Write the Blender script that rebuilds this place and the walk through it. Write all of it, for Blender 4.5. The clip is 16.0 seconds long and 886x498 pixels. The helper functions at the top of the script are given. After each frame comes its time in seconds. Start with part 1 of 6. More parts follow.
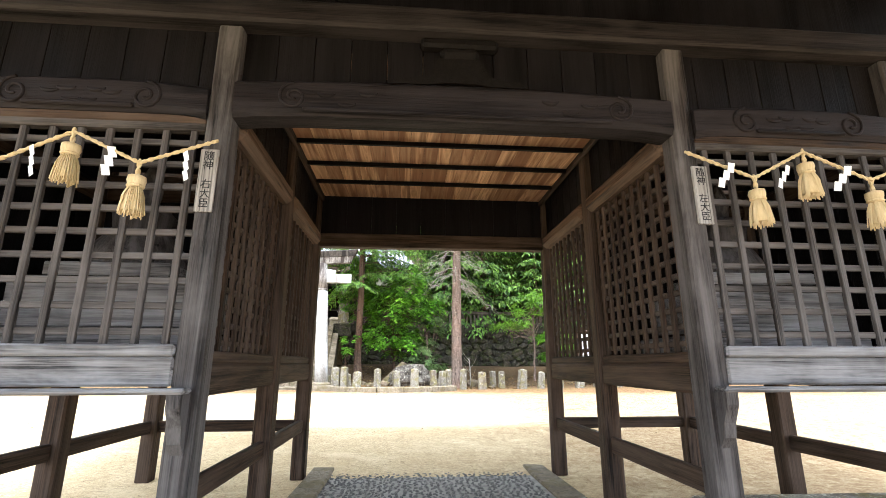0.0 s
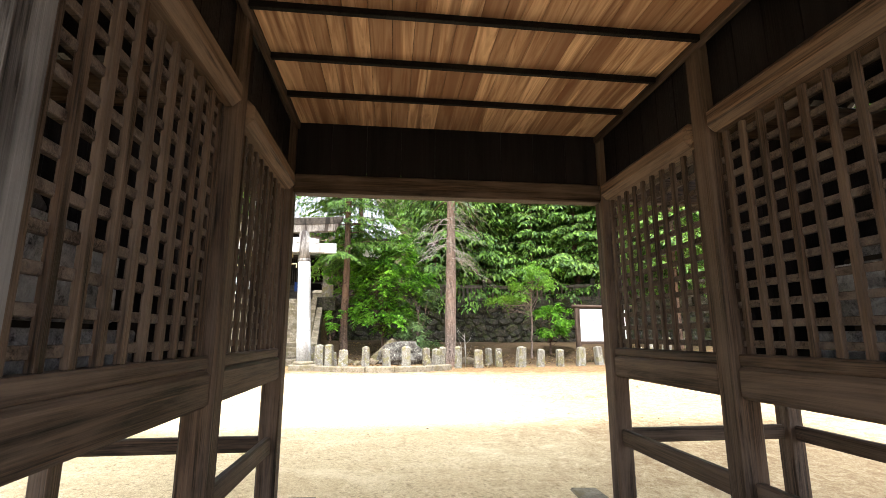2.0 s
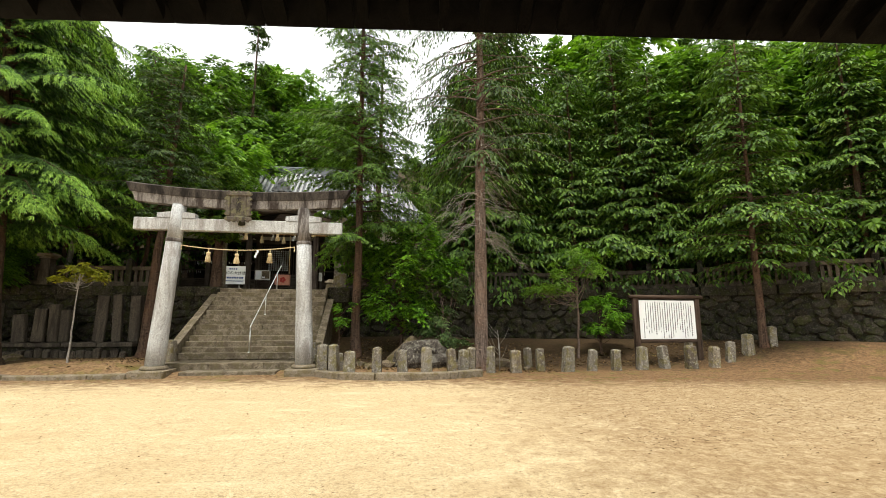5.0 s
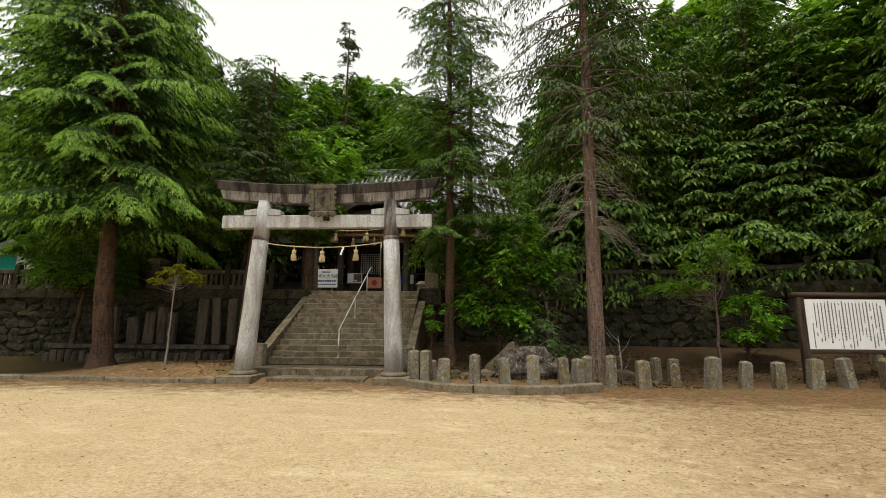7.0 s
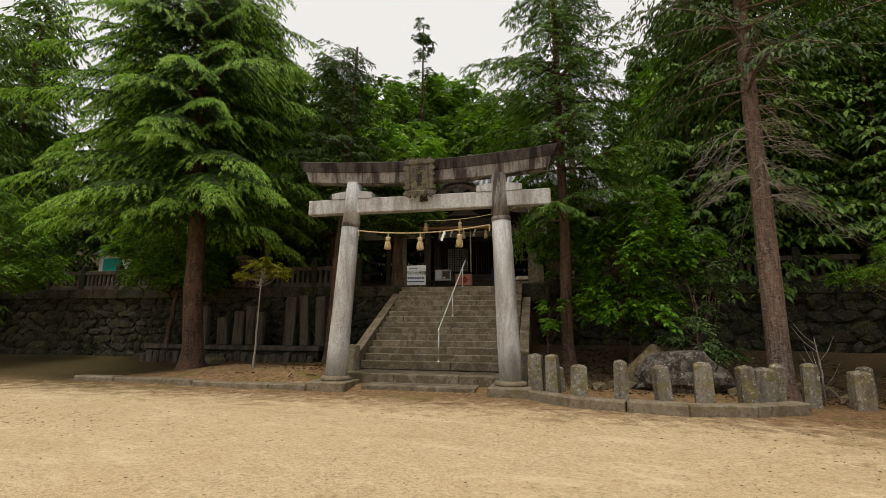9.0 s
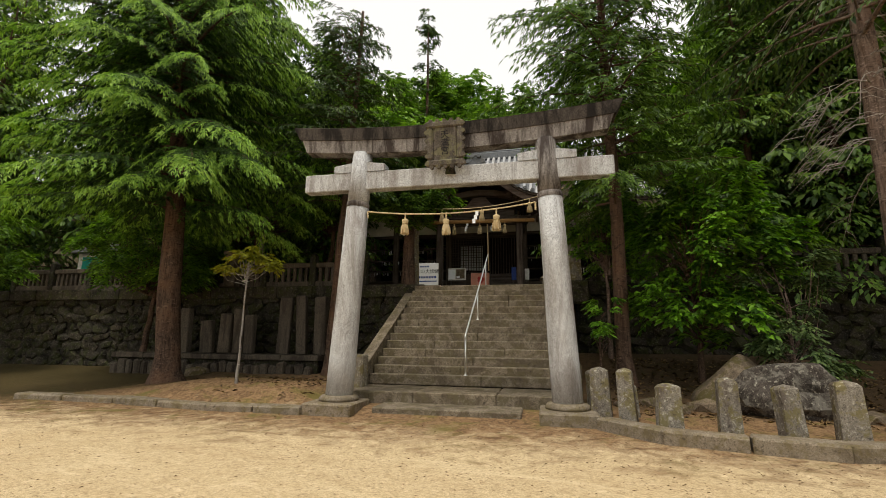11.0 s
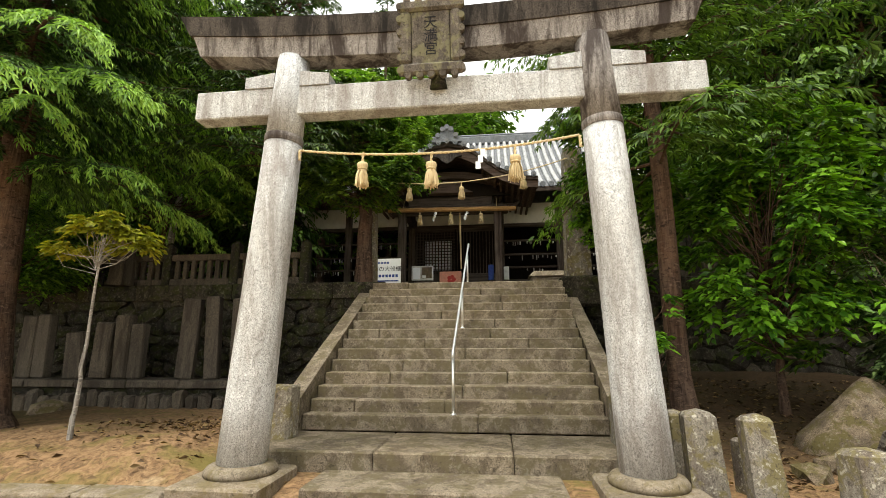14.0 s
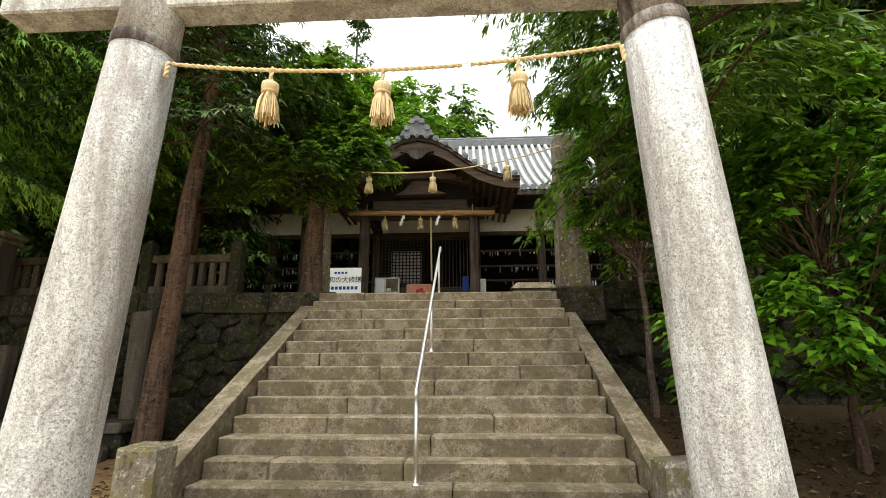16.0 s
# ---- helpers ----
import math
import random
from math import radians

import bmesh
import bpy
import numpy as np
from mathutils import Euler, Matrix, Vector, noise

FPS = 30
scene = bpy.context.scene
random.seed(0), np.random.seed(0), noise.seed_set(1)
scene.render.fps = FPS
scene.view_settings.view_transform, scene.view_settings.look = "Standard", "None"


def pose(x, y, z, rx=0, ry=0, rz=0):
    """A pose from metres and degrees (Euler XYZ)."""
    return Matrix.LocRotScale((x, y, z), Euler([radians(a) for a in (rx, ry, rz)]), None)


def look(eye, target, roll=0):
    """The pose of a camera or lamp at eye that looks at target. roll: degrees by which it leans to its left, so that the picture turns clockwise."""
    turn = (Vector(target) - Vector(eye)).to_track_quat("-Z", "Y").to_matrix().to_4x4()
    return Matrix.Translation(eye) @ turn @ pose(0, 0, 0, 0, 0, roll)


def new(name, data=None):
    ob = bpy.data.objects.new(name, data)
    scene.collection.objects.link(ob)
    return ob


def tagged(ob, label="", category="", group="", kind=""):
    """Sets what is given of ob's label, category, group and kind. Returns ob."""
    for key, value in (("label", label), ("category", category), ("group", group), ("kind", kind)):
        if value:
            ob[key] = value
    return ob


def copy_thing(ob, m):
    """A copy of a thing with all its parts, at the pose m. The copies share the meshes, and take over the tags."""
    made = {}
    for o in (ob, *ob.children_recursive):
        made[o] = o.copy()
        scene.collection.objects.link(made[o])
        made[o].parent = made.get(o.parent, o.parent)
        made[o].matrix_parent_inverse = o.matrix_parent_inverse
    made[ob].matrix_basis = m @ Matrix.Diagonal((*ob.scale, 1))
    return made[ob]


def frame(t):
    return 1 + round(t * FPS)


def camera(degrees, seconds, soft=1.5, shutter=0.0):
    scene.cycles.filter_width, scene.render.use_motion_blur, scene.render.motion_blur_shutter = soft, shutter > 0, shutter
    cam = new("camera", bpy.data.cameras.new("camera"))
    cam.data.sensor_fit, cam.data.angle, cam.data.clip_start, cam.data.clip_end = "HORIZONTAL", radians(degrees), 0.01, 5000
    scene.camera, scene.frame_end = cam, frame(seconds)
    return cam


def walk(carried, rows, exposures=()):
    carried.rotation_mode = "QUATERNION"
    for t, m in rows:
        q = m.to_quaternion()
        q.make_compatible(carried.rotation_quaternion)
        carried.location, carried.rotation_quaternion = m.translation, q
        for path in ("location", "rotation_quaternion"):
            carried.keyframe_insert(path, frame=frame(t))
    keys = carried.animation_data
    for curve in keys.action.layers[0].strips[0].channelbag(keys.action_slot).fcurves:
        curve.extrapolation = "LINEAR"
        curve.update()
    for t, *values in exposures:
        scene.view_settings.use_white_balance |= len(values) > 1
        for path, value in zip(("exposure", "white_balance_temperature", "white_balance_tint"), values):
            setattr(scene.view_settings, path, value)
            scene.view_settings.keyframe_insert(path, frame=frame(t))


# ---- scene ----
# ---------------- camera and walk ----------------
cam = camera(87.5, 16.0, 0.8)
METRES, EYE, TILT, LEAN, TURN = 17.0, 1.3, 0.0, 0.0, -4.5
ROWS = [
    (0.0, 0.0, 0.0, 0.0, -0.01, 13.88, -0.03),
    (0.5, -0.0073, 0.0199, 0.003, -0.24, 12.61, -0.01),
    (1.0, -0.0123, 0.0394, 0.0081, -1.12, 11.69, -0.05),
    (1.5, -0.0133, 0.0667, 0.0085, -1.71, 11.14, -0.09),
    (2.0, -0.0203, 0.0941, 0.01, -1.94, 10.61, -0.04),
    (2.5, -0.0244, 0.1234, 0.0123, -2.08, 10.14, -0.06),
    (3.0, -0.0214, 0.1543, 0.0165, -1.94, 9.54, 0.02),
    (5.5, -0.0112, 0.3059, 0.0243, 4.24, 9.37, -0.16),
    (6.0, -0.0182, 0.3331, 0.0241, 7.23, 9.78, -0.28),
    (6.5, -0.0252, 0.3563, 0.0234, 10.09, 9.89, -0.33),
    (7.0, -0.0342, 0.3837, 0.0201, 13.13, 10.1, -0.41),
    (7.5, -0.0551, 0.4096, 0.0165, 16.57, 10.05, -0.51),
    (8.0, -0.0794, 0.4389, 0.0134, 19.58, 9.97, -0.57),
    (8.5, -0.105, 0.4632, 0.0143, 21.28, 10.16, -0.61),
    (9.0, -0.1256, 0.4896, 0.016, 22.18, 10.34, -0.54),
    (11.5, -0.2301, 0.6303, 0.0194, 22.17, 10.98, -0.48),
    (12.0, -0.2507, 0.6595, 0.0208, 20.88, 10.82, -0.33),
    (12.5, -0.2668, 0.6899, 0.021, 19.61, 11.26, -0.1),
    (13.0, -0.2795, 0.7208, 0.0231, 18.45, 11.74, 0.0),
    (13.5, -0.2938, 0.7508, 0.0255, 17.56, 12.05, 0.11),
    (14.0, -0.3027, 0.7828, 0.0271, 16.54, 11.91, 0.1),
    (14.5, -0.3136, 0.8129, 0.0276, 15.6, 12.14, 0.21),
    (15.0, -0.3197, 0.8432, 0.029, 14.84, 12.67, 0.2),
    (15.5, -0.3239, 0.8727, 0.0321, 13.84, 13.3, 0.15),
    (16.0, -0.3311, 0.8998, 0.035, 12.94, 14.22, 0.22),
]
STOPS = [(0.0, 2.6, 5550, 9), (1.5, 2.68, 5750, 9), (3.0, 2.4, 6150, 9), (4.2, 1.48, 6450, 8), (5.5, 0.84, 6700, 7), (7.0, 0.42, 6800, 9), (9.0, 0.18, 6850, 12), (11.5, 0.58, 6850, 10), (12.5, 0.9, 6800, 8), (14.0, 1.35, 6700, 8), (14.5, 1.4, 6600, 8), (16.0, 1.5, 6500, 7)]
walk(cam, [(t, pose(0, 0, EYE, TILT, LEAN, TURN) @ pose(METRES * x, METRES * y, METRES * z, 90 + pitch, roll, yaw)) for t, x, y, z, yaw, pitch, roll in ROWS], STOPS)

# ---------------- world and sun: a bright overcast noon ----------------
SUN_ELEVATION, SUN_TURN = 72.0, 200.0
world = bpy.data.worlds.new("overcast_sky")
scene.world = world
world.use_nodes = True
wn, wl = world.node_tree.nodes, world.node_tree.links
sky = wn.new("ShaderNodeTexSky")
sky.sky_type, sky.sun_disc = "NISHITA", False
sky.sun_elevation, sky.sun_rotation = radians(SUN_ELEVATION), radians(SUN_TURN)
sky.air_density, sky.dust_density = 1.0, 6.0
veil = wn.new("ShaderNodeMix")
veil.data_type = "RGBA"
veil.inputs[0].default_value = 0.8
veil.inputs[7].default_value = (10.5, 10.6, 10.35, 1)
wl.new(sky.outputs[0], veil.inputs[6])
wl.new(veil.outputs[2], wn["Background"].inputs[0])
wn["Background"].inputs[1].default_value = 0.085
sun = new("sun", bpy.data.lights.new("sun", "SUN"))
sun.data.energy, sun.data.angle, sun.data.color = 1.5, radians(14), (1.0, 0.97, 0.88)
sun.matrix_world = look((0, 0, 40), (4.45, 12.2, 0))


# ---------------- building helpers ----------------
class Shape:
    """Collects vertices and faces of one mesh."""

    def __init__(self):
        self.v, self.f, self.s = [], [], []

    def add(self, verts, faces, smooth=False):
        n = len(self.v)
        self.v.extend(verts)
        for f in faces:
            self.f.append([n + i for i in f])
            self.s.append(smooth)
        return self

    def box(self, lo, hi, bevel=0.008, m=None, wobble=0.0):
        """A box from corner lo to corner hi with chamfered edges."""
        b = min(bevel, *(0.45 * (hi[i] - lo[i]) for i in range(3)))
        verts, index = [], {}
        for cx in (0, 1):
            for cy in (0, 1):
                for cz in (0, 1):
                    c, s = (cx, cy, cz), [(lo, hi)[k][i] for i, k in enumerate((cx, cy, cz))]
                    for axis in range(3):
                        p = [s[i] if i == axis else s[i] + (b if c[i] == 0 else -b) for i in range(3)]
                        index[(c, axis)] = len(verts)
                        verts.append(p)
        faces = []
        for axis in range(3):
            i, j = [(1, 2), (2, 0), (0, 1)][axis]
            for side in (0, 1):
                q = []
                for a, d in ((0, 0), (1, 0), (1, 1), (0, 1)):
                    c = [0, 0, 0]
                    c[axis], c[i], c[j] = side, a, d
                    q.append(index[(tuple(c), axis)])
                faces.append(q if side else q[::-1])
        for axis in range(3):
            i, j = [(1, 2), (2, 0), (0, 1)][axis]
            for a in (0, 1):
                for d in (0, 1):
                    c0, c1 = [0, 0, 0], [0, 0, 0]
                    c0[i] = c1[i] = a
                    c0[j] = c1[j] = d
                    c1[axis] = 1
                    c0, c1 = tuple(c0), tuple(c1)
                    q = [index[(c0, i)], index[(c1, i)], index[(c1, j)], index[(c0, j)]]
                    faces.append(q if (a == d) else q[::-1])
        for cx in (0, 1):
            for cy in (0, 1):
                for cz in (0, 1):
                    c = (cx, cy, cz)
                    q = [index[(c, 0)], index[(c, 1)], index[(c, 2)]]
                    faces.append(q if (cx + cy + cz) % 2 else q[::-1])
        if wobble:
            verts = [[x + random.uniform(-wobble, wobble) for x in p] for p in verts]
        if m is not None:
            verts = [tuple(m @ Vector(p)) for p in verts]
        return self.add(verts, faces)

    def tube(self, points, radii, sides=10, smooth=True, caps=True, squash=1.0, rough=0.0):
        """A round rod along points."""
        points = [Vector(p) for p in points]
        if not hasattr(radii, "__len__"):
            radii = [radii] * len(points)
        verts, faces, ref = [], [], None
        for k, p in enumerate(points):
            d = (points[min(k + 1, len(points) - 1)] - points[max(k - 1, 0)]).normalized()
            if ref is None:
                ref = d.orthogonal().normalized()
            ref = (ref - d * ref.dot(d)).normalized()
            side = d.cross(ref)
            for i in range(sides):
                a = 2 * math.pi * i / sides
                r = radii[k] * (1 + (random.uniform(-rough, rough) if rough else 0))
                verts.append(tuple(p + ref * (r * math.cos(a)) + side * (r * squash * math.sin(a))))
        for k in range(len(points) - 1):
            for i in range(sides):
                j = (i + 1) % sides
                faces.append((k * sides + i, k * sides + j, (k + 1) * sides + j, (k + 1) * sides + i))
        self.add(verts, faces, smooth)
        if caps:
            n = len(self.v) - len(verts)
            self.f.append([n + i for i in range(sides)][::-1])
            self.f.append([n + (len(points) - 1) * sides + i for i in range(sides)])
            self.s += [False, False]
        return self

    def slab(self, outline, lo, hi, m=None, smooth=False):
        """An outline in x and z, thick from y = lo to y = hi."""
        n = len(outline)
        verts = [(x, lo, z) for x, z in outline] + [(x, hi, z) for x, z in outline]
        faces = [list(range(n)), list(range(2 * n - 1, n - 1, -1))] + [((i + 1) % n, i, n + i, n + (i + 1) % n) for i in range(n)]
        if m is not None:
            verts = [tuple(m @ Vector(p)) for p in verts]
        return self.add(verts, faces, smooth)

    def grid(self, rows, smooth=True, flip=False):
        """A sheet through rows of points."""
        w = len(rows[0])
        faces = [(r * w + c, r * w + c + 1, (r + 1) * w + c + 1, (r + 1) * w + c) for r in range(len(rows) - 1) for c in range(w - 1)]
        return self.add([p for r in rows for p in r], [f[::-1] for f in faces] if flip else faces, smooth)

    def mesh(self, name, material):
        me = bpy.data.meshes.new(name)
        me.from_pydata([tuple(p) for p in self.v], [], self.f)
        me.polygons.foreach_set("use_smooth", self.s)
        me.materials.append(material)
        me.update()
        return me


def thing(name, m, label, category, group="", kind=""):
    """A thing's root: an Empty at its base."""
    ob = new(name)
    ob.empty_display_size = 0.1
    ob.matrix_world = m
    return tagged(ob, label, category, group, kind)


def part(name, shape, material, parent, label="", m=None):
    """One mesh under a thing or a part, in its parent's coordinates."""
    data = shape.mesh(name, material) if isinstance(shape, Shape) else shape
    ob = new(name, data)
    ob.parent = parent
    if m is not None:
        ob.matrix_basis = m
    return tagged(ob, label)


def solid(name, shape, material, m, label, category, group="", kind=""):
    """A thing that is one mesh."""
    ob = new(name, shape.mesh(name, material) if isinstance(shape, Shape) else shape)
    ob.matrix_world = m
    return tagged(ob, label, category, group, kind)


HERE = Matrix.Identity(4)
# the shrine's axis: under the stone gateway, turned a little from the wooden gate
SHRINE = pose(-5.2, 18.45, 0, 0, 0, 5.5)
COURT = 0.30
TERRACE = 3.15


# ---------------- materials ----------------
class Nodes:
    def __init__(self, name):
        self.mat = bpy.data.materials.new(name)
        self.mat.use_nodes = True
        self.t = self.mat.node_tree
        self.b = self.t.nodes["Principled BSDF"]
        self.co = self.t.nodes.new("ShaderNodeTexCoord").outputs["Object"]

    def node(self, kind):
        return self.t.nodes.new(kind)

    def link(self, a, b):
        self.t.links.new(a, b)

    def scaled(self, scale, source=None):
        n = self.node("ShaderNodeMapping")
        n.inputs["Scale"].default_value = scale
        self.link(source or self.co, n.inputs[0])
        return n.outputs[0]

    def world_place(self):
        return self.node("ShaderNodeNewGeometry").outputs["Position"]

    def noise(self, co, scale, detail=4, rough=0.6, warp=0.0):
        n = self.node("ShaderNodeTexNoise")
        n.inputs["Scale"].default_value, n.inputs["Detail"].default_value = scale, detail
        n.inputs["Roughness"].default_value, n.inputs["Distortion"].default_value = rough, warp
        self.link(co, n.inputs["Vector"])
        return n.outputs["Fac"]

    def cells(self, co, scale, feature="F1", out="Distance"):
        n = self.node("ShaderNodeTexVoronoi")
        n.feature = feature
        n.inputs["Scale"].default_value = scale
        self.link(co, n.inputs["Vector"])
        return n.outputs[out]

    def ramp(self, fac, *stops):
        n = self.node("ShaderNodeValToRGB")
        e = n.color_ramp.elements
        while len(e) < len(stops):
            e.new(0.5)
        for k, (at, c) in enumerate(stops):
            e[k].position = at
            e[k].color = (*c, 1) if hasattr(c, "__len__") else (c, c, c, 1)
        self.link(fac, n.inputs[0])
        return n.outputs[0]

    def mix(self, fac, a, b, how="MIX"):
        n = self.node("ShaderNodeMix")
        n.data_type, n.blend_type = "RGBA", how
        for k, v in ((0, fac), (6, a), (7, b)):
            if hasattr(v, "is_linked"):
                self.link(v, n.inputs[k])
            elif hasattr(v, "__len__"):
                n.inputs[k].default_value = (*v, 1)
            else:
                n.inputs[k].default_value = v
        return n.outputs[2]

    def math(self, how, a, b=0.0):
        n = self.node("ShaderNodeMath")
        n.operation = how
        for k, v in ((0, a), (1, b)):
            if hasattr(v, "is_linked"):
                self.link(v, n.inputs[k])
            else:
                n.inputs[k].default_value = v
        return n.outputs[0]

    def random(self):
        return self.node("ShaderNodeObjectInfo").outputs["Random"]

    def island(self):
        return self.node("ShaderNodeNewGeometry").outputs["Random Per Island"]

    def finish(self, colour, rough=0.8, bump=None, strength=0.3, depth=0.01, metal=0.0, shine=0.12):
        if hasattr(colour, "is_linked"):
            self.link(colour, self.b.inputs["Base Color"])
        else:
            self.b.inputs["Base Color"].default_value = (*colour, 1)
        if hasattr(rough, "is_linked"):
            self.link(rough, self.b.inputs["Roughness"])
        else:
            self.b.inputs["Roughness"].default_value = rough
        self.b.inputs["Metallic"].default_value = metal
        self.b.inputs["Specular IOR Level"].default_value = 0.5 if metal else shine
        if bump is not None:
            n = self.node("ShaderNodeBump")
            n.inputs["Strength"].default_value, n.inputs["Distance"].default_value = strength, depth
            self.link(bump, n.inputs["Height"])
            self.link(n.outputs[0], self.b.inputs["Normal"])
        return self.mat


def wood(name, axis, dark, light, grey=None, fine=1.0, vary=0.35, bump=0.5):
    """Sawn or weathered timber with its grain along one axis, each piece a little different."""
    n = Nodes(name)
    stretch = [18.0 * fine] * 3
    stretch[axis] = 0.9 * fine
    shift = n.node("ShaderNodeVectorMath")
    shift.operation = "MULTIPLY_ADD"
    shift.inputs[1].default_value = (1, 1, 1)
    n.link(n.co, shift.inputs[0])
    r = n.random()
    n.link(n.math("MULTIPLY", r, 37.0), shift.inputs[2])
    co = n.scaled(stretch, shift.outputs[0])
    rings = n.noise(co, 1.0, 5, 0.55, 1.2)
    fibre = n.noise(n.scaled([s * 7 if i != axis else s * 2.5 for i, s in enumerate(stretch)], shift.outputs[0]), 1.0, 3, 0.6)
    blot = n.noise(shift.outputs[0], 2.3, 4, 0.6)
    c = n.mix(n.ramp(rings, (0.32, 0.0), (0.66, 1.0)), dark, light)
    c = n.mix(n.math("MULTIPLY", n.ramp(fibre, (0.36, 1.0), (0.54, 0.0)), 0.8), c, [0.3 * x for x in dark])
    crack = n.noise(n.scaled([s * 3 if i != axis else s * 0.6 for i, s in enumerate(stretch)], shift.outputs[0]), 1.0, 2, 0.5, 0.6)
    c = n.mix(n.ramp(crack, (0.30, 0.85), (0.38, 0.0)), c, [0.15 * x for x in dark])
    if grey:
        silver = n.noise(n.scaled([0.45 * v if i != axis else 0.5 * v for i, v in enumerate(stretch)], shift.outputs[0]), 1.0, 6, 0.7, 0.8)
        c = n.mix(n.ramp(n.mix(0.3, silver, blot), (0.42, 0.0), (0.60, 0.85)), c, grey)
    c = n.mix(n.math("MULTIPLY", n.math("SUBTRACT", r, 0.5), vary), c, (0.5, 0.42, 0.35), "OVERLAY")
    return n.finish(c, n.ramp(blot, (0.3, 0.55), (0.7, 0.85)), n.mix(0.5, n.mix(0.5, rings, crack), fibre), bump + 0.3, 0.008)


AGED = ((0.006, 0.0036, 0.0028), (0.068, 0.041, 0.026), (0.088, 0.062, 0.046))
aged_x, aged_y, aged_z = (wood("aged_timber_" + "xyz"[a], a, *AGED) for a in range(3))
# darker copy for the front beams, with the eave's shade in its colour
front_x = wood("shaded_front_timber", 0, (0.003, 0.0023, 0.0025), (0.020, 0.0145, 0.014), (0.026, 0.022, 0.0235))
grey_x = wood("silvered_timber_x", 0, (0.035, 0.032, 0.033), (0.19, 0.178, 0.175), (0.29, 0.283, 0.288))
grey_z = wood("silvered_timber_z", 2, (0.010, 0.008, 0.008), (0.058, 0.049, 0.046), (0.125, 0.115, 0.112))
lattice_x = wood("lattice_timber_x", 0, (0.018, 0.015, 0.014), (0.085, 0.074, 0.068), (0.12, 0.109, 0.105))
lattice_y = wood("lattice_timber_y", 1, (0.009, 0.006, 0.005), (0.074, 0.051, 0.038), (0.10, 0.077, 0.063))
log_y = wood("rounded_log_timber", 1, (0.018, 0.010, 0.007), (0.16, 0.096, 0.058), (0.13, 0.092, 0.067))
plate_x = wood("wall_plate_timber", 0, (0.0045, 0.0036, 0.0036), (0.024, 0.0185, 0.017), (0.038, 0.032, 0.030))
lattice_z = wood("lattice_timber_z", 2, (0.018, 0.015, 0.014), (0.085, 0.074, 0.068), (0.12, 0.109, 0.105))
# boards and rafters near black: shade of bays and eaves is coloured in
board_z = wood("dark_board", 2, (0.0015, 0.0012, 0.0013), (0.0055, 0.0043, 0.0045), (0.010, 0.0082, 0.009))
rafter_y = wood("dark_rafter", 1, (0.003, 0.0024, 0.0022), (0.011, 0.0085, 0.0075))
plaque_wood = wood("plaque_timber", 2, (0.24, 0.225, 0.21), (0.36, 0.34, 0.32))
bamboo = wood("bamboo", 0, (0.42, 0.24, 0.09), (0.62, 0.38, 0.16), bump=0.1)


def cedar_boards():
    """The passage's warm cedar ceiling: each board its own tone, red heart and pale sap bands."""
    n = Nodes("cedar_ceiling")
    r = n.island()
    shift = n.node("ShaderNodeVectorMath")
    shift.operation = "MULTIPLY_ADD"
    shift.inputs[1].default_value = (1, 1, 1)
    n.link(n.co, shift.inputs[0])
    n.link(n.math("MULTIPLY", r, 53.0), shift.inputs[2])
    rings = n.noise(n.scaled((13, 0.8, 13), shift.outputs[0]), 1.0, 5, 0.55, 2.4)
    heart = n.noise(n.scaled((9, 0.35, 9), shift.outputs[0]), 1.0, 2, 0.5)
    c = n.mix(n.ramp(rings, (0.35, 0.0), (0.62, 1.0)), (0.36, 0.185, 0.088), (0.72, 0.46, 0.265))
    c = n.mix(n.ramp(heart, (0.5, 0.0), (0.6, 0.75)), c, (0.16, 0.065, 0.03))
    c = n.mix(n.ramp(r, (0.35, 0.0), (1.0, 0.85)), c, (0.22, 0.105, 0.052))
    return n.finish(c, 0.6, rings, 0.25, 0.004)


def granite(name, dark, light, stain=(0.10, 0.085, 0.075), amount=0.6, moss=None, streak=True, vary=0.2, pits=0.6, drips=0.35, lichen=0.15):
    """Weathered granite: fine speckle, broad stains that run down, a little moss."""
    n = Nodes(name)
    p = n.world_place()
    speck = n.noise(p, 170, 2, 0.7)
    mid = n.noise(p, 21, 5, 0.65)
    broad = n.noise(n.scaled((3.2, 3.2, 0.55 if streak else 2.6), p), 1.0, 6, 0.65, 0.5)
    salt = n.noise(p, 62, 3, 0.8)
    c = n.mix(n.ramp(speck, (0.36, 0.0), (0.62, 1.0)), dark, light)
    c = n.mix(n.ramp(salt, (0.38, 0.85), (0.48, 0.0)), c, [0.5 * x for x in dark])
    c = n.mix(n.ramp(salt, (0.55, 0.0), (0.68, 0.5)), c, [min(0.85, 1.2 * x) for x in light])
    c = n.mix(n.math("MULTIPLY", n.ramp(mid, (0.4, 1.0), (0.62, 0.0)), 0.4), c, dark)
    c = n.mix(n.math("MULTIPLY", n.ramp(broad, (0.46, 0.0), (0.60, 1.0)), amount), c, stain)
    if streak:
        runs = n.noise(n.scaled((6.5, 6.5, 0.8), p), 1.0, 6, 0.72, 1.2)
        c = n.mix(n.math("MULTIPLY", n.ramp(runs, (0.52, 0.0), (0.66, 1.0)), amount * drips), c, stain)
        c = n.mix(n.math("MULTIPLY", n.ramp(runs, (0.34, 0.5), (0.46, 0.0)), 0.25), c, [min(0.8, 1.25 * x) for x in light])
    if moss:
        m = n.noise(n.scaled((4.2, 4.2, 4.2), p), 1.0, 6, 0.7, 0.3)
        c = n.mix(n.ramp(m, (0.49, 0.0), (0.57, 0.85)), c, moss)
        spots = n.noise(p, 17, 4, 0.7, 0.5)
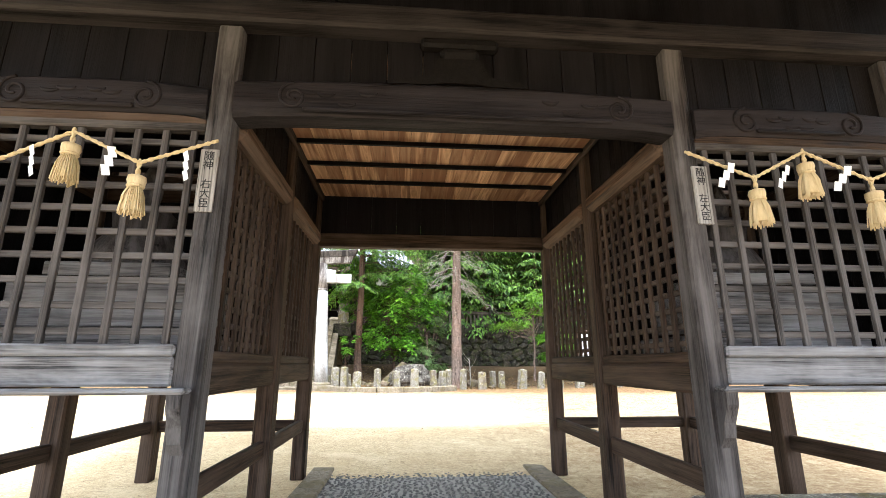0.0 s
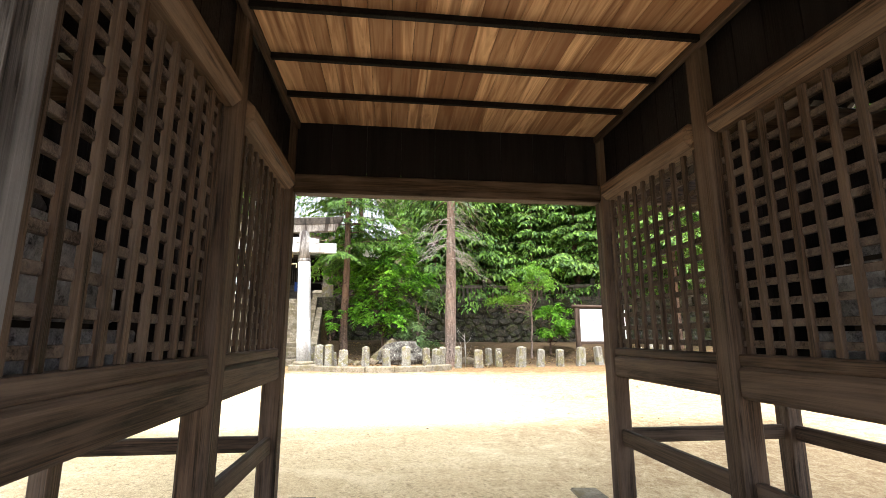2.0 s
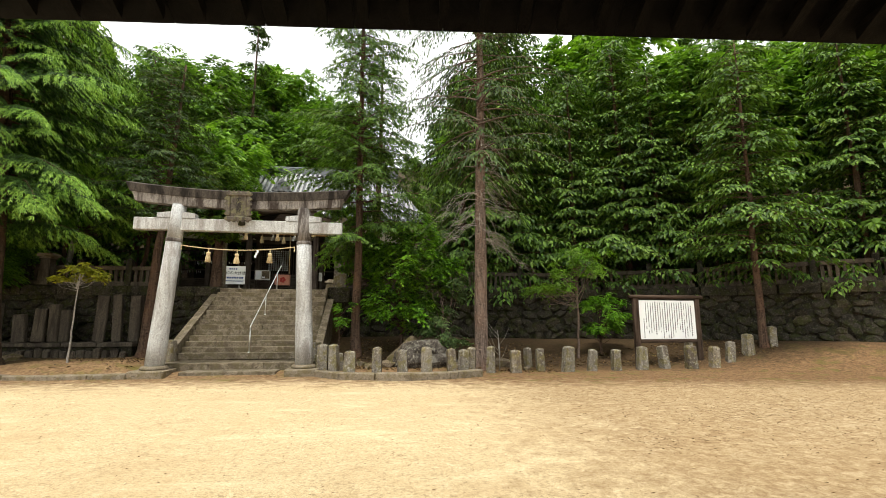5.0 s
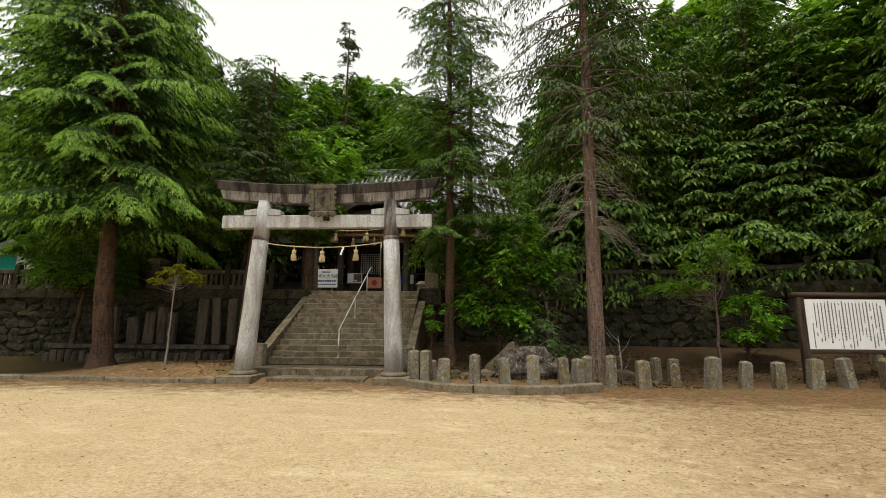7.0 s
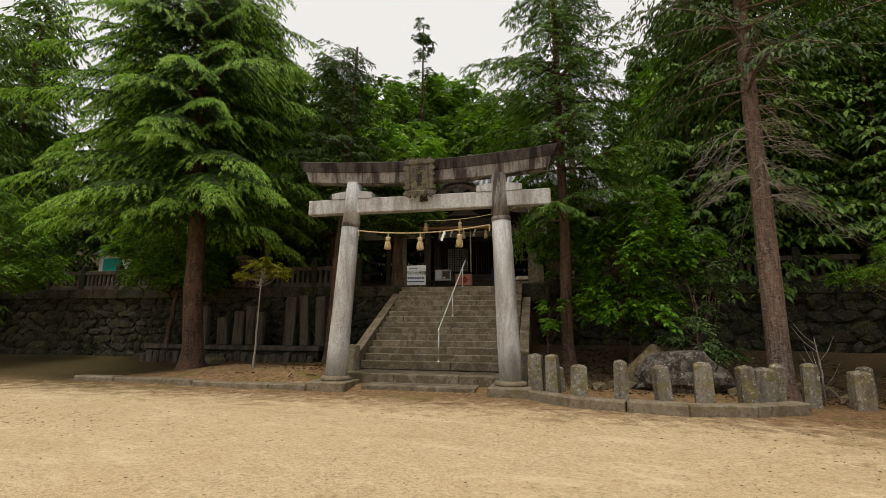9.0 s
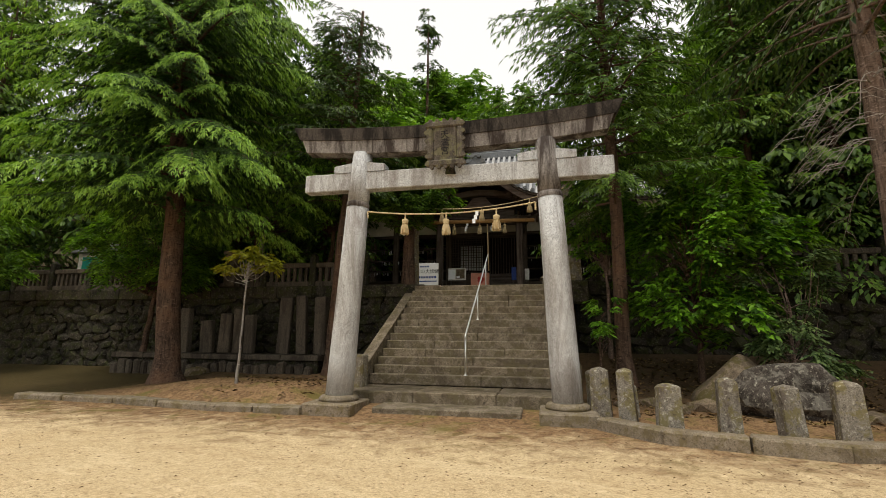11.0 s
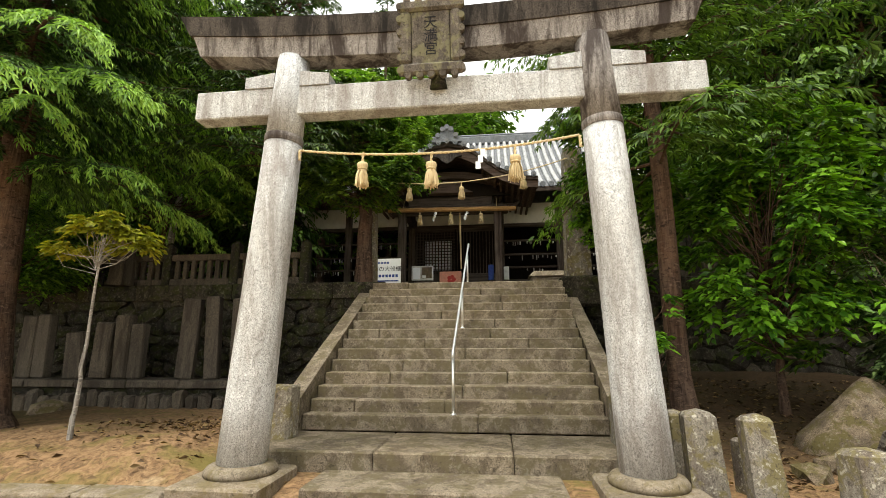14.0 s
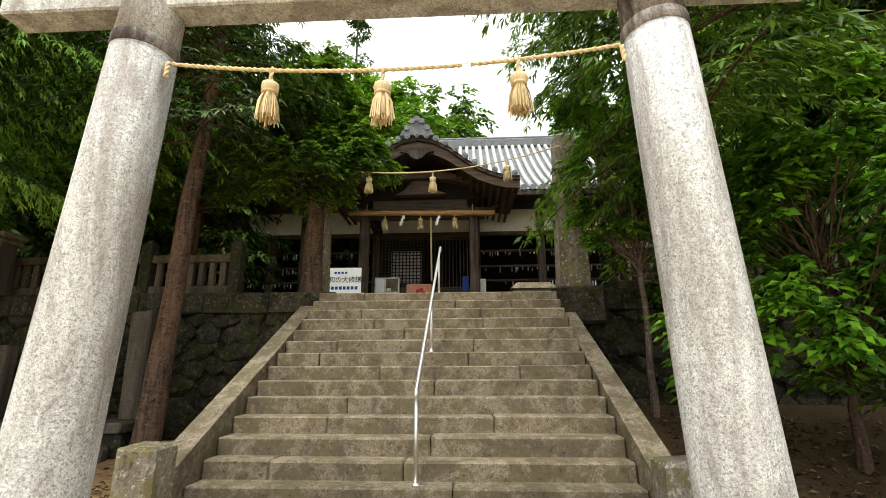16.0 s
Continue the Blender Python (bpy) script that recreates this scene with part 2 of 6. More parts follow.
        c = n.mix(n.ramp(spots, (0.57, 0.0), (0.63, lichen)), c, (0.42, 0.40, 0.33))
        c = n.mix(n.ramp(spots, (0.34, 0.7), (0.42, 0.0)), c, [0.35 * x for x in dark])
    c = n.mix(n.math("MULTIPLY", n.math("SUBTRACT", n.random(), 0.5), vary * 2), c, (0.75, 0.7, 0.62), "OVERLAY")
    return n.finish(c, 0.85, n.mix(0.5, speck, mid), pits, 0.006)


torii_stone = granite("pale_granite", (0.25, 0.255, 0.258), (0.76, 0.775, 0.785), (0.15, 0.125, 0.11), 0.55, drips=0.9)
torii_head = granite("stained_granite", (0.15, 0.132, 0.12), (0.40, 0.37, 0.345), (0.04, 0.03, 0.026), 0.95, drips=0.95)
torii_cap = granite("blackened_granite", (0.045, 0.038, 0.033), (0.125, 0.107, 0.093), (0.015, 0.013, 0.012), 0.9, drips=0.8)
tablet_stone = granite("tablet_granite", (0.08, 0.07, 0.06), (0.2, 0.175, 0.15), (0.05, 0.042, 0.036), 0.8, (0.16, 0.15, 0.09))
step_stone = granite("step_granite", (0.13, 0.104, 0.073), (0.33, 0.275, 0.205), (0.07, 0.054, 0.036), 0.75, (0.115, 0.095, 0.055), False, 0.22)
kerb_stone = granite("kerb_granite", (0.17, 0.14, 0.10), (0.31, 0.26, 0.20), (0.09, 0.07, 0.045), 0.5, (0.15, 0.12, 0.065), False)
post_stone = granite("post_granite", (0.13, 0.115, 0.095), (0.33, 0.30, 0.25), (0.07, 0.05, 0.038), 0.7, (0.16, 0.135, 0.06), True, 0.5, lichen=0.75)
# mossy wall and core stones, colours lowered to hold the trees' deep shade
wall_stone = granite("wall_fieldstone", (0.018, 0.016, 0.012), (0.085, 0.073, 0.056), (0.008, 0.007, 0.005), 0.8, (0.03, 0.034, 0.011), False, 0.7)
dark_stone = granite("shade_toned_stone", (0.017, 0.015, 0.012), (0.06, 0.052, 0.041), (0.009, 0.008, 0.006), 0.7, (0.03, 0.034, 0.012))
slab_stone = granite("weathered_slab_stone", (0.045, 0.037, 0.029), (0.16, 0.135, 0.105), (0.028, 0.022, 0.017), 0.7, None, True, 0.4, drips=0.6)
boulder_stone = granite("boulder_stone", (0.12, 0.09, 0.062), (0.27, 0.21, 0.145), (0.05, 0.04, 0.03), 0.6, (0.09, 0.075, 0.025), False)
lichen_stone = granite("lichened_dark_stone", (0.035, 0.03, 0.026), (0.12, 0.10, 0.085), (0.02, 0.018, 0.015), 0.6, (0.15, 0.14, 0.12), False, lichen=0.5)


def sand_ground():
    """Trodden decomposed granite, with damp patches, fallen needles and a leaf-strewn rim under the trees and on the hill."""
    n = Nodes("trodden_sand")
    p = n.world_place()
    grit = n.noise(p, 95, 3, 0.75)
    fine = n.noise(p, 340, 2, 0.7)
    mid = n.noise(p, 3.1, 6, 0.62, 0.6)
    wide = n.noise(p, 0.33, 5, 0.6, 0.7)
    c = n.mix(n.ramp(grit, (0.34, 0.0), (0.62, 1.0)), (0.37, 0.272, 0.15), (0.72, 0.565, 0.345))
    c = n.mix(n.math("MULTIPLY", n.ramp(fine, (0.3, 1.0), (0.5, 0.0)), 0.5), c, (0.22, 0.165, 0.105))
    pits = n.noise(p, 26, 4, 0.75, 0.4)
    c = n.mix(n.ramp(pits, (0.32, 0.9), (0.47, 0.0)), c, (0.20, 0.14, 0.08))
    c = n.mix(n.ramp(pits, (0.58, 0.0), (0.72, 0.7)), c, (0.78, 0.66, 0.46))
    straw_bits = n.noise(p, 14.0, 5, 0.75, 2.0)
    clods = n.noise(p, 7.5, 6, 0.78, 0.8)
    c = n.mix(n.ramp(clods, (0.3, 0.55), (0.46, 0.0)), c, (0.30, 0.205, 0.11))
    c = n.mix(n.ramp(clods, (0.56, 0.0), (0.68, 0.5)), c, (0.84, 0.69, 0.46))
    patchy = n.ramp(n.noise(p, 0.55, 4, 0.6, 0.6), (0.5, 0.0), (0.62, 1.0))
    c = n.mix(n.math("MULTIPLY", patchy, n.ramp(straw_bits, (0.58, 0.0), (0.68, 0.3))), c, (0.13, 0.085, 0.045))
    c = n.mix(n.ramp(mid, (0.52, 0.0), (0.74, 0.3)), c, (0.42, 0.29, 0.15))
    c = n.mix(n.ramp(wide, (0.48, 0.0), (0.68, 0.25)), c, (0.46, 0.32, 0.165))
    drag = n.noise(n.scaled((0.55, 1.3, 1.0), p), 1.0, 8, 0.72, 0.9)
    c = n.mix(n.ramp(drag, (0.54, 0.0), (0.68, 0.38)), c, (0.36, 0.24, 0.125))
    c = n.mix(n.ramp(drag, (0.32, 0.4), (0.45, 0.0)), c, (0.80, 0.66, 0.43))
    split = n.node("ShaderNodeSeparateXYZ")
    n.link(p, split.inputs[0])
    x, y = split.outputs[0], split.outputs[1]
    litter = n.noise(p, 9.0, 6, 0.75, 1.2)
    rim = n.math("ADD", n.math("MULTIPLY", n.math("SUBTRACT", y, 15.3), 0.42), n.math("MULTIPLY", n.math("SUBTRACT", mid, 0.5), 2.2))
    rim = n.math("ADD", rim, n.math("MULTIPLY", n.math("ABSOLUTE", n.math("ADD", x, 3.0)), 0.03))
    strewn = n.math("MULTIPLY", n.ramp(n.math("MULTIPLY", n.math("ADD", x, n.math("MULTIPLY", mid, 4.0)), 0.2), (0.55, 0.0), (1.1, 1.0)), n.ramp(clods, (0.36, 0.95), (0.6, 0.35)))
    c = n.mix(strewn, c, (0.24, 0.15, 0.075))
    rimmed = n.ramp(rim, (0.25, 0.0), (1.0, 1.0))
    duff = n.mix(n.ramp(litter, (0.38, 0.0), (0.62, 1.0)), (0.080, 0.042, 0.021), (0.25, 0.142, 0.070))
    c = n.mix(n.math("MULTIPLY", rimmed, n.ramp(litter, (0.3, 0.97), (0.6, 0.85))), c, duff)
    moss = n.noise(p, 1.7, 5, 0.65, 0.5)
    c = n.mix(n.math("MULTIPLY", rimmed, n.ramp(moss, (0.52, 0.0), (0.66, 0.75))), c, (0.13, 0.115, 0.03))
    # leaf mould near the wall, coloured near black for the trees' shade
    mould_shade = n.math("MULTIPLY", n.ramp(n.math("ADD", n.math("MULTIPLY", n.math("SUBTRACT", y, 19.0), 0.45), n.math("SUBTRACT", mid, 0.5)), (0.0, 0.0), (0.8, 0.85)), n.ramp(n.math("ADD", n.math("ABSOLUTE", n.math("ADD", n.math("MULTIPLY", x, 0.13), 1.1)), -0.1), (0.2, 0.25), (0.75, 1.0)))
    c = n.mix(mould_shade, c, n.mix(litter, (0.014, 0.010, 0.006), (0.075, 0.05, 0.027)))
    # mossy brown west end of the court, with tree shade painted in
    mossy_shade = n.math("MULTIPLY", n.ramp(n.math("ADD", n.math("MULTIPLY", n.math("SUBTRACT", -12.6, x), 0.5), n.math("SUBTRACT", mid, 0.5)), (0.0, 0.0), (0.8, 0.9)), n.ramp(n.math("ADD", n.math("MULTIPLY", n.math("SUBTRACT", y, 16.4), 0.5), n.math("SUBTRACT", mid, 0.5)), (0.0, 0.0), (0.7, 1.0)))
    c = n.mix(mossy_shade, c, n.mix(litter, (0.022, 0.017, 0.007), (0.085, 0.065, 0.022)))
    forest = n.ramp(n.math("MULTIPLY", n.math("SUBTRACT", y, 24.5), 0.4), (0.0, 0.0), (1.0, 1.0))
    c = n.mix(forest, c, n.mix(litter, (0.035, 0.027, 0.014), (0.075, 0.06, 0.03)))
    return n.finish(c, 0.95, n.mix(0.15, n.mix(0.5, grit, pits), mid), 0.8, 0.016)


def bark(name, dark, light, warm):
    n = Nodes(name)
    ridges = n.noise(n.scaled((16, 16, 1.6)), 1.0, 5, 0.65, 1.0)
    fine = n.noise(n.scaled((60, 60, 12)), 1.0, 3, 0.6)
    patch = n.noise(n.co, 1.4, 4, 0.6)
    c = n.mix(n.ramp(ridges, (0.36, 0.0), (0.62, 1.0)), dark, light)
    c = n.mix(n.ramp(patch, (0.45, 0.0), (0.7, 0.7)), c, warm)
    plates = n.noise(n.scaled((11, 11, 24)), 1.0, 4, 0.7, 0.8)
    c = n.mix(n.ramp(plates, (0.57, 0.0), (0.64, 0.8)), c, [1.5 * x for x in light])
    c = n.mix(n.ramp(plates, (0.36, 0.75), (0.43, 0.0)), c, [0.5 * x for x in dark])
    return n.finish(c, 0.95, n.mix(0.35, n.mix(0.4, ridges, plates), fine), 1.0, 0.03)


bark_brown = bark("cedar_bark", (0.035, 0.022, 0.016), (0.12, 0.08, 0.058), (0.16, 0.085, 0.05))
bark_grey = bark("pine_bark", (0.06, 0.043, 0.034), (0.22, 0.165, 0.135), (0.20, 0.12, 0.085))
bark_pale = bark("pale_bark", (0.16, 0.14, 0.12), (0.42, 0.39, 0.35), (0.2, 0.17, 0.14))
twig_grey = bark("dead_twigs", (0.22, 0.195, 0.165), (0.42, 0.375, 0.325), (0.22, 0.18, 0.14))


def foliage(name, dark, light, tip, glow=0.36, gloss=0.5):
    """Leaves that differ one by one and let light through."""
    n = Nodes(name)
    r = n.island()
    broad = n.noise(n.world_place(), 0.9, 3, 0.5)
    c = n.mix(n.ramp(r, (0.15, 0.0), (1.0, 1.0)), dark, light)
    c = n.mix(n.math("MULTIPLY", n.ramp(broad, (0.48, 0.0), (0.7, 0.8)), r), c, tip)
    m = n.finish(c, gloss)
    n.b.inputs["Specular IOR Level"].default_value = 0.25
    t = n.node("ShaderNodeBsdfTranslucent")
    n.link(n.mix(1.0, c, (0.9, 1.0, 0.45), "MULTIPLY"), t.inputs[0])
    s = n.node("ShaderNodeMixShader")
    s.inputs[0].default_value = glow
    n.link(n.b.outputs[0], s.inputs[1])
    n.link(t.outputs[0], s.inputs[2])
    n.link(s.outputs[0], n.t.nodes["Material Output"].inputs[0])
    return m


# pale new growth at the tips; crown's light and shade widen the colour gap
leaf_deodar_shaded = foliage("deodar_shaded_needles", (0.018, 0.048, 0.009), (0.085, 0.175, 0.026), (0.14, 0.26, 0.04), 0.24)
leaf_deodar_lit_new = foliage("deodar_lit_new_growth", (0.13, 0.26, 0.035), (0.33, 0.55, 0.085), (0.42, 0.62, 0.11), 0.34)
leaf_cypress = foliage("cypress_sprays", (0.030, 0.070, 0.012), (0.160, 0.290, 0.040), (0.24, 0.37, 0.055), 0.3)
leaf_dark = foliage("dark_conifer_sprays", (0.016, 0.036, 0.009), (0.080, 0.140, 0.026), (0.13, 0.20, 0.036), 0.25)
leaf_broad = foliage("glossy_broad_leaves", (0.030, 0.090, 0.008), (0.220, 0.470, 0.030), (0.320, 0.560, 0.050), 0.38, 0.32)
leaf_dull = foliage("dull_broad_leaves", (0.035, 0.070, 0.022), (0.150, 0.220, 0.072), (0.220, 0.290, 0.100), 0.28, 0.4)
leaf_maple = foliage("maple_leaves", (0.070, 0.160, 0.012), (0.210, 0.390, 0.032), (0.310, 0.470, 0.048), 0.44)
# darker copy of the maple leaves, shade put into the colour
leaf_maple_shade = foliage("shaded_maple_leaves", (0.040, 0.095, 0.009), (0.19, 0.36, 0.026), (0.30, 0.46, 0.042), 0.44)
leaf_yellow = foliage("yellowing_leaves", (0.15, 0.16, 0.015), (0.38, 0.39, 0.03), (0.40, 0.30, 0.03), 0.42)
leaf_camphor = foliage("camphor_leaves", (0.030, 0.075, 0.012), (0.20, 0.35, 0.038), (0.37, 0.50, 0.055), 0.4, 0.4)
leaf_hill = foliage("hillside_leaves", (0.036, 0.085, 0.011), (0.170, 0.320, 0.038), (0.26, 0.41, 0.052), 0.34, 0.6)
leaf_fresh = foliage("fresh_hillside_leaves", (0.070, 0.155, 0.015), (0.230, 0.420, 0.042), (0.33, 0.50, 0.055), 0.4, 0.5)


def plain(name, colour, rough=0.6, metal=0.0, vary=0.15, scale=14.0, bump=0.1):
    n = Nodes(name)
    f = n.noise(n.co, scale, 5, 0.65)
    g = n.noise(n.co, scale * 7, 3, 0.6)
    c = n.mix(n.ramp(f, (0.35, 0.0), (0.7, 1.0)), [x * (1 - vary) for x in colour], [min(1, x * (1 + vary)) for x in colour])
    return n.finish(c, rough, g, bump, 0.003, metal)


def straw():
    n = Nodes("rice_straw")
    r = n.island()
    f = n.noise(n.scaled((90, 90, 8)), 1.0, 3, 0.6)
    c = n.mix(f, (0.42, 0.31, 0.16), (0.78, 0.65, 0.41))
    c = n.mix(n.math("MULTIPLY", r, 0.4), c, (0.40, 0.29, 0.14))
    return n.finish(c, 0.8, f, 0.5, 0.003)


straw_mat = straw()
dead_leaf = foliage("dead_leaves", (0.05, 0.028, 0.014), (0.26, 0.165, 0.075), (0.30, 0.22, 0.08), 0.1, 0.7)
needle_brown = plain("fallen_needles", (0.20, 0.125, 0.065), 0.9, 0, 0.4, 3)
paper = plain("white_paper", (0.86, 0.88, 0.9), 0.7, 0, 0.04)
steel = plain("brushed_steel", (0.78, 0.78, 0.77), 0.42, 1.0, 0.1, 40)
plaster = plain("white_plaster", (0.72, 0.69, 0.63), 0.85, 0, 0.1, 3)
sign_white = plain("painted_sign_white", (0.82, 0.83, 0.83), 0.5, 0, 0.05, 2)
ink = plain("black_ink", (0.02, 0.02, 0.022), 0.6)
ink_blue = plain("blue_ink", (0.03, 0.06, 0.22), 0.6)
red_paint = plain("red_paint", (0.45, 0.05, 0.04), 0.5)
orange_paint = plain("orange_paint", (0.60, 0.27, 0.19), 0.5)
green_paint = plain("green_sheet", (0.02, 0.30, 0.22), 0.5)
poster_pale = plain("pale_poster", (0.66, 0.66, 0.62), 0.5, 0, 0.2, 6)
roll_tile_mat = granite("pale_roll_tile", (0.34, 0.35, 0.36), (0.56, 0.57, 0.59), (0.2, 0.2, 0.2), 0.4, None, False, 0.4, 0.2)
tile_mat = granite("grey_roof_tile", (0.13, 0.14, 0.15), (0.28, 0.29, 0.31), (0.10, 0.10, 0.10), 0.5, None, False, 0.5, 0.2)
shrine_wood = wood("shrine_timber", 2, (0.03, 0.021, 0.016), (0.085, 0.062, 0.048), (0.12, 0.10, 0.085))
shrine_beam = wood("shrine_beam", 0, (0.03, 0.021, 0.016), (0.085, 0.062, 0.048), (0.12, 0.10, 0.085))
gable_wood = wood("gable_timber", 0, (0.055, 0.035, 0.026), (0.14, 0.095, 0.07), (0.17, 0.13, 0.11))
pebble_mat = granite("embedded_pebbles", (0.09, 0.085, 0.08), (0.30, 0.28, 0.26), (0.05, 0.05, 0.05), 0.4, None, False, 0.8)
mortar = plain("grey_mortar", (0.30, 0.28, 0.25), 0.95, 0, 0.25, 9, 0.5)
# near-black timber: deep shade indoors and under roofs is put into its colour
shade_dark = plain("shade_dark_timber", (0.02, 0.015, 0.012), 0.9)
sand = sand_ground()
cedar = cedar_boards()


# ---------------- ground ----------------
def smooth(a):
    a = max(0.0, min(1.0, a))
    return a * a * (3 - 2 * a)


WALL_BENDS = [(-400, -14.0), (-60, 19.0), (-22, 22.41), (5.2, 25.03), (8, 24.6), (10.3, 23.5), (12.7, 22.0), (14.5, 20.7), (20, 17.0), (40, 6.0), (400, -60.0)]


def wall_y(x):
    """Where the retaining wall's face runs."""
    for (x0, y0), (x1, y1) in zip(WALL_BENDS, WALL_BENDS[1:]):
        if x <= x1:
            return y0 + (y1 - y0) * (x - x0) / (x1 - x0)
    return WALL_BENDS[-1][1]


def ground_z(x, y):
    s = y - wall_y(x)
    z = 0.05 + 0.25 * smooth((y - 5.2) / 3.5)
    if s <= 0.25:
        rise = smooth((s + 6.2) / 6.2)
        bump = 0.008 * noise.noise((x * 0.7, y * 0.7, 0)) if y > 7 else 0.0
        if s > -9.0:
            z += (0.85 - 0.6 * smooth((-x - 6.0) / 2.0)) * rise * rise + (0.09 if -14 < x < 2 and s > -6.0 else 0.0) * smooth((s + 6.6) * 2)
        bed = 0.3 * smooth((y - 17.4) / 1.3) * smooth((-x - 7.5) / 1.0) * smooth((21.6 - y) / 2.5) * smooth((x + 13.5) / 3.0)
        return z + bump * (1 + 4 * rise) + bed
    flat = 15.0 + (1.2 - 15.0) * smooth((x - 1.0) / 7.0) - 8 * smooth((-x - 14) / 8.0)
    climb = max(0.0, s - flat)
    z = TERRACE - 0.06 + 0.5 * climb
    if z > 45:
        z = 45 + (z - 45) * 0.05
    return z + (0.35 * noise.noise((x * 0.15, y * 0.15, 3)) * min(1.0, climb))


def build_ground():
    xs = sorted({-900, -400, -200, -110, -70, -50, *[-40 + 2 * i for i in range(9)], *[-22 + 0.5 * i for i in range(89)], *[23 + 2 * i for i in range(9)], 45, 60, 90, 150, 260, 500, 900})
    front = [-900, -300, -120, -60, -30, -14, -6, -2, 0, 2, 4, 5, 5.6, 6.2, 7, 8, 9, 10, 11, 12, 13]
    rows = [[(x, min(y, wall_y(x) - 10.2 - 0.2 * (13 - y)), ground_z(x, min(y, wall_y(x) - 10.2 - 0.2 * (13 - y)))) for x in xs] for y in front]
    for s in [-10, -9, -8, -7.5, -7, -6.75, -6.5, -6.25, -6, -5.5, -5, -4.5, -4, -3.5, -3, -2.5, -2, -1.5, -1, -0.5, 0, 0.25, 0.3, 1, 2, 3, 4.5, 6, 8, 10, 12, 15, 18, 22, 27, 33, 40, 50, 65, 85, 120, 200, 500, 1500]:
        rows.append([(x, wall_y(x) + s, ground_z(x, wall_y(x) + s)) for x in xs])
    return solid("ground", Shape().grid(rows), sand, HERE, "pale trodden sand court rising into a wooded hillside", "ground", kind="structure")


build_ground()


# ---------------- stone stairs ----------------
STEPS, RISE, GOING, FIRST_V, FIRST_Z = 14, 0.1775, 0.27, 1.65, 0.84


def build_stairs():
    root = thing("stone_stairs", SHRINE, "broad weathered granite stairs up to the shrine terrace", "stairs", kind="structure")
    rnd = random.Random(5)
    # the foot slab and the step in front of it
    part("foot_step", Shape().box((-1.28, -0.24, 0.2), (1.28, 0.46, 0.435), 0.02), step_stone, root)
    cuts = [-2.2, -0.75, 0.8, 2.2]
    for a, b in zip(cuts, cuts[1:]):
        part("foot_slab", Shape().box((a + 0.004, 0.48, 0.15), (b - 0.004, 1.72, 0.62), 0.018), step_stone, root)
    for k in range(STEPS):
        v, z = FIRST_V + GOING * k, FIRST_Z + RISE * k
        cuts = [-2.08] + sorted(rnd.uniform(-1.5, 1.5) for _ in range(2)) + [2.08]
        if cuts[2] - cuts[1] < 0.7:
            cuts.pop(2)
        for a, b in zip(cuts, cuts[1:]):
            off = rnd.uniform(-0.012, 0.012)
            part("step_block", Shape().box((a + 0.004, v + off, z - RISE - 0.03), (b - 0.004, v + 0.45 if k < STEPS - 1 else v + 0.6, z + rnd.uniform(-0.006, 0.006)), 0.016, wobble=0.003), step_stone, root)
    core = Shape().slab([(1.95, 0.1), (FIRST_V + GOING * 13 + 0.2, 0.1), (FIRST_V + GOING * 13 + 0.2, 2.8), (1.95, 0.6)], -2.06, 2.06, Matrix(((0, 1, 0, 0), (1, 0, 0, 0), (0, 0, 1, 0), (0, 0, 0, 1))))
    part("core", core, dark_stone, root)
    for side in (-1, 1):
        lo, hi = sorted((side * 2.09, side * 2.34))
        swap = Matrix(((0, 1, 0, 0), (1, 0, 0, 0), (0, 0, 1, 0), (0, 0, 0, 1)))
        cuts = [1.42, 3.1, 5.05] if side < 0 else [1.42, 2.7, 4.0, 5.05]
        for a, b in zip(cuts, cuts[1:]):
            foot, k = (0.97, 0.535) if side < 0 else (0.93, 0.505)
            za, zb = foot + (a - 1.42) * k, foot + (b - 1.42) * k
            part("cheek_stone", Shape().slab([(a + 0.005, 0.3), (b - 0.005, 0.3), (b - 0.005, zb), (a + 0.005, za)], lo, hi, swap), step_stone, root)
        part("end_stone", Shape().box((side * 2.17 - 0.17, 1.05, 0.25), (side * 2.17 + 0.17, 1.4, 1.27 if side < 0 else 1.18), 0.03, wobble=0.01), post_stone, root)


build_stairs()


# ---------------- stone gateway ----------------
TABLET = pose(0, 0, 5.24, 9) @ Matrix.Diagonal((0.93, 1, 0.94, 1)) @ pose(0, 0, -5.3)


def build_torii():
    root = thing("stone_torii", SHRINE, "tall weathered granite torii gateway with a name tablet", "torii")
    for side in (-1, 1):
        foot, lean = (2.0, 0.056) if side < 0 else (2.02, 0.046)
        part("plinth", Shape().box((side * foot - 0.45, -0.56, 0.2), (side * foot + 0.45, 0.4, 0.5), 0.03, wobble=0.006), kerb_stone, root)
        prof = [(0.50, 0.36), (0.54, 0.36), (0.58, 0.33), (0.60, 0.28)]
        part("footing", Shape().tube([(side * foot, 0, z) for z, _ in prof], [r for _, r in prof], 24), kerb_stone, root)
        at = lambda z: side * (foot - lean * (z - 0.6))
        zs = [0.6, 1.2, 2.0, 3.0, 4.10]
        part("column", Shape().tube([(at(z), 0, z) for z in zs], [0.25, 0.246, 0.237, 0.226, 0.214], 28), torii_stone, root)
        part("column_ring", Shape().tube([(at(z), 0, z) for z in (4.09, 4.10, 4.18, 4.19)], [0.214, 0.222, 0.221, 0.212], 28), torii_head, root)
        part("column_head", Shape().tube([(at(z), 0, z) for z in (4.185, 4.6, 5.2)], [0.212, 0.204, 0.19], 28), torii_stone if side < 0 else torii_head, root)
        for e in (-1, 1):
            x0 = at(4.9) + e * 0.16
            x1 = x0 + e * 0.36
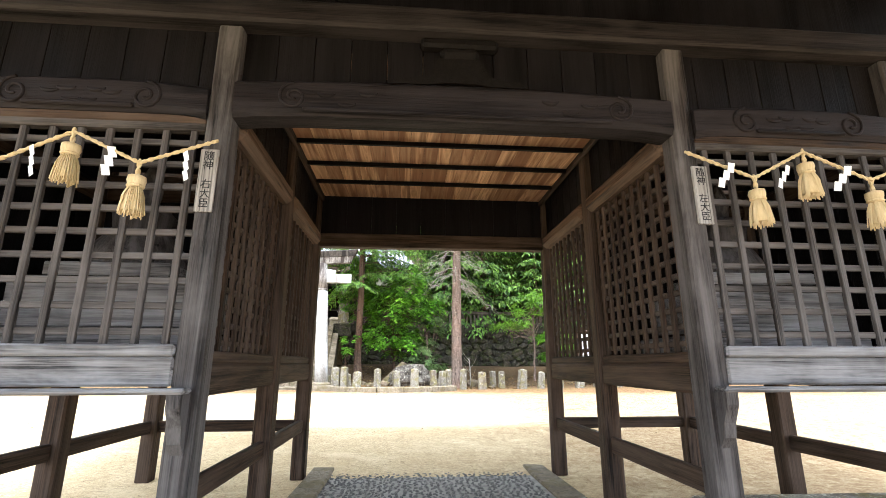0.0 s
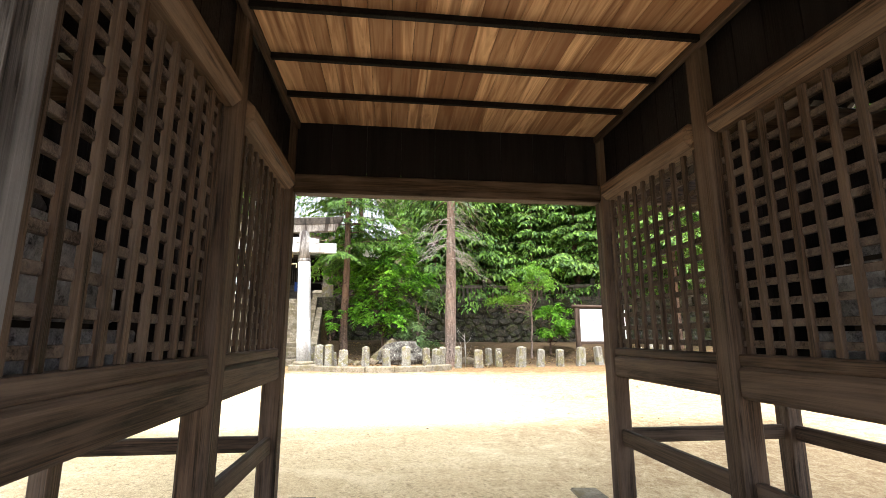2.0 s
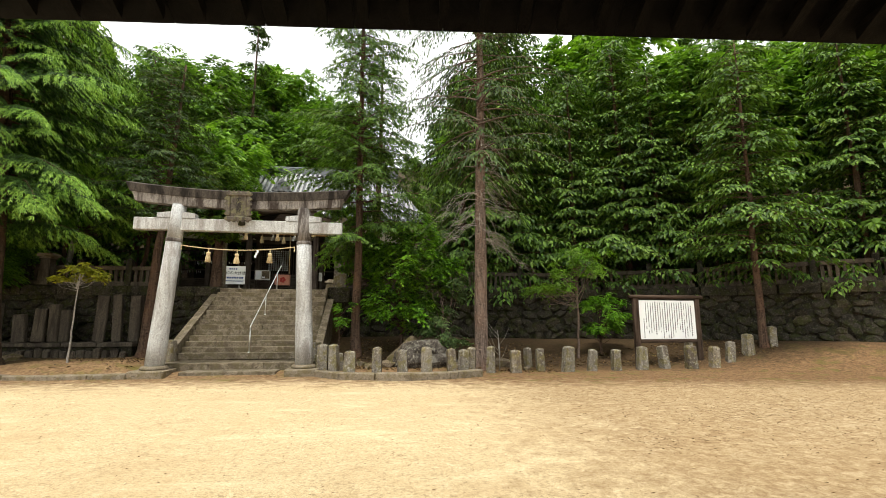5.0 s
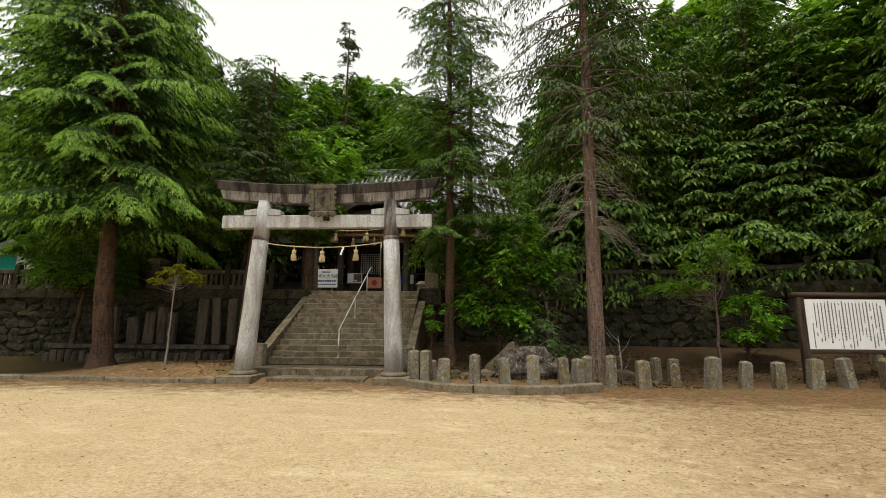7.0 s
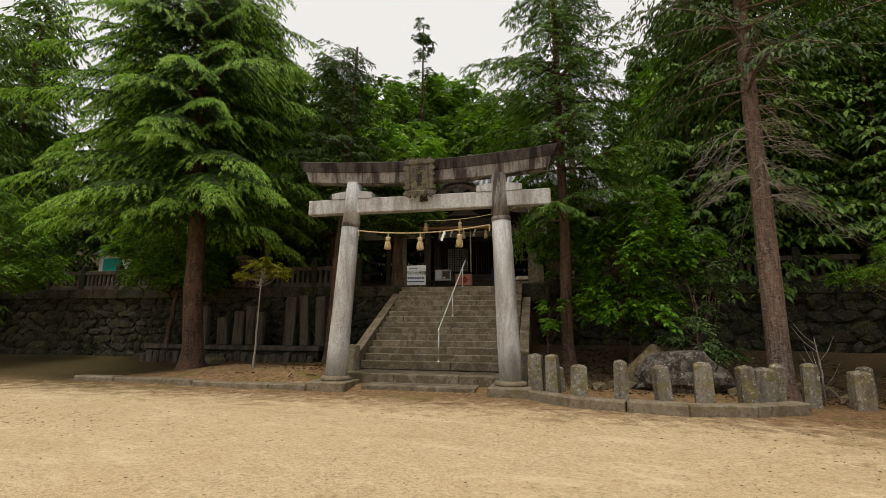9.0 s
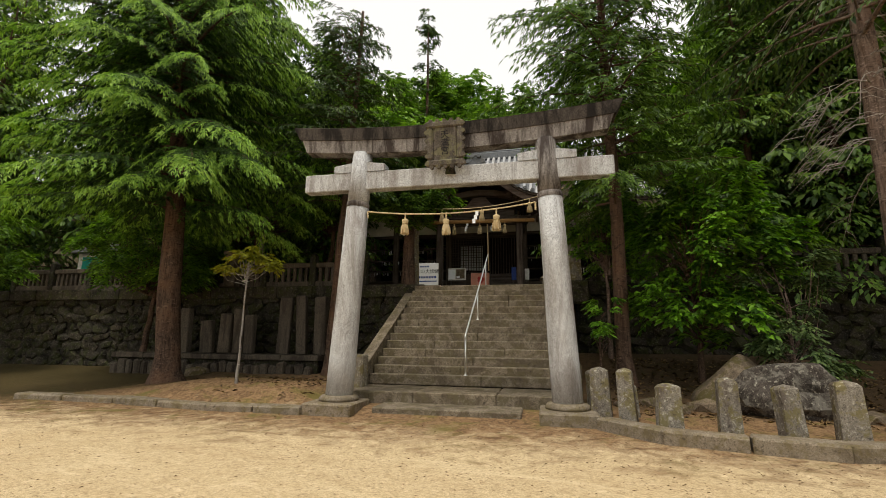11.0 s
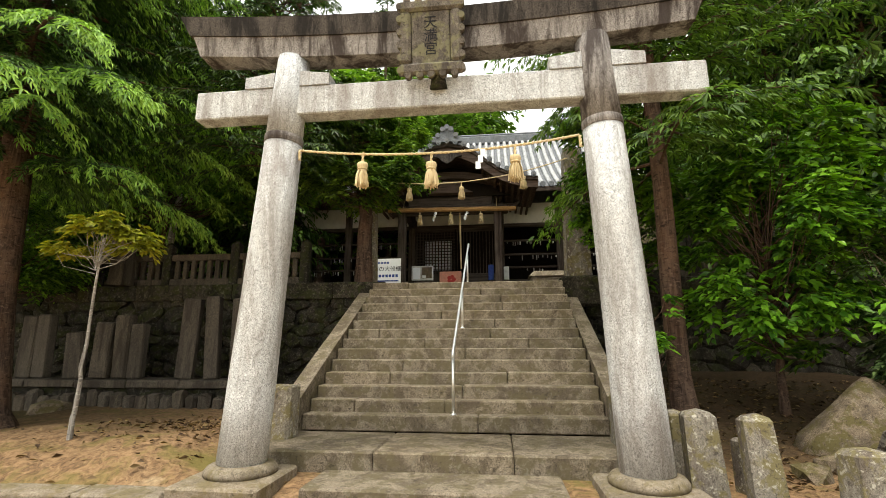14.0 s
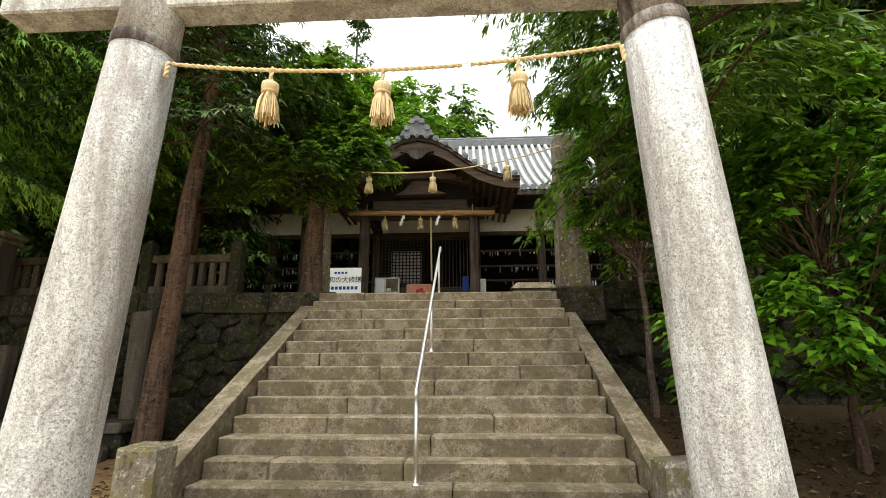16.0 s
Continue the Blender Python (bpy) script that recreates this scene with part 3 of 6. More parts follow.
            part("wedge", Shape().slab([(x0, 4.79), (x1, 4.79), (x1, 4.93), (x0, 4.98)] if e > 0 else [(x1, 4.79), (x0, 4.79), (x0, 4.98), (x1, 4.93)], -0.13, 0.13), torii_stone, root)
    part("tie_beam", Shape().box((-2.9, -0.115, 4.43), (2.97, 0.115, 4.79), 0.015), torii_stone, root)

    def sweep(x):
        return 0.019 * abs(x) ** 1.95

    def curved(z0, z1, half, y0, y1, slant):
        rows, n = [], 28
        for i in range(n + 1):
            s = -1 + 2 * i / n
            lo, hi = s * half, s * (half + slant)
            a, b = z0 + sweep(lo), z1 + sweep(hi)
            rows.append([(lo, -y0, a), (hi, -y1, b), (hi, y1, b), (lo, y0, a), (lo, -y0, a)])
        sh = Shape().grid(rows, False)
        sh.add(rows[0][:4], [(0, 1, 2, 3)])
        sh.add(rows[-1][:4], [(3, 2, 1, 0)])
        return sh

    part("under_lintel", curved(5.12, 5.37, 2.9, 0.14, 0.17, 0.1), torii_head, root)
    part("lintel", curved(5.372, 5.60, 3.04, 0.19, 0.235, 0.12), torii_cap, root)
    cap = curved(5.602, 5.66, 3.16, 0.235, 0.12, 0.03)
    part("lintel_cap", cap, torii_cap, root)
    tab = part("name_tablet", Shape().box((-0.24, -0.36, 4.93), (0.24, -0.3, 5.58), 0.015, TABLET), tablet_stone, root, "weathered stone name tablet with a scalloped border")
    tilt = TABLET
    rim = Shape()
    for z0, z1, x0, x1 in ((4.80, 4.94, -0.39, 0.39), (5.57, 5.70, -0.39, 0.39)):
        rim.box((x0, -0.40, z0), (x1, -0.3, z1), 0.03, tilt)
    for sx in (-1, 1):
        lo, hi = sorted((sx * 0.24, sx * 0.37))
        rim.box((lo, -0.40, 4.94), (hi, -0.3, 5.57), 0.03, tilt)
        for j in range(6):
            z = 4.86 + j * 0.156
            pts = [(sx * 0.37, -0.395, z), (sx * 0.37, -0.305, z)]
            rim.tube([tilt @ Vector(p) for p in pts], 0.04, 10)
    for j in range(5):
        for z in (4.80, 5.70):
            rim.tube([tilt @ Vector((-0.28 + j * 0.14, -0.395, z)), tilt @ Vector((-0.28 + j * 0.14, -0.305, z))], 0.04, 10)
    part("border", rim, tablet_stone, tab)
    part("strut", Shape().tube([(0.07, -0.13, 4.62), (0.07, -0.2, 4.84)], [0.09, 0.06], 10, rough=0.2), dark_stone, root)
    letters("天満宮", 0.17, SHRINE @ tilt @ pose(0.0, -0.366, 5.26, 90), ink, tab, stacked=True)


def letters(words, size, m, material, parent, stacked=False, name="lettering", spacing=1.0):
    """Words in the built-in font as thin raised strokes, laid in world pose m."""
    curve = bpy.data.curves.new(name, "FONT")
    curve.body = "\n".join(words) if stacked else words
    curve.size, curve.extrude = size, 0.001
    curve.align_x, curve.align_y = "CENTER", "CENTER"
    curve.space_line, curve.space_character = 0.95, spacing
    probe = new(name, curve)
    data = bpy.data.meshes.new_from_object(probe.evaluated_get(bpy.context.evaluated_depsgraph_get()))
    bpy.data.objects.remove(probe)
    data.materials.clear()
    data.materials.append(material)
    ob = new(name, data)
    ob.parent = parent
    base = parent
    while base.parent:
        base = base.parent
    ob.matrix_basis = base.matrix_basis.inverted() @ m
    return ob


build_torii()


# ---------------- retaining wall of the terrace ----------------
def wall_point(x):
    d = 0.05
    t = Vector((2 * d, wall_y(x + d) - wall_y(x - d), 0)).normalized()
    return Vector((x, wall_y(x), 0)), t, Vector((-t.y, t.x, 0))


def wall_run(x0, x1, step):
    """Even steps along the wall's line."""
    out, x = [], x0
    while x < x1:
        p, t, n = wall_point(x)
        out.append((p, t, n))
        x += step * t.x
    return out


def run_pose(p, t, n, z=0.0):
    return Matrix(((t.x, n.x, 0, p.x), (t.y, n.y, 0, p.y), (0, 0, 1, z), (0, 0, 0, 1)))


STAIR_GAP = (-7.95, -3.15)


def build_wall(name, x0, x1, material):
    root = thing(name, HERE, "mossy fieldstone retaining wall with a cut stone coping", "wall", kind="structure")
    rnd = random.Random(11)
    back, rows = Shape(), []
    for p, t, n in wall_run(x0, x1 + 0.5, 0.5):
        p = wall_point(min(p.x, x1))[0]
        rows.append([tuple(p + n * 0.16 + Vector((0, 0, 0.2))), tuple(p + n * 0.2 + Vector((0, 0, 3.0))), tuple(p + n * 0.75 + Vector((0, 0, 3.0))), tuple(p + n * 0.75 + Vector((0, 0, 0.2)))])
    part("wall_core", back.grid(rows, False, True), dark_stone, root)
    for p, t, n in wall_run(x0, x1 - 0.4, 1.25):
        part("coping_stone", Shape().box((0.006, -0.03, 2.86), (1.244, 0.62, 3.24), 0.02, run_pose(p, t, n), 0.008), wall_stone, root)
    return root


wall_west = build_wall("wall_west", -30, STAIR_GAP[0], wall_stone)
wall_east = build_wall("wall_east", STAIR_GAP[1], 22, wall_stone)


def build_fence(name, x0, x1):
    """Low stone fence: square posts, a sill, a top rail and upright slats."""
    root = thing(name, HERE, "weathered grey stone fence with upright slats", "fence", kind="structure")
    runs = wall_run(x0, x1, 1.8)
    for k, (p, t, n) in enumerate(runs):
        m = run_pose(p, t, n)
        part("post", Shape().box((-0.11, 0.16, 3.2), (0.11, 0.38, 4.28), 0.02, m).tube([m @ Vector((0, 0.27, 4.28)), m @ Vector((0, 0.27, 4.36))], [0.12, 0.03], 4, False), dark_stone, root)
        if k == len(runs) - 1:
            break
        part("sill", Shape().box((0.112, 0.19, 3.24), (1.688, 0.35, 3.42), 0.015, m), slab_stone, root)
        part("rail", Shape().box((0.112, 0.19, 3.88), (1.688, 0.35, 4.04), 0.015, m), slab_stone, root)
        for j in range(7):
            x = 0.26 + j * 0.213
            part("slat", Shape().box((x - 0.055, 0.22, 3.42), (x + 0.055, 0.32, 3.88), 0.01, m), slab_stone, root)
    return root


build_fence("fence_west", -24, STAIR_GAP[0] - 0.3)
build_fence("fence_east", STAIR_GAP[1] + 0.6, 20)


# ---------------- wooden gate ----------------
LEFT, RIGHT, FRONT, MID, BACK = -1.16, 1.80, 2.72, 4.20, 5.68
OUT_L, OUT_R = -2.78, 3.42
POST = 0.075
gate = thing("wooden_gate", HERE, "old dark timber shrine gate with latticed guardian bays and a board ceiling", "gate", kind="structure")


def beam(name, lo, hi, material, bevel=0.012, parent=None, label=""):
    return part(name, Shape().box(lo, hi, bevel), material, parent or gate, label)


def build_gate_frame():
    for x in (OUT_L, LEFT, RIGHT, OUT_R):
        for y in (FRONT, MID, BACK):
            front = y == FRONT
            part("post", Shape().box((x - POST, y - POST, 0.05), (x + POST, y + POST, 3.42), 0.014), grey_z if front else aged_z, gate)
            part("post_stone", Shape().box((x - 0.17, y - 0.17, -0.06), (x + 0.17, y + 0.17, 0.052), 0.02, wobble=0.006), kerb_stone, gate)
    for x0, x1 in ((OUT_L, LEFT), (RIGHT, OUT_R)):
        # low rails between the legs, floor beams and the bays' floor
        for y in (FRONT, MID, BACK):
            if y == BACK:
                beam("low_rail", (x0 + POST, y - 0.03, 0.56), (x1 - POST, y + 0.03, 0.68), aged_x)
            if y != FRONT:
                beam("floor_beam", (x0 + POST, y - 0.05, 1.13), (x1 - POST, y + 0.05, 1.30), aged_x)
            beam("head_beam", (x0 + POST, y - 0.06, 2.72), (x1 - POST, y + 0.06, 2.96), aged_x)
        for j in range(5):
            a = x0 + 0.02 + j * (x1 - x0 - 0.04) / 5
            beam("floor_board", (a, FRONT + 0.1, 1.30), (a + (x1 - x0 - 0.04) / 5 - 0.006, MID - 0.1, 1.33), aged_y, 0.004)
    for x in (OUT_L, LEFT, RIGHT, OUT_R):
        for y0, y1 in ((FRONT, MID), (MID, BACK)):
            inner = x in (LEFT, RIGHT)
            beam("low_rail", (x - 0.03, y0 + POST, 0.555), (x + 0.03, y1 - POST, 0.685), aged_y)
            beam("floor_beam", (x - 0.06, y0 + POST, 1.12), (x + 0.06, y1 - POST, 1.30), aged_y, 0.02)
            beam("sill_rail", (x - 0.045, y0 + POST, 1.30), (x + 0.045, y1 - POST, 1.37), aged_y)
            beam("head_beam", (x - (0.105 if inner else 0.065), y0 + POST, 2.70), (x + (0.105 if inner else 0.065), y1 - POST if y1 == MID else y1 - POST - 0.02, 2.87), log_y if inner else aged_y, 0.045)
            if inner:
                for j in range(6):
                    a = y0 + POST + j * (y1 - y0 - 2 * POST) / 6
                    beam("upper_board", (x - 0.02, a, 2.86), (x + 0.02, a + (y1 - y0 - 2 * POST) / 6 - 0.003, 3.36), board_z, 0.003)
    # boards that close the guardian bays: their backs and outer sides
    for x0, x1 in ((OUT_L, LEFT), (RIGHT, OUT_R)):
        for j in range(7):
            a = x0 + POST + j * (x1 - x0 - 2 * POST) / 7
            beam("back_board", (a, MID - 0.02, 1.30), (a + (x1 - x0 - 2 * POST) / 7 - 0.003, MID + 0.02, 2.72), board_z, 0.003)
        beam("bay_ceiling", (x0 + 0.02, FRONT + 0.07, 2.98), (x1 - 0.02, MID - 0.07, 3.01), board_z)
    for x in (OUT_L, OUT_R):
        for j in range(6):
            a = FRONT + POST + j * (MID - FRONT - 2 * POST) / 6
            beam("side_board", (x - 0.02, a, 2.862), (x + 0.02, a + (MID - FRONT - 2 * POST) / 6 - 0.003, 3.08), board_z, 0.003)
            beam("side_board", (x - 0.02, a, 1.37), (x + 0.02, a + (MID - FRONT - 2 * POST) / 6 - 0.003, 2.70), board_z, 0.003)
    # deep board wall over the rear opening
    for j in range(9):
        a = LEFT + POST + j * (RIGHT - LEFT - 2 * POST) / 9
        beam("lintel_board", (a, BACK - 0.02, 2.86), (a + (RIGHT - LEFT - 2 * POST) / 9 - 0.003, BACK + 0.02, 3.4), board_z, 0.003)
    beam("rear_lintel", (LEFT + POST, BACK - 0.07, 2.70), (RIGHT - POST, BACK + 0.07, 2.87), aged_x)


def spiral(cx, cz, r, turns, flip, y):
    pts = []
    for i in range(26):
        s = i / 25
        a = flip * (s * turns * 2 * math.pi) + math.pi / 2
        pts.append((cx + (r * (1 - 0.85 * s)) * math.cos(a), y, cz + (r * (1 - 0.85 * s)) * math.sin(a)))
    return pts


def rainbow_beam(x0, x1, z0, z1, y, name, carve=True):
    """A cambered carved tie beam with scrolls at its ends."""
    n, rows = 20, []
    for i in range(n + 1):
        s = i / n
        x = x0 + (x1 - x0) * s
        arch = 0.035 * (1 - (2 * s - 1) ** 2)
        under = 0.03 * (1 - abs(2 * s - 1) ** 8)
        rows.append([(x, y - 0.07, z0 + under), (x, y - 0.095, z0 + under + 0.04), (x, y - 0.095, z1 + arch - 0.03), (x, y - 0.06, z1 + arch), (x, y + 0.08, z1 + arch), (x, y + 0.08, z0 + under), (x, y - 0.07, z0 + under)])
    sh = Shape().grid(rows, False, True)
    sh.add(rows[0][:6], [(0, 1, 2, 3, 4, 5)])
    sh.add(rows[-1][:6], [(5, 4, 3, 2, 1, 0)])
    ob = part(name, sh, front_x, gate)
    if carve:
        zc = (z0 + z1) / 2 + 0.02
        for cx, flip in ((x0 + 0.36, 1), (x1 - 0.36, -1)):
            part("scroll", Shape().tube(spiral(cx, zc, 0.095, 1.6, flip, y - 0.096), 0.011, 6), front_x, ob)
            for k in range(3):
                e, h = cx + flip * (0.2 + 0.13 * k), zc + (0.03, -0.03, 0.045)[k]
                arc = [(e + 0.055 * math.cos(a), y - 0.094, h + 0.022 * math.sin(a)) for a in [math.pi * (1.0 + 0.125 * i) for i in range(9)]]
                part("carved_leaf", Shape().tube(arc, [0.003, 0.007, 0.011, 0.014, 0.015, 0.013, 0.01, 0.006, 0.003], 6), front_x, ob)
        part("lower_moulding", Shape().box((x0 + 0.42, y - 0.112, z0 + 0.045), (x1 - 0.42, y - 0.09, z0 + 0.075), 0.008), front_x, ob)
    return ob


def build_gate_front():
    rainbow_beam(LEFT + POST, RIGHT - POST, 2.76, 3.02, FRONT, "carved_tie_beam")
    rainbow_beam(OUT_L + POST, LEFT - POST, 2.74, 2.96, FRONT - 0.0, "side_tie_beam")
    rainbow_beam(RIGHT + POST, OUT_R - POST, 2.74, 2.96, FRONT - 0.0, "side_tie_beam")
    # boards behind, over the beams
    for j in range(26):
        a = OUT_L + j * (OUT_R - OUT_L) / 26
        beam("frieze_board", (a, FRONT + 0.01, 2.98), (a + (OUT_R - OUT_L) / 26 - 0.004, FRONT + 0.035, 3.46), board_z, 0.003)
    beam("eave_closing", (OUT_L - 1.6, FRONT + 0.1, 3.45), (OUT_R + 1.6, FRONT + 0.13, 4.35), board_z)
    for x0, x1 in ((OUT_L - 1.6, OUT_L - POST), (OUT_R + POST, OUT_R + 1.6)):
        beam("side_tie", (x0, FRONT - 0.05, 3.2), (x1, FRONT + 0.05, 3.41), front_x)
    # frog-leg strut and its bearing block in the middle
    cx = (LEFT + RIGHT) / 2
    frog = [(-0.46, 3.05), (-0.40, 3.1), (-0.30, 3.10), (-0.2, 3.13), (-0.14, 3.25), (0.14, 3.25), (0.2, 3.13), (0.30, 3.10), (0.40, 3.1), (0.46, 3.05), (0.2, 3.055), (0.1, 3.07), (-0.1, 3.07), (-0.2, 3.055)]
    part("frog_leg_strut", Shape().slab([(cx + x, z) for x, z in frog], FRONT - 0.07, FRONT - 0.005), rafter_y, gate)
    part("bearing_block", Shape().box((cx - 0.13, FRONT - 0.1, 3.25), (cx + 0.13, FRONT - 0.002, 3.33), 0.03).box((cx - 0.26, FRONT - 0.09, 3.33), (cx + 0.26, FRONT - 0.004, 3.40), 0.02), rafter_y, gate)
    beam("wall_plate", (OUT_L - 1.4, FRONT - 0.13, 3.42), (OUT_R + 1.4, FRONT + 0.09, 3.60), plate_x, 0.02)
    beam("wall_plate", (OUT_L - 1.4, BACK - 0.09, 3.42), (OUT_R + 1.4, BACK + 0.11, 3.60), aged_x)
    for x0, x1 in ((OUT_L, LEFT), (RIGHT, OUT_R)):
        # sill boards under the lattice, the ledge and its brackets
        beam("apron_board", (x0 + POST, FRONT - 0.075, 1.18), (x1 - POST, FRONT - 0.03, 1.335), grey_x)
        beam("lattice_sill", (x0 + POST, FRONT - 0.09, 1.337), (x1 - POST, FRONT + 0.03, 1.40), grey_x)
        beam("ledge", (x0 - 0.04, FRONT - 0.2, 1.145), (x1 + 0.05, FRONT - 0.092, 1.175), grey_x)
        beam("lattice_head", (x0 + POST, FRONT - 0.05, 2.68), (x1 - POST, FRONT + 0.03, 2.738), lattice_x)
        for bx in (x0, x1):
            prof = [(0.0, 1.145), (-0.11, 1.145), (-0.105, 1.08), (-0.06, 0.98), (-0.045, 0.9), (0.0, 0.84)]
            swap = Matrix(((0, 1, 0, bx), (1, 0, 0, FRONT - POST), (0, 0, 1, 0), (0, 0, 0, 1)))
            part("bracket", Shape().slab(prof, -0.035, 0.035, swap), grey_z, gate)


def lattice(name, m, width, z0, z1, pitch_x, pitch_z, mat_h, mat_v, label):
    """Square lattice of halved bars; x runs along the panel."""
    root = thing(name, m, label, "lattice", "gate lattices", "structure")
    nx, nz = max(2, round(width / pitch_x)), max(2, round((z1 - z0) / pitch_z))
    up = Shape().box((-0.019, -0.022, z0), (0.019, 0.006, z1), 0.003).mesh("upright_bar", mat_v)
    flat = Shape().box((0, -0.004, -0.019), (width, 0.024, 0.019), 0.003).mesh("cross_bar", mat_h)
    for i in range(nx):
        part("upright_bar", up, mat_v, root, m=pose((i + 0.5) * width / nx, 0, 0))
    for j in range(nz):
        part("cross_bar", flat, mat_h, root, m=pose(0, 0, z0 + (j + 0.5) * (z1 - z0) / nz))
    return root


def build_lattices():
    front = "silvered wooden lattice closing a guardian bay"
    for x0, x1 in ((OUT_L, LEFT), (RIGHT, OUT_R)):
        lattice("lattice_panel", pose(x0 + POST, FRONT - 0.01, 0), x1 - x0 - 2 * POST, 1.40, 2.68, 0.158, 0.137, lattice_x, lattice_z, front)
    side = "dark wooden lattice along the gate passage"
    for x, face in ((LEFT, 1), (RIGHT, -1)):
        for y0, y1 in ((FRONT, MID), (MID, BACK)):
            m = pose(x, y0 + POST, 0, 0, 0, 90) if face > 0 else pose(x, y1 - POST, 0, 0, 0, -90)
            lattice("lattice_panel", m, y1 - y0 - 2 * POST, 1.37, 2.70, 0.128, 0.112, lattice_y, aged_z, side)


def build_gate_ceiling():
    sh, rnd = Shape(), random.Random(2)
    x = LEFT + 0.1
    while x < RIGHT - 0.12:
        w = rnd.uniform(0.10, 0.16)
        for y0, y1 in ((FRONT + 0.1, 3.1), (3.1, 3.58), (3.58, 4.08), (4.08, 4.58), (4.58, 5.08), (5.08, BACK - 0.04)):
            sh.box((x, y0 + 0.002, 3.36), (min(x + w, RIGHT - 0.09) - 0.003, y1 - 0.002, 3.385), 0.002)
        x += w
    solid("ceiling", sh, cedar, HERE, "warm striped cedar board ceiling of the gate passage", "ceiling", kind="structure")
    for y in (3.1, 3.58, 4.08, 4.58, 5.08):
        beam("ceiling_batten", (LEFT + 0.1, y - 0.018, 3.315), (RIGHT - 0.1, y + 0.018, 3.358), rafter_y, 0.004)
    for x in (LEFT + 0.06, RIGHT - 0.1):
        beam("ceiling_edge", (x, FRONT + 0.1, 3.30), (x + 0.04, BACK - 0.03, 3.358), aged_y, 0.006)


def build_gate_roof():
    mid = (FRONT + BACK) / 2
    for side in (-1, 1):
        # front eave lengthened unseen over the camera to cut light on the frieze
        out = FRONT - 3.0 if side < 0 else BACK + 1.6
        low, high = (3.12 if side < 0 else 3.4), 5.1
        k = (high - low) / (mid - out)
        deck = Shape()
        n = 18
        for i in range(n):
            x = OUT_L - 1.7 + i * (OUT_R - OUT_L + 3.4) / n
            w = (OUT_R - OUT_L + 3.4) / n
            deck.add([(x, out, low + 0.09), (x + w - 0.004, out, low + 0.09), (x + w - 0.004, mid, high + 0.09), (x, mid, high + 0.09), (x, out, low + 0.12), (x + w - 0.004, out, low + 0.12), (x + w - 0.004, mid, high + 0.12), (x, mid, high + 0.12)],
                     [(0, 3, 2, 1), (4, 5, 6, 7), (0, 1, 5, 4), (1, 2, 6, 5), (2, 3, 7, 6), (3, 0, 4, 7)])
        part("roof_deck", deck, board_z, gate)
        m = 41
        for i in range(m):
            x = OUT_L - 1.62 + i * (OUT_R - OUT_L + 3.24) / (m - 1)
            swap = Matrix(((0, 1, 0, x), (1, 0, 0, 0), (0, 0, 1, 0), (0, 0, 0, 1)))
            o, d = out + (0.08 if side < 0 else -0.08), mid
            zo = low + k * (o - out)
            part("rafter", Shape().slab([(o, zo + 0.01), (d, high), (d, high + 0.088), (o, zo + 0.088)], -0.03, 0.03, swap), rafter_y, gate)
        tiles = Shape()
        for i in range(33):
            x = OUT_L - 1.8 + (i + 0.5) * (OUT_R - OUT_L + 3.6) / 33
            tiles.tube([(x, out - 0.05 * -side, low + 0.16), (x, mid, high + 0.17)], 0.06, 8)
        sheet = Shape().add([(OUT_L - 1.8, out, low + 0.125), (OUT_R + 1.8, out, low + 0.125), (OUT_R + 1.8, mid, high + 0.125), (OUT_L - 1.8, mid, high + 0.125), (OUT_L - 1.8, out, low + 0.16), (OUT_R + 1.8, out, low + 0.16), (OUT_R + 1.8, mid, high + 0.16), (OUT_L - 1.8, mid, high + 0.16)],
                            [(0, 3, 2, 1), (4, 5, 6, 7), (0, 1, 5, 4), (1, 2, 6, 5), (2, 3, 7, 6), (3, 0, 4, 7)])
        part("roof_bed", sheet, tile_mat, gate)
        part("roof_tiles", tiles, tile_mat, gate)
    part("ridge", Shape().box((OUT_L - 1.85, mid - 0.13, 5.1), (OUT_R + 1.85, mid + 0.13, 5.5), 0.06), tile_mat, gate)
    for x in (OUT_L, OUT_R):
        swap = Matrix(((0, 1, 0, x), (1, 0, 0, 0), (0, 0, 1, 0), (0, 0, 0, 1)))
        part("gable_wall", Shape().slab([(FRONT - 0.05, 3.6), (BACK + 0.05, 3.6), (mid, 4.98)], -0.03, 0.03, swap), board_z, gate)


build_gate_frame()
build_gate_front()
build_lattices()
build_gate_ceiling()
build_gate_roof()


# ---------------- trees ----------------
def leaf_mesh(name, base, way, up, length, width, material, fold=0.25):
    """Many small leaves: each a folded kite from its base along way, lying across up."""
    base, way, up = (np.asarray(a, float) for a in (base, way, up))
    way = way / (np.linalg.norm(way, axis=1, keepdims=True) + 1e-9)
    side = np.cross(way, up)
    side /= np.linalg.norm(side, axis=1, keepdims=True) + 1e-9
    top = np.cross(side, way)
    n = len(base)
    length = np.broadcast_to(np.asarray(length, float), (n,))[:, None]
    width = np.broadcast_to(np.asarray(width, float), (n,))[:, None]
    mid = base + way * length * 0.45
    v = np.empty((n, 4, 3))
    v[:, 0], v[:, 2] = base, base + way * length - top * length * 0.12
    v[:, 1], v[:, 3] = mid + side * width * 0.5 + top * width * fold, mid - side * width * 0.5 + top * width * fold
    me = bpy.data.meshes.new(name)
    me.vertices.add(4 * n)
    me.vertices.foreach_set("co", v.ravel())
    tri = np.arange(n)[:, None] * 4 + np.array([[0, 1, 2, 0, 2, 3]])
    me.loops.add(6 * n)
    me.loops.foreach_set("vertex_index", tri.ravel().astype(np.int32))
    me.polygons.add(2 * n)
    me.polygons.foreach_set("loop_start", np.arange(0, 6 * n, 3, dtype=np.int32))
    me.materials.append(material)
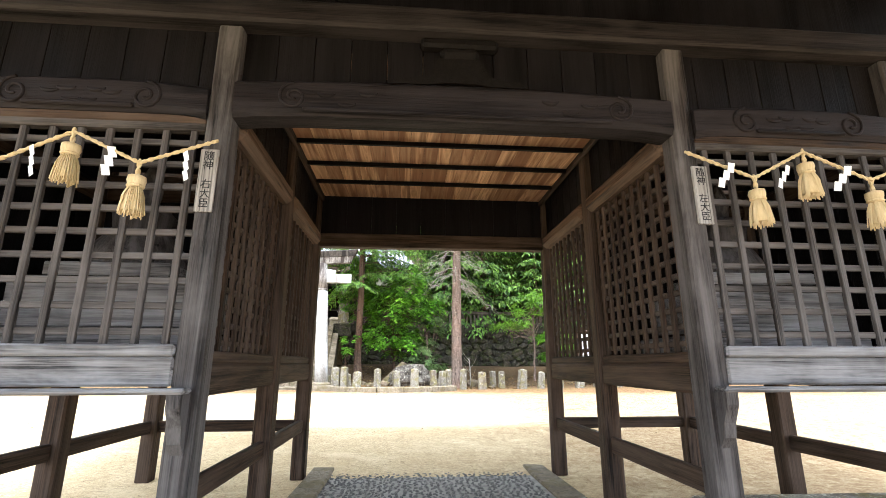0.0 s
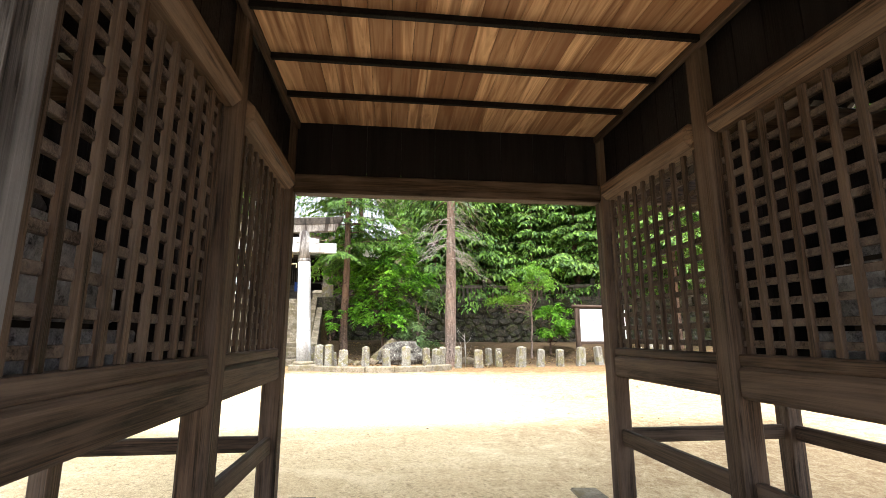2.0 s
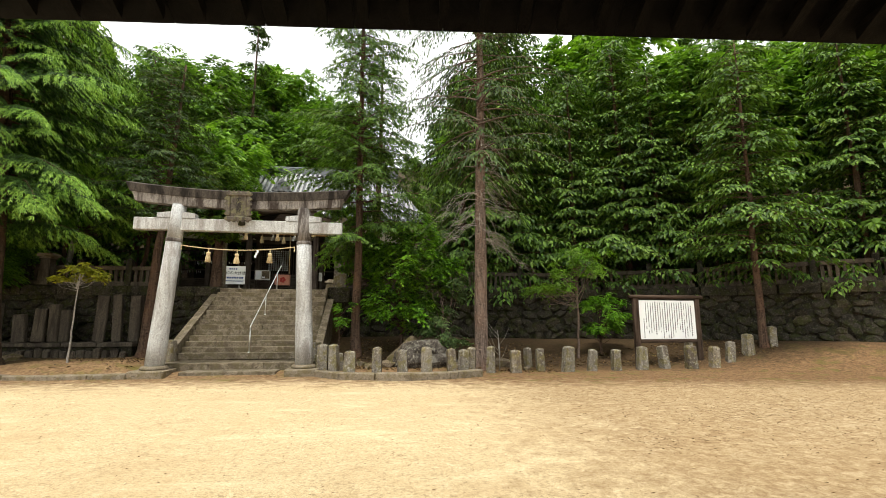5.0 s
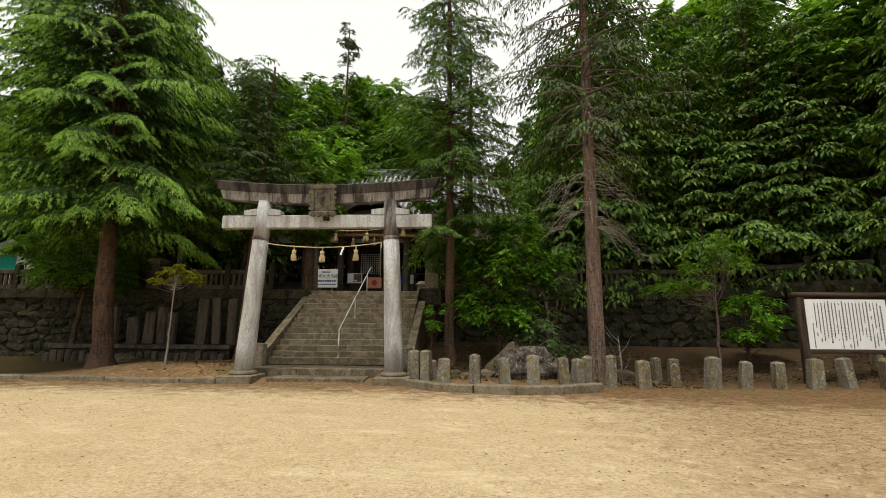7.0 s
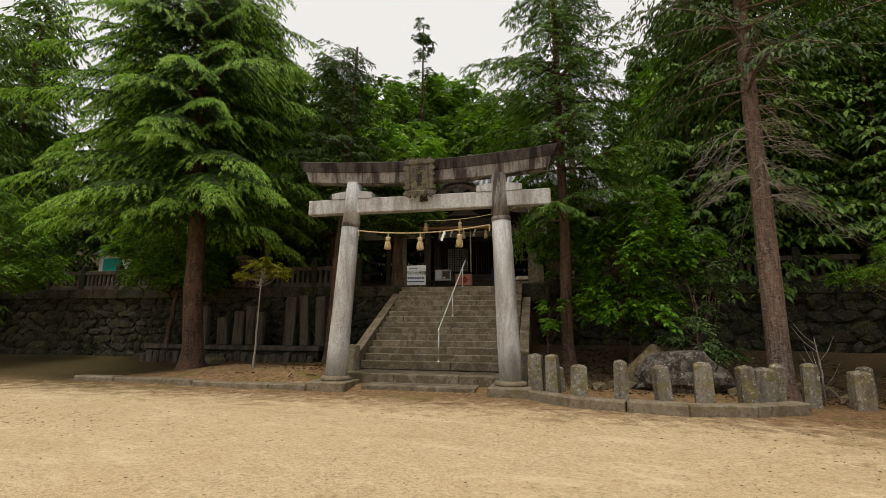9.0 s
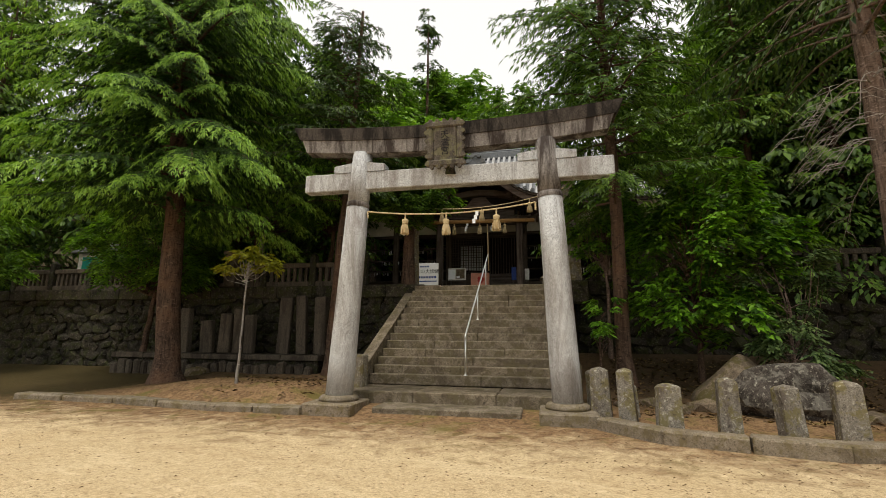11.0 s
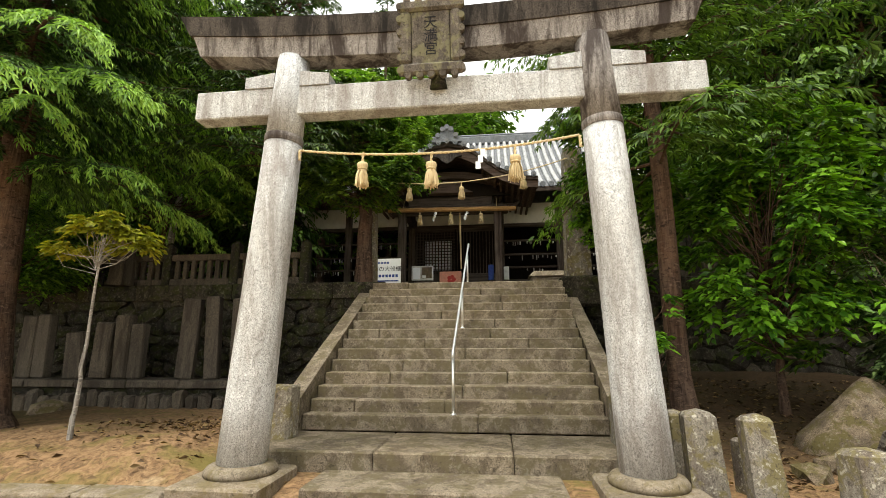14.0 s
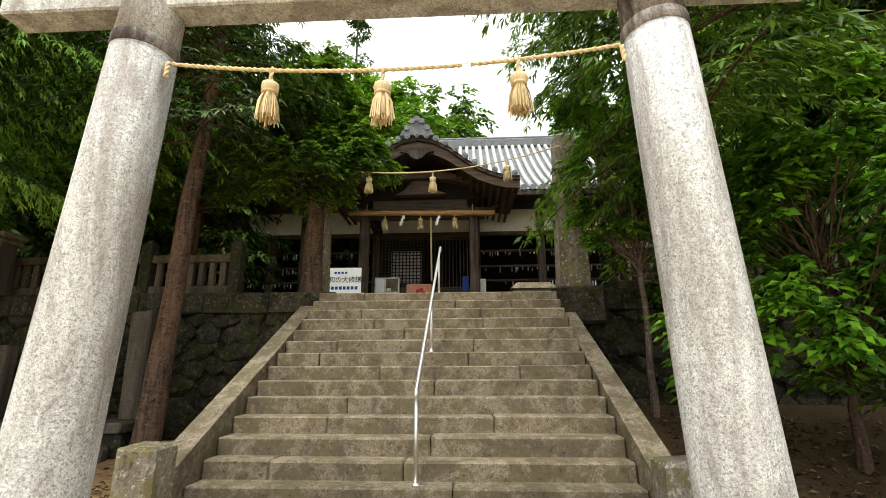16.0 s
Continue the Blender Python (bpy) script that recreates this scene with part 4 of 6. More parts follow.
    me.update(calc_edges=True)
    return me


def bough_parts(seed, height, start, radius, whorls, per, droop, leaf, width, gap, shape, bare=0.15, hang=0.7, thin=0.0, lean=0.0, mess=0.6, fan=0.34, step=0.6, rise=0.2, blades=1):
    """Layered boughs: each limb carries side twigs in a flat fan, each twig two ranks of needle sprays and a drooping tip."""
    rs = np.random.RandomState(seed)
    limbs, base, way, up, size, along = Shape(), [], [], [], [], []
    for w in range(whorls):
        s = (w + rs.rand() * 0.5) / whorls
        z0 = start + (height - start) * s
        reach = radius * shape(s)
        for b in range(per):
            if rs.rand() < thin:
                continue
            a = 2 * math.pi * (b + rs.rand() * 0.8 + 0.37 * w) / per
            ln = max(0.35, reach * rs.uniform(0.62, 1.12))
            out, side = np.array([math.cos(a), math.sin(a), 0]), np.array([-math.sin(a), math.cos(a), 0])
            sway, z = rs.uniform(-0.15, 0.15), z0 + rs.uniform(-1, 1) * mess * (height - start) / whorls
            sag = droop * rs.uniform(0.75, 1.25)

            def spine(q):
                q = np.atleast_1d(q)[:, None]
                return np.array([0, 0, z]) + out * (ln * q) + np.array([0, 0, 1.0]) * (ln * (rise * q - sag * q * q)) + side * (ln * sway * q * q)

            qs = np.linspace(0, 1, 6)
            limbs.tube([tuple(p) for p in spine(qs)], [max(0.005, 0.011 * ln * (1 - 0.85 * q)) for q in qs], 4, caps=False)
            count = max(4, int(ln * (1 - bare) / gap))
            for j in range(count):
                q = bare + (1 - bare) * (j + rs.rand() * 0.7) / count
                o = spine(q)[0]
                for hand in (-1, 1):
                    tl = (ln * fan * (1.12 - q) ** 0.7 + 0.12) * rs.uniform(0.55, 1.15)
                    ang = rs.uniform(0.75, 1.15) * (1.05 - 0.55 * q)
                    d = out * math.cos(ang) + side * (hand * math.sin(ang)) + np.array([0, 0, rs.uniform(-0.15, 0.12) - 0.35 * q])
                    m = max(3, int(tl / (leaf * step)))
                    t = (np.arange(m) + rs.rand(m) * 0.8) / m
                    p = o + d * (tl * t)[:, None]
                    p[:, 2] -= hang * tl * 0.45 * t * t
                    cross = np.cross(d, (0, 0, 1.0))
                    rank = np.where(np.arange(m) % 2, 1.0, -1.0) * rs.uniform(0.3, 1.0, m) * (1.05 - 0.6 * t)
                    f = d + cross * rank[:, None] + rs.normal(0, 0.18, (m, 3))
                    f[:, 2] -= hang * (0.25 + 0.9 * t)
                    base.append(p), way.append(f)
                    up.append(np.array([0, 0, 1.0]) + out * 0.3 + rs.normal(0, 0.35, (m, 3)))
                    size.append(leaf * rs.uniform(0.7, 1.3, m))
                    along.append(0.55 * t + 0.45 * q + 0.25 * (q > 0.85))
    base, way, up, size = (np.concatenate(a) for a in (base, way, up, size))
    along = np.concatenate(along)
    if blades > 1:
        across = np.cross(way, up)
        fans = np.linspace(-0.8, 0.8, blades)
        way = np.concatenate([way + across * k for k in fans])
        size = np.concatenate([size * (1.0 - 0.25 * abs(k)) for k in fans])
        base, up, along = (np.concatenate([a] * blades) for a in (base, up, along))
    base[:, 0] += lean * base[:, 2] / height
    limbs.v = [(x + lean * z / height, y, z) for x, y, z in limbs.v]
    return limbs, base, way, up, size, width, along


def trunk_shape(height, r0, r1, lean=(0, 0), seed=0, flare=1.5, sides=14, sink=0.25):
    rs = random.Random(seed)
    zs = [-sink, 0.0, 0.25, 0.7] + [height * k / 9 for k in range(1, 10)]
    zs = sorted(zs)
    pts, rad = [], []
    for z in zs:
        s = max(0, z) / height
        pts.append((lean[0] * s + rs.uniform(-0.03, 0.03) * min(1, z), lean[1] * s + rs.uniform(-0.03, 0.03) * min(1, z), z))
        rad.append((r0 * (1 - s) + r1 * s) * (1 + (flare - 1) * max(0, 1 - z / 0.6) ** 2 if z < 0.6 else 1))
    return Shape().tube(pts, rad, sides, rough=0.05)


def tree(name, m, label, trunk, trunk_mat, limbs, leaves, limb_mat=None, group=""):
    root = thing(name, m, label, "tree", group)
    part("trunk", trunk, trunk_mat, root)
    if limbs is not None and limbs.v:
        tagged(part("branchwork", limbs, limb_mat or trunk_mat, root), kind="stuff")
    for me in leaves:
        part("crown", me, None, root)
    return root


def needles(c, material, fold=0.2, keep=None):
    k = slice(None) if keep is None else keep
    return leaf_mesh("crown", c[1][k], c[2][k], c[3][k], c[4][k], c[4][k] * c[5], material, fold)


def broad_parts(seed, clumps, per, leaf, reach, fork):
    """Leaves in two ranks along short shoots, the shoots in flat sprays round given blobs (x, y, z, rx, rz, count), with limbs from the fork to each spray."""
    rs = np.random.RandomState(seed)
    limbs, base, way, up, size = Shape(), [], [], [], []
    for bx, by, bz, rx, rz, count in clumps:
        for _ in range(count):
            d = rs.normal(0, 1, 3)
            d /= np.linalg.norm(d)
            r = 0.4 + 0.65 * rs.rand() ** 0.6
            c = np.array([bx, by, bz]) + d * r * np.array([rx, rx, rz])
            o = np.array(fork) + np.array([0, 0, max(0.0, c[2] - fork[2]) * 0.75 * rs.rand()])
            mid = (o * 0.45 + c * 0.55) + np.array([0, 0, -0.12 * np.linalg.norm(c - o)]) + rs.normal(0, 0.08, 3)
            limbs.tube([tuple(o), tuple(mid), tuple(c)], [min(0.018, 0.06 * reach), min(0.010, 0.035 * reach), 0.003], 4, caps=False)
            m = int(per * rs.uniform(0.6, 1.3))
            shoots = max(3, m // 8)
            heading = math.atan2(d[1], d[0])
            for k in range(shoots):
                a = heading + rs.normal(0, 1.0)
                sl = reach * rs.uniform(0.7, 1.7)
                v = np.array([math.cos(a), math.sin(a), rs.uniform(-0.45, 0.15)])
                q = max(3, m // shoots)
                t = (np.arange(q) + rs.rand(q) * 0.5) / q
                p = c + np.array([0, 0, rs.normal(0, 0.3 * reach)]) + v * (sl * t)[:, None]
                p[:, 2] -= 0.3 * sl * t * t
                cross = np.array([-math.sin(a), math.cos(a), 0.0])
                f = v * (0.45 + 0.9 * t)[:, None] + cross * (np.where(np.arange(q) % 2, 1.0, -1.0) * (1.1 - 0.8 * t))[:, None] + rs.normal(0, 0.15, (q, 3))
                f[:, 2] -= 0.25
                base.append(p), way.append(f)
                up.append(np.array([0, 0, 1.0]) + d * 0.35 + rs.normal(0, 0.3, (q, 3)))
                size.append(leaf * rs.uniform(0.65, 1.25, q))
    return limbs, *(np.concatenate(a) for a in (base, way, up, size)), 0.5


def at_ground(x, y, rz=0, s=1.0, sink=0.0):
    return pose(x, y, ground_z(x, y) - sink, 0, 0, rz) @ Matrix.Diagonal((s, s, s, 1))


def build_near_trees():
    # tall deodar with layered drooping boughs
    full = lambda s: (0.80 + 0.55 * s if s < 0.25 else 0.94) * (1 - max(0, s - 0.3) / 0.7 * 0.9)
    c = bough_parts(1, 20.0, 4.6, 5.0, 19, 11, 0.42, 0.15, 0.20, 0.13, full, 0.12, 1.25, 0.0, -1.6, 0.4, 0.30, 0.42, blades=3)
    # needles split by reach: colour darkened inside, brightened towards the tips
    tree("deodar_cedar", at_ground(-13.1, 19.9), "tall deodar cedar with layered drooping bright green boughs", trunk_shape(19.5, 0.30, 0.04, (-1.6, 0), 1, 1.55), bark_brown, c[0], [needles(c, leaf_deodar_shaded, 0.35, c[6] < 0.6), needles(c, leaf_deodar_lit_new, 0.4, c[6] >= 0.6)])
    # tall thin-crowned pine with bare hanging twigs on its lower trunk
    c = bough_parts(2, 18.5, 7.0, 3.6, 20, 9, 0.45, 0.16, 0.34, 0.2, lambda s: 1.0 - 0.5 * s, 0.25, 1.3, 0.15, 0.0, 1.4, 0.3, 0.55)
    pine = tree("old_pine", at_ground(2.12, 19.8), "tall half-bare conifer with dead hanging twigs on its trunk", trunk_shape(17.5, 0.23, 0.05, (0.15, 0.2), 2, 1.45), bark_grey, c[0], [needles(c, leaf_dark)])
    rs, dead = random.Random(4), Shape()
    for k in range(46):
        z, a = 3.9 + 5.4 * rs.random(), rs.uniform(0, 2 * math.pi)
        ln = rs.uniform(0.5, 1.7) * (1.25 if math.cos(a) < 0 else 0.8)
        tips = [(ln * s * math.cos(a), ln * s * math.sin(a), z + ln * (0.25 * s - 0.95 * s * s)) for s in (0, 0.3, 0.6, 1.0)]
        dead.tube(tips, [0.018, 0.012, 0.008, 0.003], 4, caps=False)
        for j in range(9):
            s = rs.uniform(0.3, 1.0)
            o = Vector((ln * s * math.cos(a), ln * s * math.sin(a), z + ln * (0.25 * s - 0.95 * s * s)))
            b = a + rs.uniform(-1.1, 1.1)
            w = rs.uniform(0.25, 0.75)
            dead.tube([o, o + Vector((w * 0.5 * math.cos(b), w * 0.5 * math.sin(b), -0.1 * w)), o + Vector((w * math.cos(b), w * math.sin(b), -0.55 * w))], [0.007, 0.005, 0.002], 3, caps=False)
    tagged(part("dead_twigwork", dead, twig_grey, pine, "grey leafless hanging twigs"), kind="stuff")
    # slender cypress beside the stairs
    c = bough_parts(3, 16.0, 4.5, 3.1, 24, 9, 0.3, 0.18, 0.22, 0.2, lambda s: 1.0 - 0.62 * s, 0.15, 0.7, 0.25, 0.0, 1.4, 0.36, 0.5, blades=3)
    tree("cypress", at_ground(-2.1, 21.4), "slender cypress with a bare reddish lower trunk", trunk_shape(16.0, 0.17, 0.03, (-0.1, 0.1), 3, 1.5), bark_brown, c[0], [needles(c, leaf_cypress)])
    # glossy broadleaf shrubs at the wall's foot
    c = broad_parts(6, [(0.2, 0.0, 3.1, 1.45, 1.2, 42), (-0.2, -0.3, 1.7, 1.0, 0.6, 13), (0.4, 0.2, 4.3, 1.1, 0.8, 24), (0.9, -0.5, 1.5, 0.8, 0.6, 9), (-1.0, 0.1, 3.7, 0.7, 0.6, 10), (1.3, 0.1, 3.0, 0.8, 0.7, 12)], 135, 0.165, 0.30, (0, 0, 0.9))
    tree("evergreen_shrub", at_ground(-0.55, 21.95), "dense evergreen shrub with glossy bright green leaves", trunk_shape(2.4, 0.07, 0.03, (0.1, 0.1), 6, 1.2, 8), bark_brown, c[0], [needles(c, leaf_broad)])
    c = broad_parts(7, [(0, 0, 2.2, 0.75, 1.2, 24), (0.1, -0.4, 0.9, 0.8, 0.5, 14)], 170, 0.10, 0.22, (0, 0, 0.5))
    tree("grey_green_shrub", at_ground(0.95, 21.3), "upright shrub with dull grey-green leaves", trunk_shape(2.0, 0.05, 0.02, seed=7, sides=8), bark_grey, c[0], [needles(c, leaf_dull)])
    c = broad_parts(8, [(0, 0, 1.35, 0.32, 0.25, 7), (0.2, 0.25, 1.75, 0.35, 0.25, 5)], 44, 0.12, 0.16, (0, 0, 0.5))
    tree("evergreen_shrub", at_ground(-2.6, 20.95), "low glossy shrub leaning on the stair cheek", trunk_shape(1.2, 0.03, 0.015, seed=8, sides=6), bark_brown, c[0], [needles(c, leaf_broad)])
    # small maple over the wall and a round bush near the notice board
    c = broad_parts(9, [(0, 0, 3.3, 1.15, 0.28, 16), (-0.5, -0.3, 2.6, 0.9, 0.2, 10), (0.4, -0.2, 3.9, 0.8, 0.25, 10), (-1.2, -0.2, 2.5, 0.6, 0.2, 7)], 130, 0.085, 0.26, (0, 0, 1.8))
    tree("young_maple", at_ground(6.0, 21.9), "young maple with flat tiers of fresh green leaves", trunk_shape(3.4, 0.05, 0.02, (0.1, 0), 9, 1.2, 8), bark_grey, c[0], [needles(c, leaf_maple)])
    c = broad_parts(10, [(0, 0, 1.5, 0.95, 0.75, 34)], 180, 0.11, 0.22, (0, 0, 0.3))
    tree("round_bush", at_ground(7.0, 22.3), "rounded glossy evergreen bush behind the notice board", trunk_shape(0.9, 0.05, 0.02, seed=10, sides=8), bark_brown, c[0], [needles(c, leaf_broad)])
    # leaning cedar over the notice board's end
    c = bough_parts(11, 12.0, 3.4, 2.9, 18, 9, 0.36, 0.2, 0.46, 0.2, lambda s: 0.9 - 0.45 * s, 0.2, 0.8, 0.1, 0.0, 1.4)
    tree("young_cedar", at_ground(12.35, 20.9), "young cedar with a thin bare trunk", trunk_shape(12.0, 0.14, 0.02, (0.2, 0.1), 11, 1.3, 10), bark_brown, c[0], [needles(c, leaf_cypress)])
    # staked sapling with yellowing leaves
    c = broad_parts(12, [(0.05, 0, 2.62, 0.36, 0.2, 16), (-0.38, 0.0, 2.38, 0.24, 0.14, 8), (0.42, 0.1, 2.48, 0.22, 0.12, 7)], 55, 0.10, 0.12, (0, 0, 2.0))
    tree("sapling", at_ground(-9.75, 18.55), "thin sapling with yellowing feathery leaves", trunk_shape(2.5, 0.028, 0.012, (0.03, 0.03), 12, 1.2, 8, 0.1), bark_pale, c[0], [needles(c, leaf_yellow)])
    # camphor at the head of the stairs
    c = broad_parts(13, [(-0.3, 0.2, 4.5, 1.6, 1.2, 70), (-1.4, 0.0, 3.7, 1.0, 0.8, 30), (0.95, -0.2, 3.3, 0.75, 0.6, 26), (-0.2, -0.4, 2.7, 1.1, 0.4, 36), (-0.2, 0.0, 4.2, 1.0, 0.9, 40)], 260, 0.125, 0.25, (0, 0, 2.2))
    p = SHRINE @ Vector((-2.62, 6.35, 0))
    tree("camphor_tree", pose(p.x, p.y, TERRACE - 0.07), "dark evergreen tree beside the head of the stairs", trunk_shape(4.4, 0.23, 0.10, (-0.1, 0.1), 13, 1.25), bark_brown, c[0], [needles(c, leaf_camphor)])
    # rough-barked trunk behind the gateway
    p = SHRINE @ Vector((-4.27, 4.3, 0))
    c = bough_parts(14, 11.5, 5.2, 2.5, 16, 9, 0.3, 0.18, 0.22, 0.2, lambda s: 1.0 - 0.6 * s, 0.2, 0.7, blades=3)
    tree("cypress", at_ground(p.x, p.y), "cypress with a straight brown trunk by the wall", trunk_shape(11.5, 0.19, 0.04, (0.5, 0.1), 14, 1.3, 12), bark_brown, c[0], [needles(c, leaf_dark)])
    # pine bough that hangs over the right of the terrace
    c = bough_parts(15, 13.0, 6.6, 2.4, 12, 7, 0.34, 0.18, 0.22, 0.2, lambda s: 1.0 - 0.5 * s, 0.2, 0.8, 0.2, 0.0, 1.4, blades=3)
    p = SHRINE @ Vector((4.0, 8.2, 0))
    tree("cypress", pose(p.x, p.y, TERRACE - 0.07), "cypress at the edge of the terrace", trunk_shape(13.0, 0.2, 0.03, (0.1, 0.1), 15, 1.3, 12), bark_brown, c[0], [needles(c, leaf_cypress)])
    # fresh-leaved young tree by the wall, and a dark trunk behind the old pine
    p = SHRINE @ Vector((3.35, 4.7, 0))
    c = broad_parts(16, [(0, 0, 4.0, 0.85, 0.9, 34), (-0.35, -0.1, 3.2, 0.6, 0.5, 14), (0.4, 0.1, 2.4, 0.6, 0.5, 10), (-0.2, -0.1, 5.1, 0.85, 0.6, 26)], 140, 0.13, 0.24, (0, 0, 2.0))
    tree("young_broadleaf", at_ground(p.x, p.y), "young tree with fresh green leaves beside the stairs", trunk_shape(4.0, 0.06, 0.025, (0, 0), 16, 1.2, 8), bark_grey, c[0], [needles(c, leaf_broad)])
    # spreading maples by the terrace wall
    for k, (x, y, r) in enumerate(((-16.8, 22.2, 2.1), (-22.8, 19.3, 2.5), (-15.6, 25.4, 2.4), (-12.2, 25.6, 1.7))):
        c = broad_parts(20 + k, [(0, 0, 4.2, r, 0.7, 70), (0.4 * r, -0.4, 3.2, 0.9 * r, 0.5, 50), (-0.3 * r, 0.3, 5.6, 0.9 * r, 0.8, 50)], 190, 0.125, 0.34, (0, 0, 2.4))
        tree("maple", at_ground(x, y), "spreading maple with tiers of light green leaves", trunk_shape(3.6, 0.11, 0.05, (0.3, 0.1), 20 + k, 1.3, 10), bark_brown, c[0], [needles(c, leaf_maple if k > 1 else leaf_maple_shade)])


build_near_trees()


def build_hill_trees():
    """The wooded slope: a few kinds, each tree its own copy, turned and scaled."""
    kinds = []
    for k, (mat, rad, shape, droop) in enumerate(((leaf_cypress, 3.0, lambda s: 1.0 - 0.8 * s, 0.25), (leaf_dark, 2.6, lambda s: (1.0 - 0.9 * s), 0.3), (leaf_cypress, 3.4, lambda s: 0.7 + 0.5 * s - 1.0 * s * s, 0.3))):
        c = bough_parts(40 + k, 13.0, 1.6, rad, 19, 8, droop, 0.44, 0.5, 0.42, shape, 0.1, 0.8, 0.05, 0.0, 1.5, 0.38, 0.68)
        kinds.append(tree("hill_conifer", pose(-60 - 8 * k, 70, ground_z(-60 - 8 * k, 70) - 0.3), "dark green cypress on the wooded hillside", trunk_shape(12.8, 0.2, 0.03, seed=40 + k, sides=8, sink=0.8), bark_brown, c[0], [needles(c, mat)], group="hillside trees"))
    for k in range(3):
        rs = random.Random(70 + k)
        blobs = [(rs.uniform(-1.7, 1.7), rs.uniform(-1.7, 1.7), rs.uniform(3.4, 7.4), rs.uniform(1.2, 2.0), rs.uniform(0.9, 1.5), 15) for _ in range(8)]
        c = broad_parts(50 + k, blobs, 66, 0.32, 0.52, (0, 0, 3.0))
        kinds.append(tree("hill_broadleaf", pose(-60 - 8 * k, 85, ground_z(-60 - 8 * k, 85) - 0.3), "rounded broadleaf tree on the wooded hillside", trunk_shape(5.5, 0.2, 0.08, seed=50 + k, sides=8, sink=0.8), bark_grey, c[0], [needles(c, (leaf_hill, leaf_hill, leaf_fresh)[k])], group="hillside trees"))
    c = bough_parts(48, 13.5, 1.2, 3.3, 22, 9, 0.32, 0.26, 0.44, 0.25, lambda s: 1.0 - 0.62 * s, 0.1, 0.8, 0.0, 0.0, 1.5, 0.36, 0.55)
    fine = tree("hill_conifer", pose(-90, 70, ground_z(-90, 70) - 0.3), "feathery green cypress at the foot of the hill", trunk_shape(12.8, 0.2, 0.03, seed=48, sides=10, sink=0.8), bark_brown, c[0], [needles(c, leaf_cypress)], group="hillside trees")
    rs = random.Random(99)
    spots = []

    def free(x, y, gap):
        return all((x - a) ** 2 + (y - b) ** 2 > gap * gap for a, b in spots)

    tries = 0
    while len(spots) < 112 and tries < 12000:
        tries += 1
        x = rs.uniform(-62, 60)
        s = 1.0 + 62 * rs.random() ** 1.5
        y = wall_y(max(-60, min(40, x))) + s
        u, v = (x + 5.2) * 0.9954 + (y - 18.45) * 0.0958, -(x + 5.2) * 0.0958 + (y - 18.45) * 0.9954
        if -11 < u < 8.0 and v < 24 or y < 10:
            continue
        if u <= -11 and v < 12 and u > -33:
            continue
        if not free(x, y, 2.4 + 0.035 * s):
            continue
        z = ground_z(x, y)
        dx, dy = x - 0.2, y - 5.2
        far = math.hypot(dx, dy)
        bearing = math.degrees(math.atan2(dx, dy))
        k = rs.choices(range(6), (4, 3, 4, 4, 4, 3) if bearing < 12 else (4, 2, 4, 6, 6, 4))[0]
        tall = 13.3 if k < 3 else 8.6
        size = rs.uniform(0.75, 1.35)
        if -31 < bearing < -12:
            k = 3 + k % 3
            tall = 8.6
            room = far * math.tan(radians(31.5 - 0.12 * abs(bearing + 22))) - (z - 1.7)
            size = min(room / tall, max(size, min(1.9, 0.93 * room / tall)))
        if size < 0.4:
            continue
        spots.append((x, y))
        near = math.hypot(x + 2, y - 14) < 19
        copy_thing(fine if near and k < 3 else kinds[k], pose(x, y, z - 0.2, rs.uniform(-3, 3), rs.uniform(-3, 3), rs.uniform(0, 360)) @ Matrix.Diagonal((size, size, size, 1)))
    # a close stand over the eastern wall: cypresses before, rounder trees behind
    for k, (x, y, size) in enumerate(((4.4, 26.4, 0.85), (7.4, 26.0, 0.8), (10.8, 24.6, 0.78), (13.6, 22.8, 0.75), (16.6, 20.8, 0.75), (2.2, 26.6, 0.8), (-17.5, 26.8, 1.1), (-28.5, 21.0, 1.15), (-31.5, 24.5, 1.2), (-21.5, 28.0, 1.3), (-29.5, 30.0, 1.5), (-35.0, 26.5, 1.5), (-25.0, 33.5, 1.5), (-14.6, 29.0, 1.0))):
        copy_thing(fine, pose(x, y, ground_z(x, y) - 0.25, 0, 0, 77 * k) @ Matrix.Diagonal((size, size, size * 1.05, 1)))
    for k, (x, y, size) in enumerate(((5.6, 30.8, 1.35), (9.4, 29.8, 1.4), (13.0, 28.2, 1.3), (16.6, 25.8, 1.3), (20.0, 23.2, 1.25), (7.4, 35.0, 1.6), (12.4, 33.5, 1.6), (17.6, 31.0, 1.6), (-19.5, 27.6, 1.3))):
        copy_thing(kinds[5 - k % 2], pose(x, y, ground_z(x, y) - 0.25, 0, 0, 77 * k) @ Matrix.Diagonal((size, size, size, 1)))
    for x, y, size in ((-13.0, 31.0, 1.25), (-15.5, 33.5, 1.35), (-11.2, 34.5, 1.2), (6.5, 33.0, 1.3), (9.0, 28.5, 1.0)):
        copy_thing(kinds[5], pose(x, y, ground_z(x, y) - 0.2, 0, 0, 40 * x) @ Matrix.Diagonal((size, size, size, 1)))
    # one thin spire above the rest
    c = bough_parts(61, 17.0, 2.0, 2.3, 20, 6, 0.15, 0.3, 0.4, 0.5, lambda s: 1.0 - 0.75 * s, 0.15, 0.4, 0.25, 0.0, 1.2)
    tree("hill_conifer", pose(-17.2, 50.0, ground_z(-17.2, 50.0) - 0.3) @ Matrix.Diagonal((1.4, 1.4, 1.42, 1)), "thin spire of a conifer above the woods", trunk_shape(16.8, 0.2, 0.03, seed=61, sides=8, sink=0.8), bark_brown, c[0], [needles(c, leaf_dark)], group="hillside trees")


build_hill_trees()


